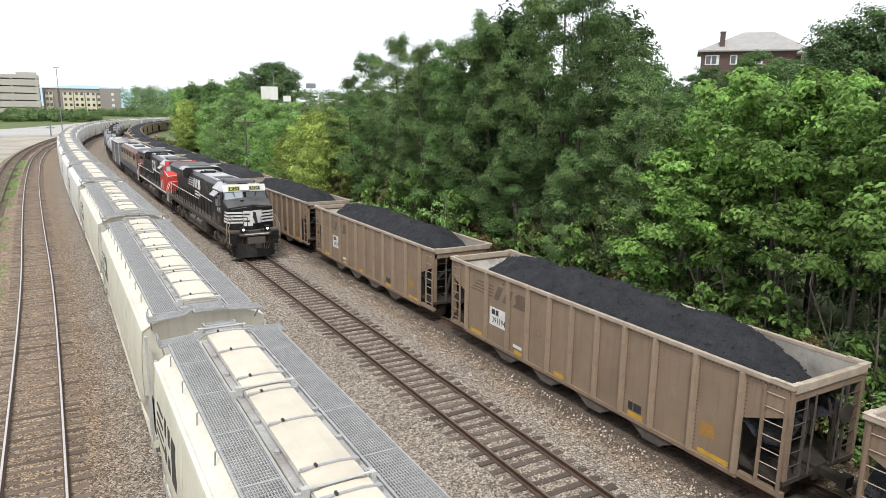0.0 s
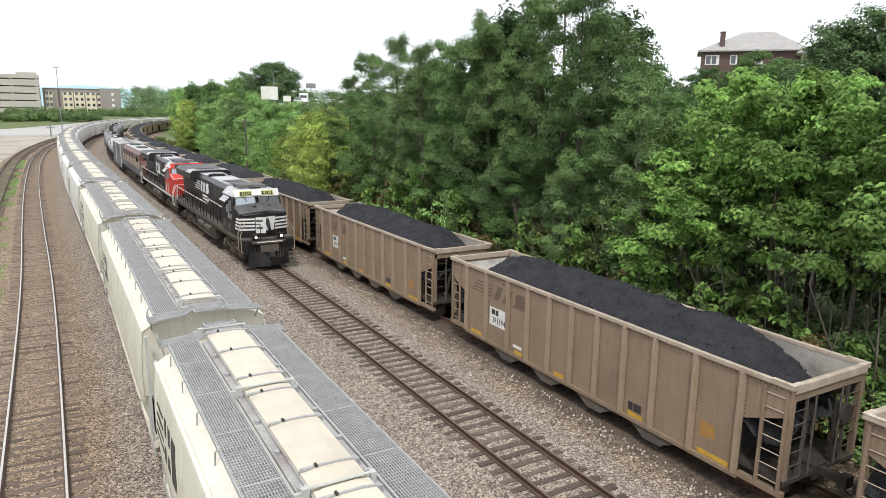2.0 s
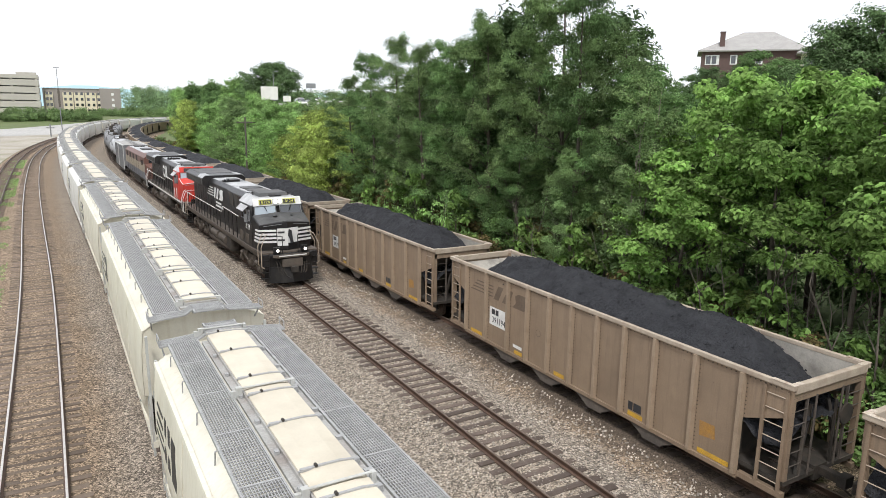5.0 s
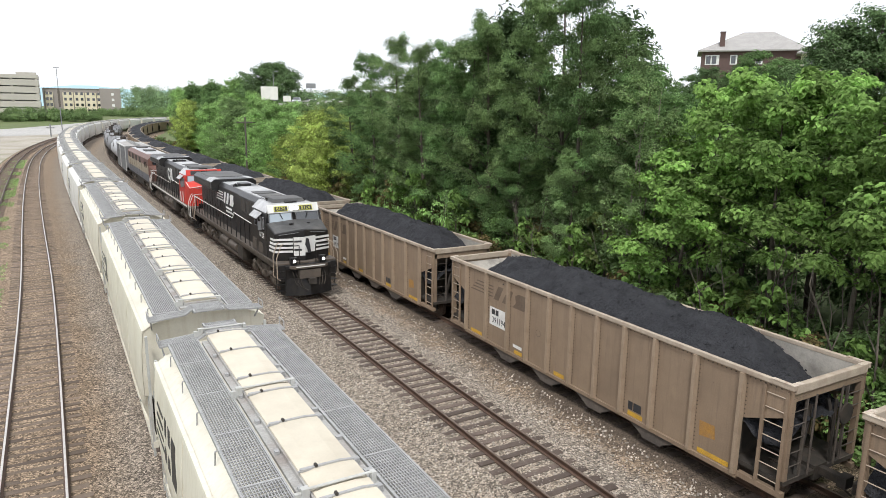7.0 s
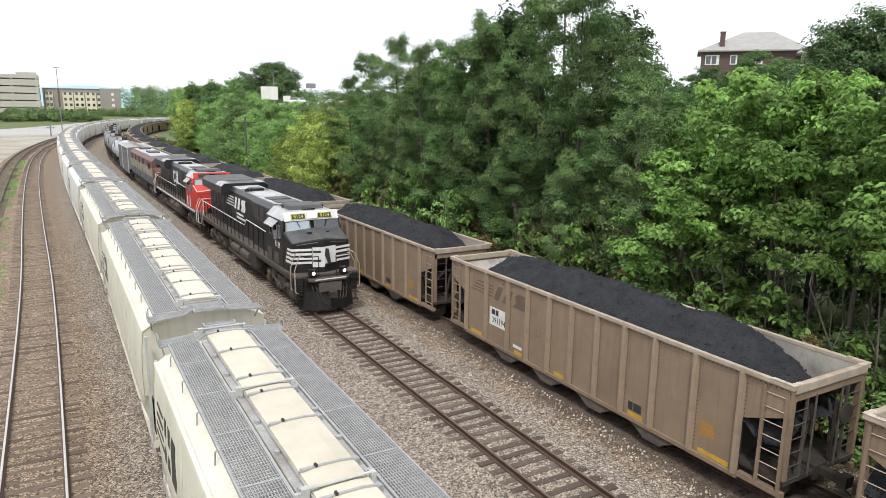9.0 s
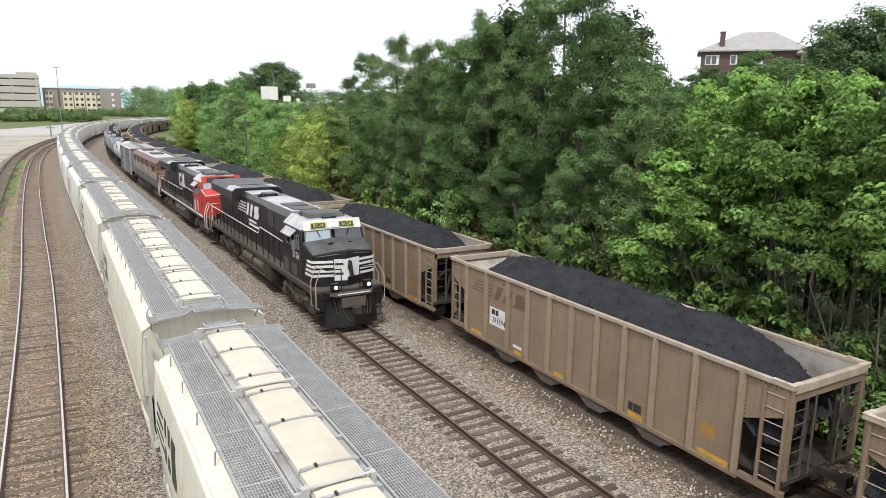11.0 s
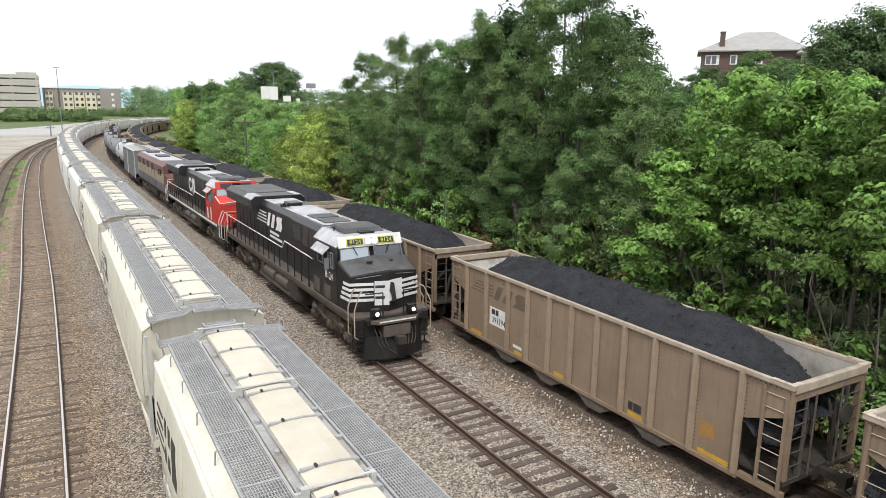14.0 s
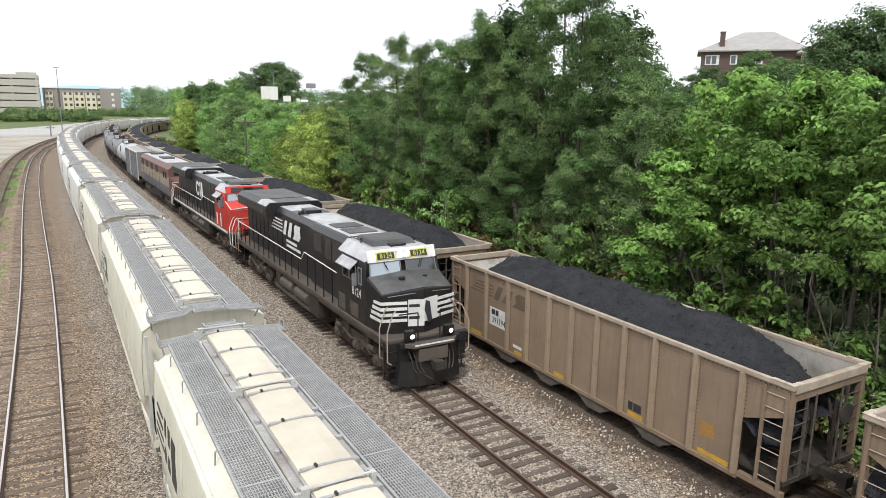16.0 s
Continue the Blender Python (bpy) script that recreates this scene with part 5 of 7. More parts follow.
        part("rear_grille", Shape().box(*span(sx * 1.46, sx * 1.478), -9.5, -4.4, 3.90, 4.24), UNDER, loco, "dark radiator screen")
        handrail(loco, sx * 1.47, -9.9, 1.3, 1.70, 2.72, 12, BLACK, WHITE)
        handrail(loco, sx * 1.47, 1.6, 5.5, 1.70, 3.02, 4, BLACK, WHITE, [(sx * 1.47, 1.3, 2.72), (sx * 1.47, 1.7, 3.10), (sx * 1.47, 5.5, 3.02)])
        # below the deck
        tank = part("air_reservoir", Shape().tube((sx * 1.30, 0.3, 1.02), (sx * 1.30, 2.0, 1.02), 0.27, 14), TANK_GRIME, loco, "grimy air reservoir", smooth=False)
        part("air_reservoir", Shape().tube((sx * 1.30, -1.8, 1.02), (sx * 1.30, -0.1, 1.02), 0.27, 14), TANK_GRIME, loco, "grimy air reservoir")
        part("equipment_box", Shape().box(*span(sx * 0.9, sx * 1.46), 2.2, 3.3, 0.55, 1.4).box(*span(sx * 1.0, sx * 1.4), 2.3, 2.8, 1.4, 1.56), UNDER, loco, bevel=0.03)
        part("sand_box", Shape().box(*span(sx * 0.9, sx * 1.46), -2.7, -2.0, 0.7, 1.4), UNDER, loco, bevel=0.03)
    part("fuel_tank", Shape().prism([(-1.46, 0.74), (-1.46, 0.55), (-0.95, 0.28), (0.95, 0.28), (1.46, 0.55), (1.46, 0.74)], "y", -2.9, 3.1), TANK_GRIME, loco, "grimy brown-black fuel tank", bevel=0.04)
    part("rear_rail", Shape().pipe([(-1.4, -10.3, 1.7), (-1.4, -10.3, 2.8), (-0.4, -10.3, 2.8), (-0.4, -10.3, 1.7)], 0.024).pipe([(1.4, -10.3, 1.7), (1.4, -10.3, 2.8), (0.4, -10.3, 2.8), (0.4, -10.3, 1.7)], 0.024), WHITE, loco, "white end rail")
    for y in (6.75, -6.75):
        loco_truck(loco, y, y < 0)
    part("antennas", Shape().tube((0.9, 6.6, 4.33), (0.9, 6.6, 4.50), 0.05, 8).tube((-0.9, 7.2, 4.33), (-0.9, 7.2, 4.48), 0.05, 8).box(-0.3, 0.3, 7.55, 7.85, 4.33, 4.42).pipe([(-1.0, 5.75, 4.40), (1.0, 5.75, 4.40)], 0.02).pipe([(0.95, 5.75, 4.42), (0.95, 7.7, 4.40)], 0.02).pipe([(-0.95, 5.75, 4.42), (-0.95, 7.7, 4.40)], 0.02), BLACK, loco)
    emblem(loco, stripe)
    return loco


def stripes_and_mark(loco, paint):
    """White nose bars running round to the sides, a plain white block in front, and the side emblem."""
    for sx in (-1, 1):
        for k in range(4):
            z = 2.12 + 0.20 * k
            part("nose_stripe", Shape().prism([(sx * 0.56, 9.625), (sx * 1.402, 9.352), (sx * 1.455, 8.62 + 0.10 * k), (sx * 1.472, 8.62 + 0.10 * k), (sx * 1.42, 9.372), (sx * 0.56, 9.645)], "z", z, z + 0.105), paint, loco, "white nose stripe")
        for y in (-2.09,):
            part("side_emblem", decal(railroad_mark(y, 3.50, 0.72, sx, 2.35), sx * 1.036, sx), paint, loco, "white railway emblem")
            part("name_bar", decal([[(y - 0.1, 2.84), (y + 1.5, 2.84), (y + 1.5, 2.97), (y - 0.1, 2.97)], [(y - 0.1, 2.62), (y + 2.0, 2.62), (y + 2.0, 2.75), (y - 0.1, 2.75)]], sx * 1.036, sx), paint, loco, "white lettering bars")
    part("nose_block", Shape().prism([(0, 9.805), (0.52, 9.632), (0.52, 9.650), (0, 9.825)], "z", 1.95, 2.88), paint, loco, "plain white nose emblem")
    part("nose_block", Shape().prism([(0, 9.805), (-0.62, 9.60), (-0.62, 9.618), (0, 9.825)], "z", 2.10, 2.90), paint, loco, "plain white nose emblem")
    part("nose_figure", Shape().prism([(-0.30, 2.12), (-0.16, 2.05), (-0.10, 2.3), (0.0, 2.5), (-0.06, 2.84), (-0.2, 2.78), (-0.24, 2.5)], "y", 9.70, 9.832), DARK_LETTER, loco, "plain black figure")
    for z in (2.2, 2.62):
        part("emblem_bar", Shape().prism([(0.16, 9.772), (0.5, 9.658), (0.5, 9.664), (0.16, 9.778)], "z", z, z + 0.10), DARK_LETTER, loco, "plain black bar")
    part("platform_edge", Shape().box(-0.74, 0.74, 10.545, 10.56, 1.54, 1.59), WHITE, loco, "white edge stripe")


def red_nose_marks(loco, paint):
    for sx in (-1, 1):
        out = []
        a = [(-0.9 + 0.62 * math.cos(t), 0.55 * math.sin(t)) for t in np.linspace(0.5, 2 * math.pi - 0.5, 14)]
        b = [(-0.9 + 0.36 * math.cos(t), 0.33 * math.sin(t)) for t in np.linspace(0.5, 2 * math.pi - 0.5, 14)]
        for k in range(13):
            out.append([(-1.0 + sx * p[0], 3.2 + p[1]) for p in (a[k], a[k + 1], b[k + 1], b[k])])
        for q in ([(-0.2, -0.55), (0.08, -0.55), (0.08, 0.55), (-0.2, 0.55)], [(0.30, -0.55), (0.85, -0.55), (0.75, 0.55), (0.20, 0.55)]):
            out.append([(-1.0 + sx * y, 3.2 + z) for y, z in q])
        part("side_emblem", decal(out, sx * 1.02, sx), paint, loco, "white line emblem")
        for a, b, c in ((6.0, 6.35, 2.5), (7.0, 7.3, 2.6)):
            part("side_stripe", decal([slanted(a, b, 1.75, c, 0)], sx * 1.488, sx), paint, loco, "white slanted stripe")
        part("nose_edge", Shape().pipe([(sx * 1.42, 8.3, 3.46), (sx * 1.36, 9.38, 3.09), (0, 9.78, 3.27)], 0.025), paint, loco, "white nose edge line")


def cowl_loco():
    """A full-width cowl engine in worn tan, dark red and grey-blue."""
    loco = thing("cowl_locomotive", "full-width diesel locomotive in worn tan, dark red and blue-grey", "locomotive", "moving train")
    W = 1.5
    part("underframe", Shape().box(-1.4, 1.4, -10.4, 10.4, 1.2, 1.6), UNDER, loco)
    for y0, y1, low, mid, top in ((-10.2, 5.6, FADED_BLUE, TAN_CREAM, MAROON), (5.6, 9.3, FADED_BLUE, TAN_CREAM, MAROON)):
        part("body_low", Shape().box(-W, W, y0, y1, 1.5, 2.3), low, loco, "blue-grey lower body")
        part("body_middle", Shape().box(-W, W, y0, y1, 2.3, 3.25), mid, loco, "cream-tan body band")
        part("body_top", Shape().prism([(-W, 3.25), (W, 3.25), (W, 3.95), (1.1, 4.3), (-1.1, 4.3), (-W, 3.95)], "y", y0, y1), top, loco, "dark red upper body")
    part("roof", Shape().box(-1.05, 1.05, -10.0, 5.4, 4.30, 4.33), PALE_ROOF, loco, "pale cowl roof")
    part("roof_fan", Shape().tube((0, -7.5, 4.33), (0, -7.5, 4.5), 0.7, 16).tube((0, -9, 4.33), (0, -9, 4.5), 0.6, 16).box(-0.6, 0.6, -2, 0.5, 4.33, 4.48), BLACK_ROOF, loco)
    part("nose", Shape().loft([[(-W, 9.3, 1.5), (W, 9.3, 1.5), (W, 9.3, 3.3), (-W, 9.3, 3.3)], [(-1.2, 10.2, 1.5), (1.2, 10.2, 1.5), (1.15, 10.1, 2.9), (-1.15, 10.1, 2.9)]]), MAROON, loco)
    for sx in (-1, 1):
        for y in (6.0, 7.2):
            part("side_window", Shape().box(*span(sx * W, sx * (W + 0.01)), y, y + 0.8, 3.0, 3.6), GLASS, loco)
        for k in range(4):
            y = -8.8 + 3.4 * k
            part("side_grille", Shape().box(*span(sx * W, sx * (W + 0.012)), y, y + 1.5, 3.2, 3.85), UNDER, loco)
        for k in range(6):
            y = -8 + 2.3 * k
            part("side_door", Shape().box(*span(sx * W, sx * (W + 0.015)), y, y + 0.06, 1.6, 3.2), UNDER, loco)
        part("windscreen", Shape().box(sx * 0.6 - 0.45, sx * 0.6 + 0.45, 9.29, 9.315, 3.4, 3.85), GLASS, loco)
    part("fuel_tank", Shape().prism([(-1.35, 1.2), (-1.35, 0.6), (-0.95, 0.3), (0.95, 0.3), (1.35, 0.6), (1.35, 1.2)], "y", -2.9, 2.9), UNDER, loco, bevel=0.04)
    for y in (6.75, -6.75):
        loco_truck(loco, y, y < 0)
    for sy in (-1, 1):
        add_coupler(loco, sy * 10.4, sy, 0.9)
    return loco
# ---- trees and brush ----
LOCUST = leafy("dull green feathery leaves", (0.195, 0.305, 0.120), (0.135, 0.230, 0.090), 0.4, 0.45)
LOCUST_PALE = leafy("grey-green feathery leaves", (0.245, 0.340, 0.145), (0.180, 0.275, 0.115), 0.4, 0.45)
BROAD = leafy("bright green broad leaves", (0.280, 0.430, 0.125), (0.205, 0.340, 0.100), 0.5, 0.42)
YELLOWISH = leafy("yellow-green leaves", (0.410, 0.490, 0.145), (0.310, 0.400, 0.120), 0.5, 0.45)
MIDGREEN = leafy("mid-green leaves", (0.330, 0.490, 0.180), (0.255, 0.415, 0.150), 0.45, 0.45)
DARKLEAF = leafy("dark green leaves", (0.145, 0.220, 0.098), (0.105, 0.170, 0.074))
BRUSH = leafy("olive brush leaves", (0.190, 0.240, 0.075), (0.125, 0.175, 0.055), 0.6)
# Leaf colour lightened to carry the haze over the far woods.
FARLEAF = leafy("green foliage paled as haze", (0.285, 0.390, 0.205), (0.220, 0.325, 0.175), 0.4, 0.4)
RUSTLEAF = leafy("dry brownish leaves", (0.20, 0.15, 0.07), (0.13, 0.115, 0.05), 0.5)


def leaf_mesh(name, centres, outward, length, width, rng, droop, material, broad=False, clump=0):
    """Many small folded leaves at the centres, facing outwards and hanging a little."""
    n = len(centres)
    up = np.array([0, 0, 1.0])
    nor = outward * 1.0 + up * 0.6 + rng.normal(0, 0.26, (n, 3))
    nor /= np.linalg.norm(nor, axis=1)[:, None]
    ax = rng.normal(0, 1, (n, 3)) + outward * 0.5 - up * droop
    ax -= nor * np.sum(ax * nor, axis=1)[:, None]
    ax /= np.linalg.norm(ax, axis=1)[:, None] + 1e-9
    side = np.cross(nor, ax)
    ln = (length * rng.uniform(0.6, 1.25, n))[:, None]
    wd = (width * rng.uniform(0.65, 1.2, n))[:, None]
    fold = nor * wd * 0.22
    if broad:
        pts = [centres - ax * ln * 0.5, centres - ax * ln * 0.22 + side * wd * 0.5 + fold, centres + ax * ln * 0.16 + side * wd * 0.42 + fold, centres + ax * ln * 0.52 - nor * ln * 0.12,
               centres + ax * ln * 0.16 - side * wd * 0.42 + fold, centres - ax * ln * 0.22 - side * wd * 0.5 + fold]
        base = np.arange(n)[:, None] * 6
        faces = np.concatenate([base + np.array([[0, 1, 2, 3]]), base + np.array([[0, 3, 4, 5]])])
        k = 6
    else:
        pts = [centres - ax * ln * 0.5, centres + side * wd * 0.5 + fold, centres + ax * ln * 0.5 - nor * ln * 0.1, centres - side * wd * 0.5 + fold]
        base = np.arange(n)[:, None] * 4
        faces = np.concatenate([base + np.array([[0, 1, 2]]), base + np.array([[0, 2, 3]])])
        k = 4
    v = np.stack(pts, 1).reshape(n * k, 3)
    me = bpy.data.meshes.new(name)
    me.from_pydata(v.tolist(), [], faces.tolist())
    me.materials.append(material)
    tones = np.repeat(rng.uniform(0, 1, n // clump + 1), clump)[:n] if clump else rng.uniform(0.3, 0.7, n)
    me.attributes.new("tone", "FLOAT", "POINT").data.foreach_set("value", np.repeat(tones, k))
    return me


def crown_boughs(rng, height, start, radius, boughs, sprays, per, size, flat, droop):
    """Boughs that leave the stem one above the other, each hung with sprays of leaves. Returns leaf places, their outward ways and the boughs' lines."""
    pts, out, lines = [], [], []
    for k in range(boughs):
        t = (k + rng.uniform(0, 1)) / boughs
        a = 2.39996 * k + rng.normal(0, 0.35)
        reach = radius * math.sin(math.pi * (0.20 + 0.76 * t)) ** 0.7 * rng.uniform(0.55, 1.15)
        end = start + (height - start) * t
        foot = min(max(0.6, end - reach * rng.uniform(0.35, 0.95)), height * 0.9)
        way = np.array([math.cos(a), math.sin(a), 0.0])
        side = np.array([-way[1], way[0], 0.0])
        sway = rng.normal(0, 0.18) * reach

        def at(u):
            return np.array([0, 0, foot]) + way * reach * u + side * sway * u * u + np.array([0, 0, (end - foot) * u ** 0.75 - 0.16 * droop * reach * max(0.0, u - 0.4) ** 2])
        lines.append([Vector(at(u)) for u in (0.0, 0.3, 0.65, 1.0)])
        for j in range(sprays):
            u = 1.04 - 0.74 * ((j + rng.uniform(0, 1)) / sprays) ** 1.25
            b = size * rng.uniform(0.55, 1.2) * (1.15 - 0.25 * u)
            mid = at(u) + side * rng.normal(0, 0.55) * size * (1.3 - 0.6 * u) + np.array([0, 0, rng.normal(0.05, 0.22) * size])
            d = rng.normal(0, 1, (per, 3))
            d[:, 2] = np.abs(d[:, 2]) * np.where(rng.random(per) < 0.8, 1, -0.6)
            d /= np.linalg.norm(d, axis=1)[:, None]
            p = mid + d * (b * rng.uniform(0.25, 1.0, per) ** 0.6)[:, None] * np.array([1.0, 1.0, flat])
            p[:, 2] -= droop * 0.42 * b * np.hypot(d[:, 0], d[:, 1]) ** 2.5
            pts.append(p)
            out.append(d * 0.8 + way * 0.25)
    return np.concatenate(pts), np.concatenate(out), lines


def make_tree(name, label, seed, height, radius, start, material, leaf=(0.30, 0.10), boughs=40, sprays=10, per=40, size=0.6, flat=0.55, droop=0.7, broad=False, stems=1, trunk=0.17, bark=None):
    rng = np.random.default_rng(seed)
    tree = thing(name, label, "shrub" if stems > 2 else "tree", "bushes by the line" if stems > 2 else "trees by the line")
    p, d, lines = crown_boughs(rng, height, start, radius, boughs, sprays, per, size, flat, droop)
    wood = Shape()
    for s in range(stems):
        a0 = rng.uniform(0, 6.28)
        foot = Vector((0.45 * math.cos(a0), 0.45 * math.sin(a0), -0.4)) * min(1, radius / 2) if stems > 1 else Vector((0, 0, 0))
        foot.z = -0.4
        line, top = [foot], height * 0.93
        bend = Vector((rng.normal(0, 0.3), rng.normal(0, 0.3), 0)) * (1.5 if stems > 1 else 0.6) * min(1, radius / 2)
        for k in range(1, 6):
            line.append(foot + Vector((0, 0, (top + 0.4) * k / 5)) + bend * (k / 5) ** 1.5 + Vector((rng.normal(0, 0.06), rng.normal(0, 0.06), 0)))
        for k in range(5):
            wood.tube(line[k], line[k + 1], trunk * (1 - 0.18 * k) / math.sqrt(stems), 7, trunk * (1 - 0.18 * (k + 1)) / math.sqrt(stems))
    for q in lines:
        r = trunk * 0.34 * max(0.35, 1 - q[0].z / height)
        for k in range(3):
            wood.tube(q[k], q[k + 1], r * (1 - 0.3 * k), 5, r * (1 - 0.3 * (k + 1)))
    part("trunk", wood, bark or BARK, tree, "grey-brown trunk and limbs" if bark is None else "slim pale trunk")
    part("crown", leaf_mesh("crown", p, d, leaf[0], leaf[1], rng, droop, material, broad, per), material, tree)
    return tree


def plant(kinds, spots, seed, sizes=(0.9, 1.12)):
    """Sets out copies of trees; spots: (x, y, height of the top). The first of each kind is used itself."""
    rng = random.Random(seed)
    used = set()
    for x, y, h in spots:
        k = rng.randrange(len(kinds))
        tree, full = kinds[k]
        s = (h - hill(x, y) - 0.6) / full
        m = pose(x, y, hill(x, y), rng.uniform(-2, 2), rng.uniform(-2, 2), rng.uniform(0, 360))
        if k in used:
            t = copy_thing(tree, m)
        else:
            t = tree
            used.add(k)
        w = s ** 0.5 * rng.uniform(*sizes)
        t.matrix_basis = m @ Matrix.Diagonal((w, w, s, 1))
    for k, (tree, full) in enumerate(kinds):
        if k not in used:
            for o in list(tree.children) + [tree]:
                bpy.data.objects.remove(o)


rs = random.Random(11)
tall = "tall tree with dull green feathery foliage beside the coal train"
locusts = [(make_tree("locust_tree", tall, 21 + k, 14.0, 2.7, 3.6, (LOCUST, LOCUST_PALE, LOCUST, LOCUST_PALE)[k], (0.15, 0.058), 30, 13, 84, 0.50, 0.55, 1.9), 14.0) for k in range(4)]
front = [(22.5, 55.6, 13.2), (22.3, 50.3, 14.9), (23.0, 47.2, 15.8), (22.5, 42.4, 14.9), (23.0, 39.2, 15.1), (24.0, 37.0, 16.2), (22.6, 34.0, 15.8), (23.6, 31.4, 16.4), (24.2, 29.2, 18.2), (23.2, 26.6, 16.9), (24.6, 25.6, 14.2), (23.4, 23.6, 12.6), (24.0, 21.2, 11.4), (22.4, 36.0, 15.2), (21.8, 30.6, 9.0), (21.6, 25.2, 8.4)]
behind = [(27 + rs.uniform(-1.5, 2.5), y + rs.uniform(-1.5, 1.5), h) for y, h in ((62, 11.0), (57, 12.2), (52, 13.2), (47, 14.0), (43, 15.4), (39, 16.0), (35, 16.6), (31, 15.8), (27, 12.8), (23, 11.0), (19, 10.6), (15, 10.4), (11, 10.2), (7, 10.2), (3, 10.4))]
plant(locusts, front, 3)
PALE_BARK = surf("pale grey smooth bark", (0.30, 0.27, 0.22), (0.20, 0.18, 0.145), 0.9, scale=4, fine=30, bump=0.3)
slim = make_tree("slender_tree", "slender sparse tree with a pale trunk beside the coal train", 27, 12.0, 1.7, 4.2, LOCUST_PALE, (0.13, 0.07), 26, 7, 46, 0.42, 0.6, 1.0, stems=2, trunk=0.12, bark=PALE_BARK)
slim.matrix_basis = pose(21.3, 21.0, hill(21.3, 21.0))
second_slim = copy_thing(slim, pose(21.9, 20.2, hill(21.9, 20.2), 0, 0, 130) @ Matrix.Diagonal((1, 1, 0.86, 1)))
# Back row fills the shade behind; one kind has leaves darkened to match it.
backs = [(make_tree("locust_tree", "feathery tree filling the shade behind the front row", 61 + k, 13.0, 3.4, 1.8, LOCUST if k else DARKLEAF, (0.32, 0.15), 40, 10, 30, 0.8, 0.6, 0.9), 13.0) for k in range(2)]
plant(backs, behind, 5)
broads = [(make_tree("broadleaf_tree", "young tree with large bright green leaves beside the coal train", 31 + k, 10.0, 3.0, 4.9, BROAD, (0.185, 0.125), 25, 6, 50, 0.56, 0.40, 0.9, True, trunk=0.13), 10.0) for k in range(3)]
plant(broads, [(22.8, 18.4, 11.4), (24.2, 17.4, 11.9), (22.4, 15.0, 11.3), (23.6, 13.9, 11.8), (22.4, 12.0, 11.0), (24.0, 10.4, 11.2), (22.2, 8.4, 10.4), (24.4, 6.0, 11.0), (26.4, 15.8, 11.8), (21.7, 18.6, 9.0), (22.4, 3.6, 10.0)], 8)
yellows = [(make_tree("yellow_green_tree", "low tree with yellow-green leaves beside the coal train", 41 + k, 8.6, 2.7, 1.2, YELLOWISH, (0.22, 0.12), 40, 8, 32, 0.6, 0.55, 0.6, stems=3 - k, trunk=0.12), 8.6) for k in range(2)]
plant(yellows, [(22.0, 66.0, 9.8), (21.6, 60.5, 10.2), (24.6, 72.0, 9.5), (21.4, 71.5, 7.4), (25.5, 64.5, 9.6), (21.0, 57.0, 9.0), (22.5, 147, 11.4), (21.6, 139, 10.4), (24.5, 152, 11.6), (21.4, 64.0, 7.0)], 9)
mids = [(make_tree("roadside_tree", "rounded mid-green tree on the bank", 51 + k, 10.0, 3.3, 1.0, (LOCUST_PALE, MIDGREEN, MIDGREEN)[k], (0.33, 0.18), 40, 8, 24, 0.85, 0.6, 0.6), 10.0) for k in range(3)]
plant(mids, [(22.5, 78, 8.8), (25.5, 80, 9.6), (22.4, 84, 8.4), (26.5, 88, 9.9), (22.8, 91, 9.9), (27, 97, 10.8), (22.4, 99, 10.2), (23.0, 106, 9.4), (28.2, 106, 11.4), (23.4, 114, 8.4), (29, 116, 11.4), (22.8, 122, 7.6), (24.5, 152, 10.0), (24.0, 142, 9.4), (27, 160, 11.0), (25.5, 170, 10.0), (29, 127, 11.4), (26, 138, 10.6), (27.5, 148, 10.8), (31, 72, 9.6), (32, 82, 9.7), (34, 94, 9.9), (35, 108, 10.2), (26, 160, 9.6), (30, 172, 10.2), (38, 122, 11.4), (34, 138, 13.0), (38, 152, 13.6), (36, 166, 12.4), (24, 146, 8.6), (30, 97, 11.0), (32, 92, 11.0), (30, 81, 11.2), (32, 116, 11.2), (29, 88, 10.8), (31, 104, 10.8), (31, 76, 11.0)], 10)
wood_trees = [(make_tree("wood_tree", "dull green leafy tree in the woods beyond the highway", 55 + k, 13.0, 6.0, 1.0, (LOCUST, MIDGREEN)[k], (0.60, 0.36), 44, 8, 26, 1.5, 0.65, 0.4, trunk=0.3), 13.0) for k in range(2)]
plant(wood_trees, [(48, 281, 18.4), (48, 243, 18.2), (46, 205, 18.0), (50, 329, 17.6), (56, 300, 18.2), (58, 250, 19.0), (53, 225, 17.6), (62, 330, 18.0), (43, 218, 14.0), (41, 190, 13.4), (52, 264, 16.0), (70, 290, 18.6), (66, 262, 18.8), (46, 300, 13.4)], 15)
# the dark round tree by the highway and the dark trees on the hill by the houses
big = make_tree("shade_tree", "large dark round-headed tree by the highway", 71, 15.0, 8.8, 0.5, DARKLEAF, (0.46, 0.30), 90, 12, 34, 1.5, 0.65, 0.5, trunk=0.45)
big.matrix_basis = pose(51.5, 184, hill(51.5, 184)) @ Matrix.Diagonal((1.22, 1.22, (22.6 - hill(54, 190)) / 16.0, 1))
hilltrees = [(make_tree("hill_tree", "dark leafy tree on the hill by the houses", 81 + k, 12.0, 4.6, 1.4, DARKLEAF if k else LOCUST, (0.28, 0.16), 46, 9, 40, 0.95, 0.6, 0.5, trunk=0.3), 12.0) for k in range(2)]
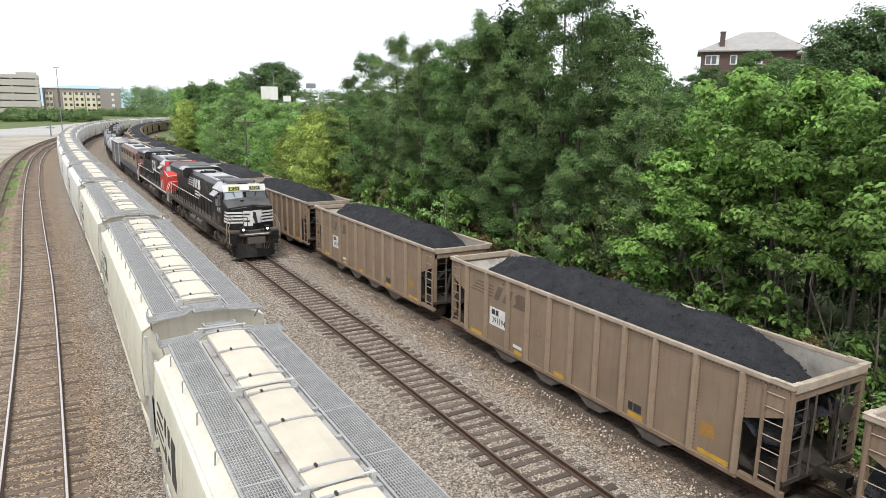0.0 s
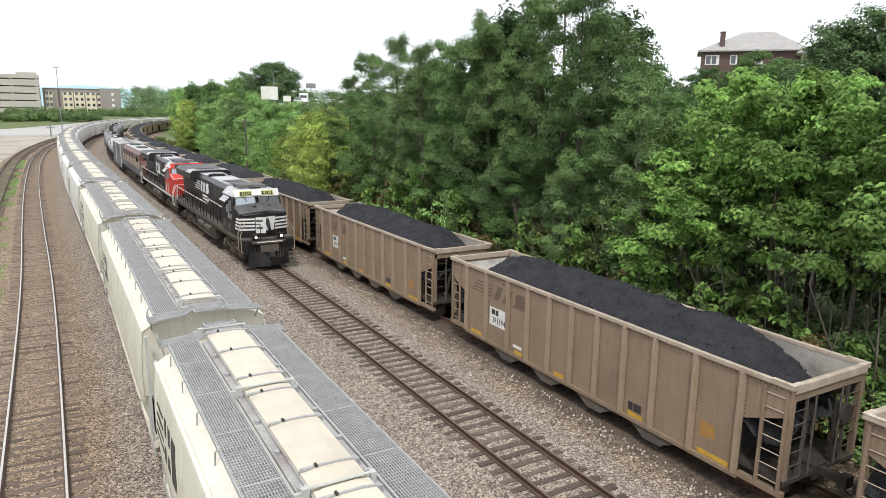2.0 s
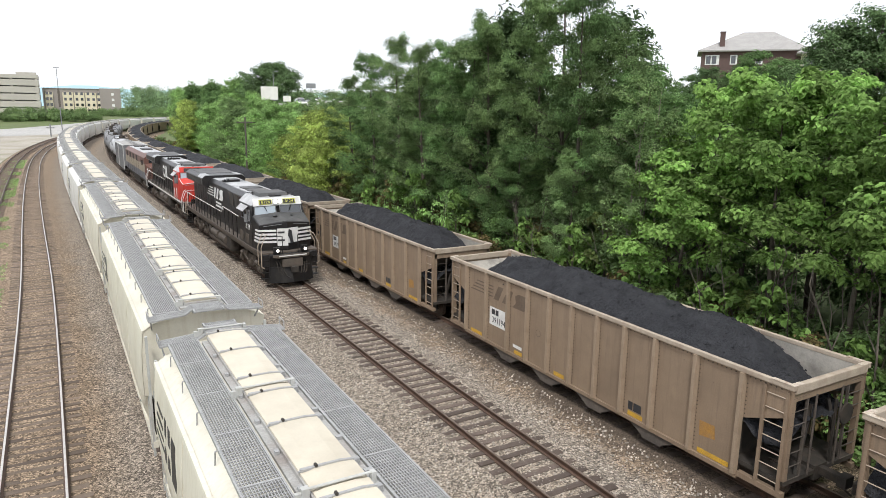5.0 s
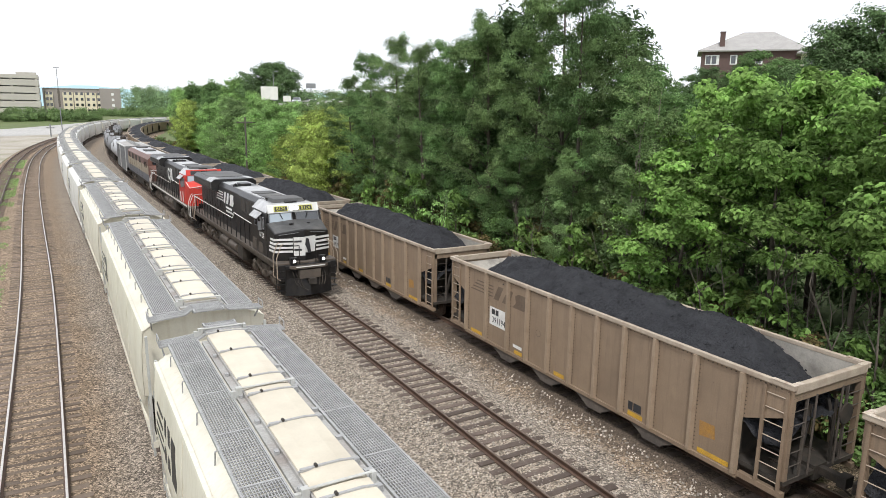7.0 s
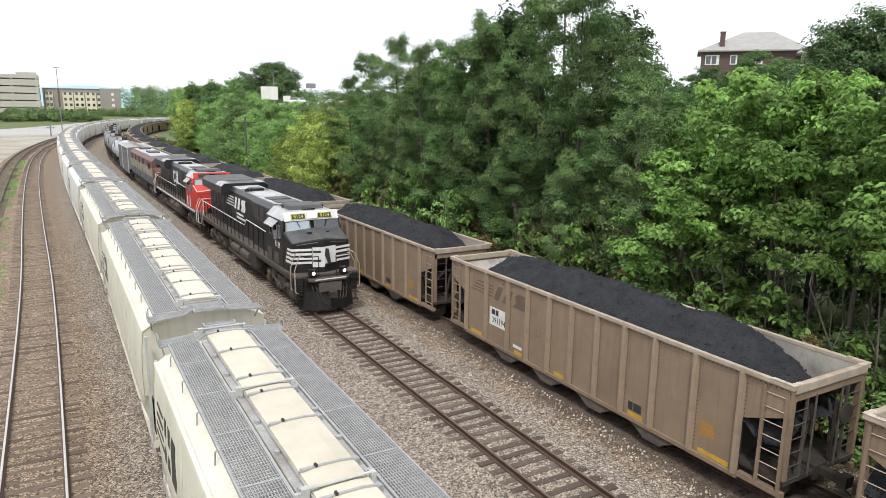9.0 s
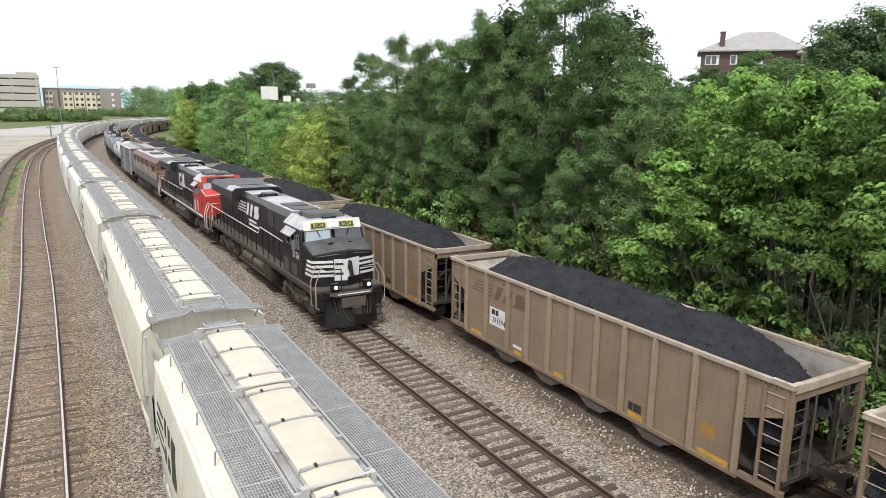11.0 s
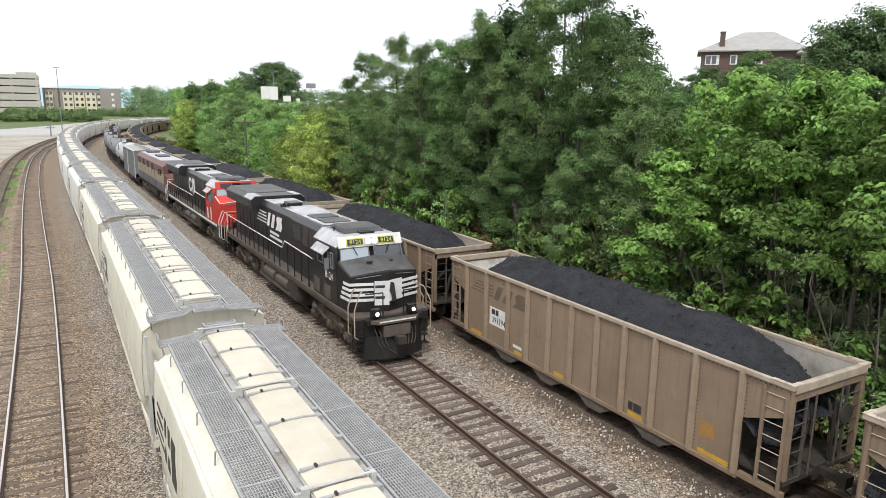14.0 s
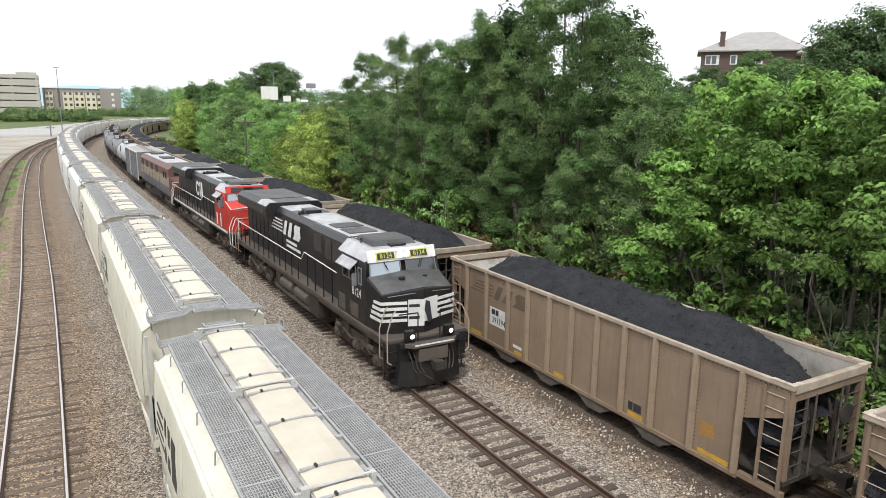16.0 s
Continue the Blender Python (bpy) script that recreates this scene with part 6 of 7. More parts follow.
plant(hilltrees, [(53.0, 32.0, 17.2), (54.5, 29.5, 18.2), (55, 25.0, 19.6), (60, 30, 18.0), (61, 22, 19.6), (60.0, 44.3, 16.2), (62.0, 47.0, 15.0), (64, 43.5, 15.6), (66, 50, 13.4), (58, 38, 13.6), (50, 24, 13.0), (46, 16, 12.0), (60, 54, 13.0), (38, 18, 11.2), (40, 50, 11.6), (50, 74, 11.2), (68, 66, 14.0), (56, 33.6, 16.6), (60, 49.8, 14.9), (61, 52.4, 14.2)], 12)
# brush along the foot of the trees
bushes = [(make_tree("bush", "tangled olive-green bush beside the coal train", 91 + k, 2.6, 1.15, 0.35, (BRUSH, LOCUST_PALE, MIDGREEN, RUSTLEAF)[k], (0.15, 0.09), 20, 5, 15, 0.30, 0.6, 0.5, stems=4, trunk=0.06), 2.6) for k in range(4)]
spots = []
for k in range(70):
    y = 2 + 76 * (k / 70) ** 1.05
    spots.append((19.55 + rs.uniform(0, 1.9), y + rs.uniform(-0.6, 0.6), rs.uniform(1.5, 3.6)))
for k in range(26):
    spots.append((19.6 + rs.uniform(0, 1.6), 80 + 4.2 * k + rs.uniform(-1, 1), rs.uniform(1.5, 3.6)))
for k in range(16):
    spots.append((20.8 + rs.uniform(0, 1.8), 3 + 20 * k / 16 + rs.uniform(-0.6, 0.6), rs.uniform(3.0, 4.4)))
for k in range(34):
    spots.append((21.2 + rs.uniform(0, 2.2), 22 + 40 * k / 34 + rs.uniform(-0.6, 0.6), rs.uniform(3.2, 5.8)))
plant(bushes, spots, 13, (0.9, 1.4))
saplings = [(make_tree("sapling", "leafy young sapling with broad bright leaves", 97, 3.4, 0.8, 0.9, BROAD, (0.22, 0.16), 11, 3, 13, 0.30, 0.5, 0.8, True, stems=2, trunk=0.05), 3.4)]
plant(saplings, [(20.4, 12.2, 3.6), (21.0, 16.8, 4.0), (20.3, 8.6, 3.2), (20.9, 20.3, 4.4), (20.0, 14.6, 3.0), (21.0, 28.0, 4.8), (20.8, 34.5, 5.6), (21.2, 41.0, 6.4), (20.2, 6.6, 2.6), (20.6, 48.0, 5.0), (20.8, 24.0, 5.2), (20.9, 43.5, 6.0), (21.2, 18.6, 4.4), (20.4, 16.0, 3.4), (21.4, 14.2, 4.6), (20.8, 10.6, 3.6), (21.6, 22.2, 4.8), (20.6, 18.0, 3.2), (21.8, 16.2, 4.8)], 14)
# bare stems in the shade under the crowns
STEM = surf("pale grey bare wood", (0.16, 0.135, 0.11), (0.10, 0.085, 0.07), 0.95, scale=4, fine=30, bump=0.3)
stems = Shape()
for k in range(130):
    x, y = 20.6 + rs.uniform(0, 4.5), 3 + rs.uniform(0, 55) * rs.uniform(0.3, 1)
    z = hill(x, y)
    r = rs.uniform(0.018, 0.06)
    p, q = Vector((x, y, z - 0.2)), Vector((rs.uniform(-0.25, 0.25), rs.uniform(-0.3, 0.3), 1))
    for j in range(5):
        nxt = p + q * rs.uniform(0.7, 1.4)
        stems.tube(p, nxt, r, 5, r * 0.82)
        if j > 0:
            fork = nxt + Vector((rs.uniform(-0.9, 0.9), rs.uniform(-0.9, 0.9), rs.uniform(0.4, 1.3)))
            stems.tube(nxt, fork, r * 0.6, 4, r * 0.2)
        p, r = nxt, r * 0.82
        q = Vector((q.x * 0.6 + rs.uniform(-0.45, 0.45), q.y * 0.6 + rs.uniform(-0.45, 0.45), 1))
solid("bare_brushwood", stems, STEM, "thin bare grey stems under the trees", "brush", kind="stuff")


def far_woods(name, label, material, spots, seed, leaf, per):
    """Distant woods as one mass of leafy crowns. spots: (x, y, top, radius)."""
    rng = np.random.default_rng(seed)
    ps, ds = [], []
    for x, y, top, r in spots:
        for _ in range(4):
            c = np.array([x + rng.normal(0, r * 0.45), y + rng.normal(0, r * 0.45), top - r * rng.uniform(0.55, 1.1)])
            d = rng.normal(0, 1, (per, 3))
            d /= np.linalg.norm(d, axis=1)[:, None]
            ps.append(c + d * r * rng.uniform(0.5, 0.85, (per, 1)) * np.array([1, 1, 0.95]))
            ds.append(d)
    ob = new(name, leaf_mesh(name, np.concatenate(ps), np.concatenate(ds), leaf, leaf * 0.6, rng, 0.2, material, False, per))
    return tagged(ob, label, "woods", kind="stuff")


far_spots = []
for k in range(170):
    x = 44 + 250 * rs.random()
    y = 470 + 160 * rs.random()
    far_spots.append((x, y, 18 + 0.04 * (y - 470) + rs.uniform(-3, 3.5), rs.uniform(4, 7)))
for k in range(70):
    y = 200 + 230 * rs.random()
    x = float(smooth_line(CURVE_Y, CURVE_X, np.array([y]))[0]) + 40 + rs.uniform(0, 60)
    far_spots.append((x, y, 9.0 + rs.uniform(-1, 4.0), rs.uniform(3.5, 6)))
far_spots += [(x, y, top - 6.5, r + 1.0) for x, y, top, r in far_spots]
far_woods("far_woods", "distant woods beyond the curve, leaves paled for haze", FARLEAF, far_spots, 6, 1.3, 80)
hedge = []
for k in range(150):
    x = -75 + 150 * k / 150 + rs.uniform(-2, 2)
    hedge.append((x, 385 + rs.uniform(-12, 26), 7.0 + rs.uniform(-1.2, 2.0), rs.uniform(1.8, 3.0)))
for k in range(120):
    x = -60 + 78 * k / 120 + rs.uniform(-1, 1)
    hedge.append((x, 338 + 18 * rs.random(), 6.0 + rs.uniform(-0.8, 0.7), rs.uniform(1.6, 2.2)))
far_woods("hedgerow", "dark green bushes before the buildings", LOCUST_PALE, hedge, 8, 0.75, 66)
# grass tufts by the side tracks
rng = np.random.default_rng(4)
tuft_p = []
for k in range(9000):
    s = rng.uniform(16, 150)
    x, y = LEFT_LINE.at(s)
    w = -abs(rng.normal(0, 0.9)) - 1.55
    if noise.noise(Vector((s * 0.25, w * 0.3, 2))) > -0.02:
        tuft_p.append((x + w, y, -0.30 + 0.12 * rng.random()))
tuft_p = np.array(tuft_p)
grass_out = np.tile(np.array([[0, 0, 0.2]]), (len(tuft_p), 1)) + rng.normal(0, 0.6, (len(tuft_p), 3))
grass = new("grass", leaf_mesh("grass", tuft_p, grass_out, 0.20, 0.05, rng, -0.9, MIDGREEN))
tagged(grass, "tufts of green weeds beside the side track", "grass", kind="stuff")
# ---- distant buildings, hills, poles ----
CONCRETE = surf("pale precast concrete", (0.53, 0.50, 0.44), (0.46, 0.435, 0.385), 0.8, scale=0.1, fine=3, bump=0, speckle=0.06)
# Darker concrete: the shade inside the open decks put into the colour.
SHADE = surf("garage concrete darkened as shade", (0.36, 0.35, 0.33), (0.30, 0.29, 0.28), 0.9, scale=0.3, fine=3, bump=0, speckle=0.06)
BROWNWALL = surf("grey-brown stucco", (0.33, 0.295, 0.27), (0.29, 0.26, 0.24), 0.9, scale=0.1, fine=3, bump=0, speckle=0.06)
CREAMWALL = surf("cream stucco", (0.74, 0.67, 0.50), (0.68, 0.61, 0.45), 0.9, scale=0.1, fine=3, bump=0, speckle=0.06)
ROADGREY = surf("pale gravel road", (0.44, 0.43, 0.41), (0.36, 0.35, 0.335), 0.9, scale=0.05, fine=1.5, bump=0.1)
BRICK = surf("dark red brick", (0.135, 0.085, 0.078), (0.105, 0.072, 0.066), 0.9, scale=0.8, fine=12, bump=0.1)
SHINGLE = surf("grey shingle roof", (0.40, 0.385, 0.37), (0.32, 0.31, 0.30), 0.9, scale=0.8, fine=10, bump=0.1)
PLASTER = surf("pale yellow plaster", (0.62, 0.58, 0.44), (0.55, 0.51, 0.39), 0.9, scale=0.5, fine=8, bump=0, speckle=0.06)
POLE = surf("weathered pole", (0.10, 0.085, 0.07), (0.14, 0.125, 0.11), 0.9, scale=2, fine=20)
STEELPOLE = surf("grey steel pole", (0.30, 0.31, 0.32), (0.24, 0.245, 0.25), 0.5, 0.5)
SIGNBACK = surf("pale sign back", (0.72, 0.72, 0.66), (0.62, 0.62, 0.57), 0.6, scale=0.5, fine=8, bump=0, speckle=0.06)
# Aerial haze is painted as a self-glowing pale blue; the hills emit no real light.
HAZE_GLOW = glow("hazy blue hill", (0.56, 0.80, 0.90), 0.98)
HAZE_GLOW.node_tree.nodes["Principled BSDF"].inputs["Base Color"].default_value = (0, 0, 0, 1)
HAZE_GLOW.node_tree.nodes["Principled BSDF"].inputs["Specular IOR Level"].default_value = 0

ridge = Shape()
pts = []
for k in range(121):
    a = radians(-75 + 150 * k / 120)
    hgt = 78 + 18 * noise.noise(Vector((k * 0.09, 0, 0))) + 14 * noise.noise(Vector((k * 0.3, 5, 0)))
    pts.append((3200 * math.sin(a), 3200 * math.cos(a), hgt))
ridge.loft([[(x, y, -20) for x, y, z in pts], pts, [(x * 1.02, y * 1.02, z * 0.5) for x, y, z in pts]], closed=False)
solid("hill_backdrop", ridge, HAZE_GLOW, "hill backdrop glowing in painted haze blue", "hills", kind="structure")

# the road beyond the side tracks
road = Shape()
rows = []
for k in range(13):
    x = -130 + 13 * k
    y = 278 + 0.9 * (x + 20) + 0.0035 * (x + 20) ** 2
    rows.append([(x, y - 20, hill(x, y - 20) + 0.10), (x, y - 6, hill(x, y - 6) + 0.14), (x, y + 12, hill(x, y + 12) + 0.14), (x, y + 26, hill(x, y + 26) + 0.10)])
road.loft(rows, closed=False)
solid("road", road, ROADGREY, "pale gravel road beyond the side tracks", "road", kind="structure")

yard = Shape()
yard_rows = []
for s in np.arange(70, 300, 6.0):
    x, y = SIDING_LINE.at(s)
    w = 5 * noise.noise(Vector((s * 0.03, 0, 9)))
    yard_rows.append([(x - 30 - w, y, -0.66), (x - 18 + w, y, -0.53), (x - 8, y, -0.52), (x - 2.2 + 0.4 * noise.noise(Vector((s * 0.1, 3, 0))), y, -0.60)])
yard.loft(yard_rows, closed=False)
YARD = surf("pale trodden gravel", (0.42, 0.38, 0.325), (0.32, 0.29, 0.245), 0.95, scale=0.08, fine=5, bump=0.3, dirt=(0.20, 0.20, 0.11), dirt_scale=0.12, dirt_amount=0.8)
solid("gravel_yard", yard, YARD, "pale trodden gravel beside the siding", "gravel", kind="structure")

garage = thing("parking_garage", "pale concrete parking garage with open decks", "building")
GX0, GX1, GY, GZ = -75.0, -6.6, 428.0, 4.6
for k in range(6):
    z = GZ + 3.75 * k
    part("parapet", Shape().box(GX0, GX1, GY, GY + 0.5, z, z + (3.12 if k < 5 else 1.9)).box(GX1 - 0.5, GX1, GY + 0.5, GY + 28, z, z + (3.12 if k < 5 else 1.9)), CONCRETE, garage)
    part("deck", Shape().box(GX0, GX1 - 0.6, GY + 0.6, GY + 28, z - 0.2, z + 0.2), SHADE, garage)
for x in (GX0, -60, -45, -32, -19.5, GX1 - 1.6):
    part("column", Shape().box(x, x + 1.2, GY + 0.1, GY + 0.6, GZ - 6, GZ + 20.4), CONCRETE, garage)
# Backing sheet added in the shade colour so the slots read dark.
part("core_wall", Shape().box(GX0, GX1 - 1, GY + 10, GY + 10.5, GZ - 6, GZ + 20), SHADE, garage)
part("stair_tower", Shape().box(-17, -7.5, GY + 12, GY + 20, GZ + 19, GZ + 22.3), CONCRETE, garage)

motel = thing("hotel_building", "grey-brown hotel with cream window bays", "building")
MX, MY, MZ, PX = -5.4, 440.0, 4.0, 0.282
part("wall", Shape().box(MX, MX + 137 * PX, MY, MY + 18, MZ, 18.6).box(MX + 100 * PX, MX + 138 * PX, MY - 1.0, MY, MZ, 19.2), BROWNWALL, motel, bevel=0.05)
part("roof", Shape().box(MX - 0.2, MX + 139 * PX, MY - 0.3, MY + 18, 18.6, 18.9), BROWNWALL, motel)
for a, b in ((4, 17), (34, 52), (54, 72), (74, 93), (95, 100)):
    bay = part("window_bay", Shape().box(MX + a * PX, MX + b * PX, MY - 0.7, MY, MZ + 1.0, 16.6), CREAMWALL, motel, "cream stucco bay")
    cols = 2 if b - a > 8 else 1
    for c in range(cols):
        for r in range(4):
            xc = MX + (a + (b - a) * (c + 0.5) / cols) * PX
            part("window", Shape().box(xc - 0.65, xc + 0.65, MY - 0.76, MY - 0.7, MZ + 2.0 + 3.1 * r, MZ + 3.5 + 3.1 * r), GLASS, bay)
for r in range(4):
    part("window", Shape().box(MX + 121 * PX, MX + 126 * PX, MY - 1.06, MY - 1.0, MZ + 2.0 + 3.1 * r, MZ + 3.4 + 3.1 * r), WHITE, motel)


def house(name, label, wall, m, w, d, h, roof_h, chimney):
    th = thing(name, label, "house", m=m)
    part("wall", Shape().box(0, w, 0, d, -6, h), wall, th)
    part("roof", Shape().add([(-0.7, -0.7, h), (w + 0.7, -0.7, h), (w + 0.7, d + 0.7, h), (-0.7, d + 0.7, h), (w * 0.42, d * 0.5, h + roof_h), (w * 0.72, d * 0.5, h + roof_h), (-0.7, -0.7, h - 0.22), (w + 0.7, -0.7, h - 0.22), (w + 0.7, d + 0.7, h - 0.22), (-0.7, d + 0.7, h - 0.22)],
                             [(0, 1, 5, 4), (1, 2, 5), (2, 3, 4, 5), (3, 0, 4), (6, 7, 1, 0), (7, 8, 2, 1), (8, 9, 3, 2), (9, 6, 0, 3), (9, 8, 7, 6)]), SHINGLE, th, "grey hipped shingle roof")
    for k in range(3):
        x = w * (0.035 + 0.25 * k)
        wd = part("window", Shape().box(x, x + 2.2 if k == 0 else x + 1.1, -0.05, 0.03, h - 2.3, h - 0.75), WHITE, th, "white-framed window")
        part("pane", Shape().box(x + 0.15, x + 0.85, -0.08, -0.05, h - 2.15, h - 0.9), GLASS, wd)
        if k == 0:
            part("pane", Shape().box(x + 1.05, x + 1.75, -0.08, -0.05, h - 2.15, h - 0.9), GLASS, wd)
    if chimney:
        part("chimney", Shape().box(w * 0.17, w * 0.17 + 0.8, 0.4, 1.3, h - 0.2, h + 3.0).box(w * 0.17 - 0.06, w * 0.17 + 0.86, 0.34, 1.36, h + 2.85, h + 3.06), BRICK, th, "dark brick chimney", bevel=0.03)
    return th


house("brick_house", "dark red brick house with a grey hipped roof", BRICK, pose(95.6, 80.8, 13.7, 0, 0, -49), 15.5, 10.0, 6.2, 3.3, True)
house("plaster_house", "pale plastered house with a grey hipped roof", PLASTER, pose(101.0, 66.5, 13.2, 0, 0, -56), 10.0, 8.0, 5.8, 2.6, False)

# signs and lamp of the highway on the bank
def sign(x, y, z, w, h, label, posts=2, face=None):
    th = thing("highway_sign", label, "sign", "signs by the highway", m=pose(x, y, 0, 0, 0, -15))
    part("panel", Shape().box(-w / 2, w / 2, -0.04, 0.04, z, z + h), face or SIGNBACK, th, bevel=0.02)
    for k in range(posts):
        px = (-0.3 + 0.6 * k) * w if posts > 1 else 0
        part("post", Shape().box(px - 0.1, px + 0.1, 0.05, 0.2, hill(x, y) - 0.5, z + h), STEELPOLE, th)
    return th


sign(39.6, 144.6, 11.3, 3.5, 2.7, "large pale back of a highway sign")
sign(44.2, 147.5, 11.0, 1.6, 1.2, "small pale back of a highway sign")
sign(47.0, 148.5, 10.6, 0.8, 1.1, "narrow pale back of a highway sign", 1)
sign(69, 205, 15.6, 3.0, 1.5, "small dark back of a highway sign far off", 1, STEELPOLE)
lamp = thing("street_lamp", "grey steel highway lamp with a short arm", "street lamp", m=pose(41.2, 147.0, 0))
part("pole", Shape().tube((0, 0, hill(41.2, 147) - 0.5), (0, 0, 17.2), 0.11, 8, 0.07), STEELPOLE, lamp)
part("head", Shape().bar((0, 0, 17.1), (0.7, 0, 17.3), 0.10).box(0.4, 1.1, -0.15, 0.15, 17.2, 17.4), STEELPOLE, lamp)

pole = thing("utility_pole", "dark wooden utility pole with a crossarm beside the trees", "utility pole", m=pose(20.0, 84.6, hill(20.0, 84.6)))
part("pole", Shape().tube((0, 0, -0.8), (0.05, 0, 9.0), 0.13, 8, 0.09), POLE, pole)
part("crossarm", Shape().box(-1.0, 1.0, -0.06, 0.06, 8.3, 8.45), POLE, pole)
part("guy_wire", Shape().tube((0, 0, 5.2), (2.2, -13.0, 1.2), 0.025, 5), STEELPOLE, pole, "pale guy wire")

mast = thing("signal_mast", "tall thin lattice mast with a crossbar", "mast", m=pose(1.4, 262, 0))
part("shaft", Shape().tube((0, 0, -0.8), (0, 0, 22.0), 0.16, 8, 0.09), STEELPOLE, mast)
part("crossbar", Shape().box(-0.8, 0.8, -0.08, 0.08, 21.6, 21.8), STEELPOLE, mast)
part("lattice_panel", Shape().box(-0.32, 0.32, -0.2, 0.2, 9, 15), POLE, mast)
for x, y, h in ((70, 470, 18), (92, 480, 19), (103, 470, 20), (-2, 258, 8)):
    p = thing("utility_pole", "thin pale utility pole far off", "utility pole", m=pose(x, y, hill(x, y)))
    part("pole", Shape().tube((0, 0, -0.5), (0, 0, h - 4), 0.2, 6), STEELPOLE, p)
    part("crossarm", Shape().box(-1.2, 1.2, -0.1, 0.1, h - 5.2, h - 4.9), STEELPOLE, p)

# the highway on the bank and its traffic
HIGHWAY = [(43.0, 62.0, 5.6), (41.0, 88.0, 6.8), (38.6, 112.0, 9.2), (39.8, 129.1, 10.2), (45.0, 143.2, 10.4), (62.9, 189.8, 11.0), (84.3, 240.7, 12.0), (112.5, 310.0, 13.1), (146.4, 393.7, 14.1), (178.0, 476.0, 15.0)]
hw = Shape()
hw.loft([[(x - 5, y + 2, z), (x + 5, y - 2, z), (x + 9, y - 4, z - 5), (x - 9, y + 4, z - 5)] for x, y, z in HIGHWAY])
solid("highway", hw, ROADGREY, "pale highway on a bank behind the trees", "road", kind="structure")
HW = np.array(HIGHWAY)
HW_S = np.concatenate([[0], np.cumsum(np.hypot(np.diff(HW[:, 0]), np.diff(HW[:, 1])))])


def on_highway(s, shift=0.0):
    x, y, z = (float(np.interp(s, HW_S, HW[:, k])) for k in range(3))
    x2, y2, _ = (float(np.interp(s + 2, HW_S, HW[:, k])) for k in range(3))
    return pose(x + shift, y, z, 0, 0, math.degrees(math.atan2(-(x2 - x), y2 - y)))


def road_vehicle(kind, paint, label):
    """A small car or a box van; its front faces -y."""
    v = thing(kind, label, "vehicle", "traffic on the highway")
    if kind == "van":
        part("cab", Shape().prism([(-3.2, 0.4), (-3.2, 1.1), (-2.7, 1.3), (-2.2, 2.1), (-1.4, 2.2), (-1.4, 0.4)], "x", -0.95, 0.95), paint, v, bevel=0.1)
        part("windscreen", Shape().prism([(-2.72, 1.34), (-2.24, 2.06), (-2.20, 2.04), (-2.68, 1.32)], "x", -0.85, 0.85), GLASS, v)
        part("box_body", Shape().box(-1.0, 1.0, -1.38, 3.2, 0.5, 2.6), paint, v, bevel=0.05)
        wheels, r = ((-2.3, 1), (2.0, 1)), 0.36
    else:
        part("body", Shape().prism([(-2.2, 0.35), (-2.25, 0.75), (-1.2, 0.95), (1.9, 0.98), (2.15, 0.8), (2.15, 0.35)], "x", -0.88, 0.88), paint, v, bevel=0.08)
        part("cabin", Shape().loft([[(-0.8, -1.2, 0.95), (0.8, -1.2, 0.95), (0.8, 1.8, 0.97), (-0.8, 1.8, 0.97)], [(-0.62, -0.4, 1.45), (0.62, -0.4, 1.45), (0.62, 1.2, 1.45), (-0.62, 1.2, 1.45)]]), GLASS, v)
        part("roof", Shape().box(-0.62, 0.62, -0.4, 1.2, 1.45, 1.48), paint, v)
        wheels, r = ((-1.4, 1), (1.4, 1)), 0.33
    for y, _ in wheels:
        for sx in (-1, 1):
            part("wheel", Shape().tube((sx * 0.72, y, r), (sx * 0.92, y, r), r, 12), UNDER, v)
    return v


SILVER = surf("silver car paint", (0.5, 0.51, 0.52), (0.45, 0.46, 0.47), 0.3, 0.3, fine=40, bump=0)
TRAFFIC = []
white_car = road_vehicle("car", WHITE, "white car on the highway")
silver_car = road_vehicle("car", SILVER, "silver car on the highway")
truck = road_vehicle("van", WHITE, "white box van on the highway")
for k, (v, when) in enumerate(((white_car, -0.6), (silver_car, 0.9), (truck, 1.8), (white_car, 2.9), (white_car, 4.3), (silver_car, 5.7), (white_car, 7.3), (white_car, 8.4), (white_car, 15.9))):
    TRAFFIC.append((v if (v, when) in ((white_car, -0.6), (silver_car, 0.9), (truck, 1.8)) else copy_thing(v, Matrix()), when))
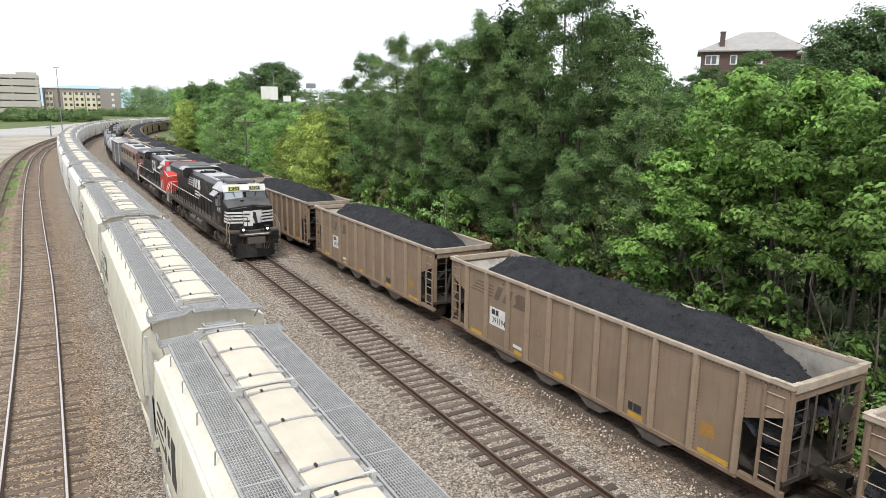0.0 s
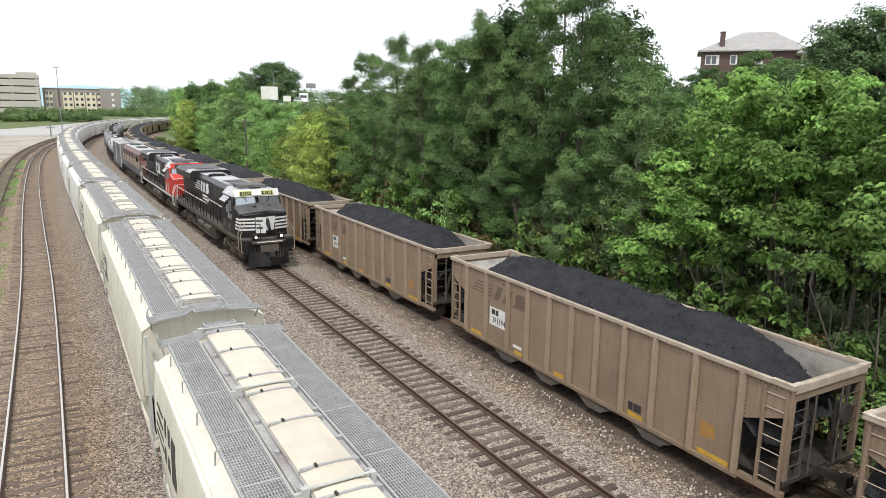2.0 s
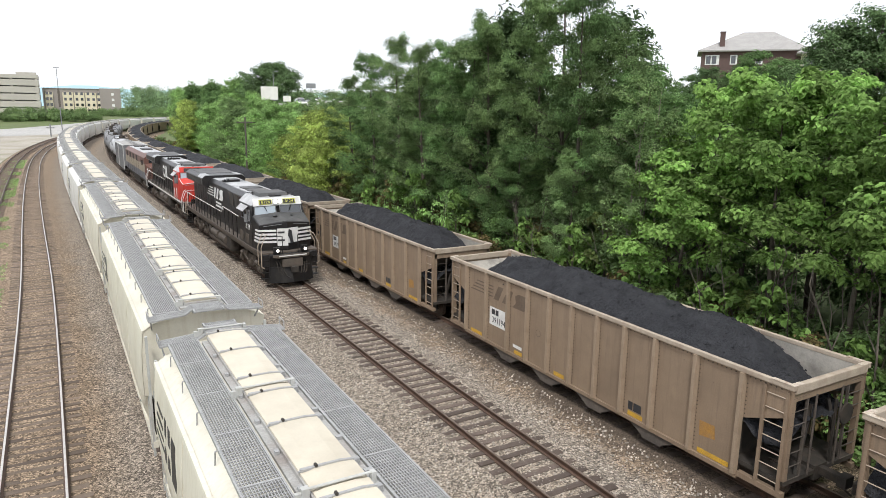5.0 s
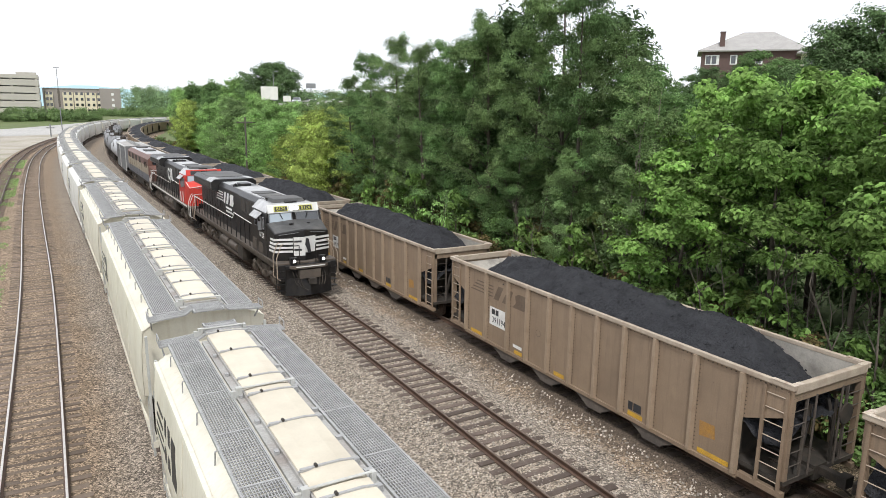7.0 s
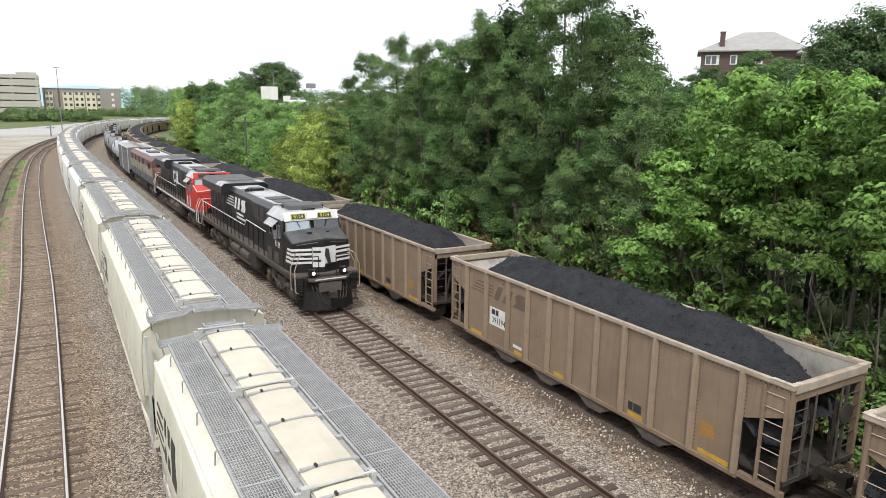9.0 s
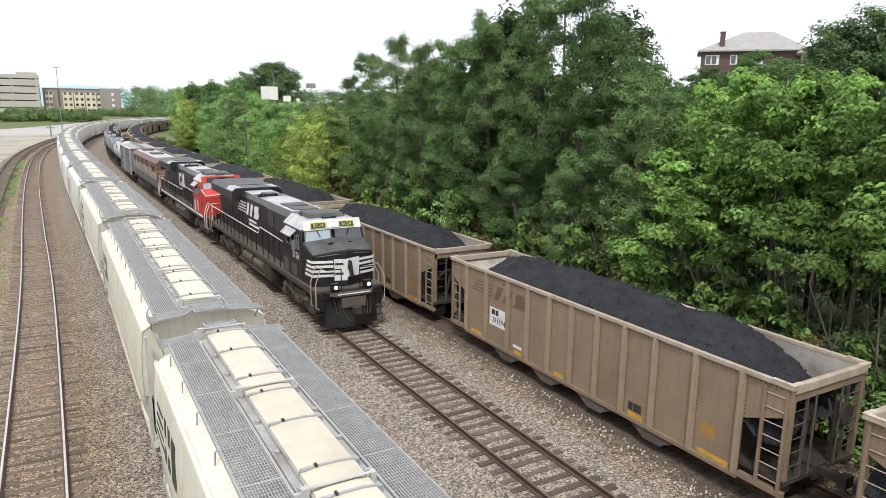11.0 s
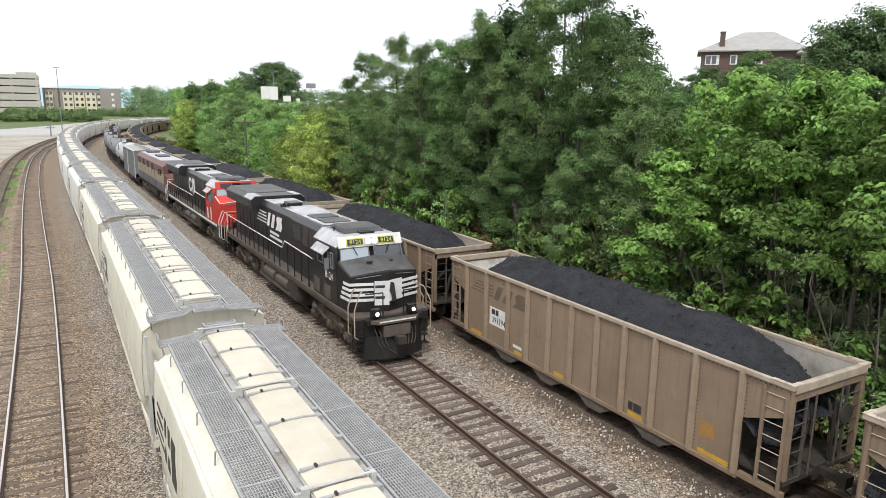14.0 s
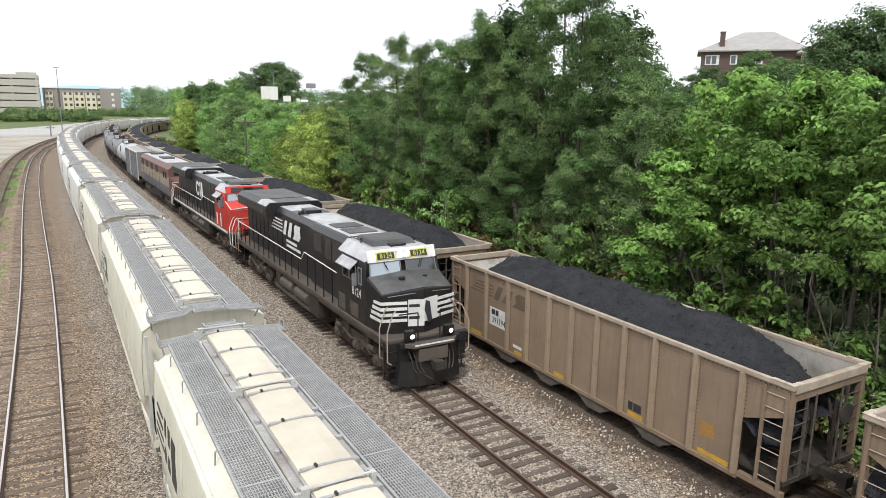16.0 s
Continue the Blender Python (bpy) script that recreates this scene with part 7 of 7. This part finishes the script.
# ---- standing trains ----
def set_out(build, line, pitch, first, count, half, near_count, **kw):
    near_one = build(True)
    near_one.matrix_basis = line.seat(first, half)
    for k in range(1, near_count):
        copy_thing(near_one, line.seat(first + pitch * k, half))
    far_one = build(False)
    far_one.matrix_basis = line.seat(first + pitch * near_count, half)
    for k in range(near_count + 1, count):
        copy_thing(far_one, line.seat(first + pitch * k, half))


set_out(coal_car, COAL_LINE, 17.53, 16.74 - 17.53, 24, 6.3, 4)
set_out(lambda near: covered_hopper(near, None if near else PALE_BODY), HOPPER_LINE, 17.95, 7.75, 22, 6.55, 3)

# ---- the moving train: one even speed towards the camera ----
SPEED, FRONT, LOCO_SIZE = 1.471, 54.35, 1.06
train = []
lead = wide_cab_loco("black diesel locomotive with white nose stripes and lit lamps", BLACK, BLACK, WHITE, True, "8124", True, stripes_and_mark)
lead.scale = (LOCO_SIZE,) * 3
train.append((lead, FRONT, 6.75 * LOCO_SIZE))
second = wide_cab_loco("diesel locomotive with orange-red cab and black hood", BLACK, RED, WHITE, False, "", False, red_nose_marks)
second.scale = (LOCO_SIZE,) * 3
train.append((second, FRONT + 22.7, 6.75 * LOCO_SIZE))
third = cowl_loco()
train.append((third, FRONT + 44.8, 6.75))
grey_car = box_hopper()
train.append((grey_car, FRONT + 63.9, 4.9))
first_tank = tank_car(TANK_GREY, "light grey tank car with black dome fittings")
train.append((first_tank, FRONT + 78.8, 5.9))
second_tank = tank_car(GREYSTEEL, "dark grey tank car with dome platform")
train.append((second_tank, FRONT + 94.4, 5.9))
for k in range(5):
    train.append((copy_thing(second_tank, Matrix()), FRONT + 110.0 + 15.6 * k, 5.9))


def motions():
    times = [0.5 * k for k in range(33)]
    for ob, at, half in train:
        walk(ob, [(t, MIDDLE_LINE.seat(at - SPEED * t, half, True)) for t in times])
    for axle, y, r in AXLES:
        walk(axle, [(t, pose(0, y, r, -math.degrees(SPEED * t / (r * LOCO_SIZE)))) for t in times])
    STOPS = (43.0, 38.0, 3.0, 33.0, 28.0, 23.5, 19.0, 14.5, 43.0)
    for k, (v, when) in enumerate(TRAFFIC):
        walk(v, [(t, on_highway(min(max(116.0 + 26.0 * (when - t), STOPS[k]), 440.0 - 6.0 * (8 - k)))) for t in times])


motions()
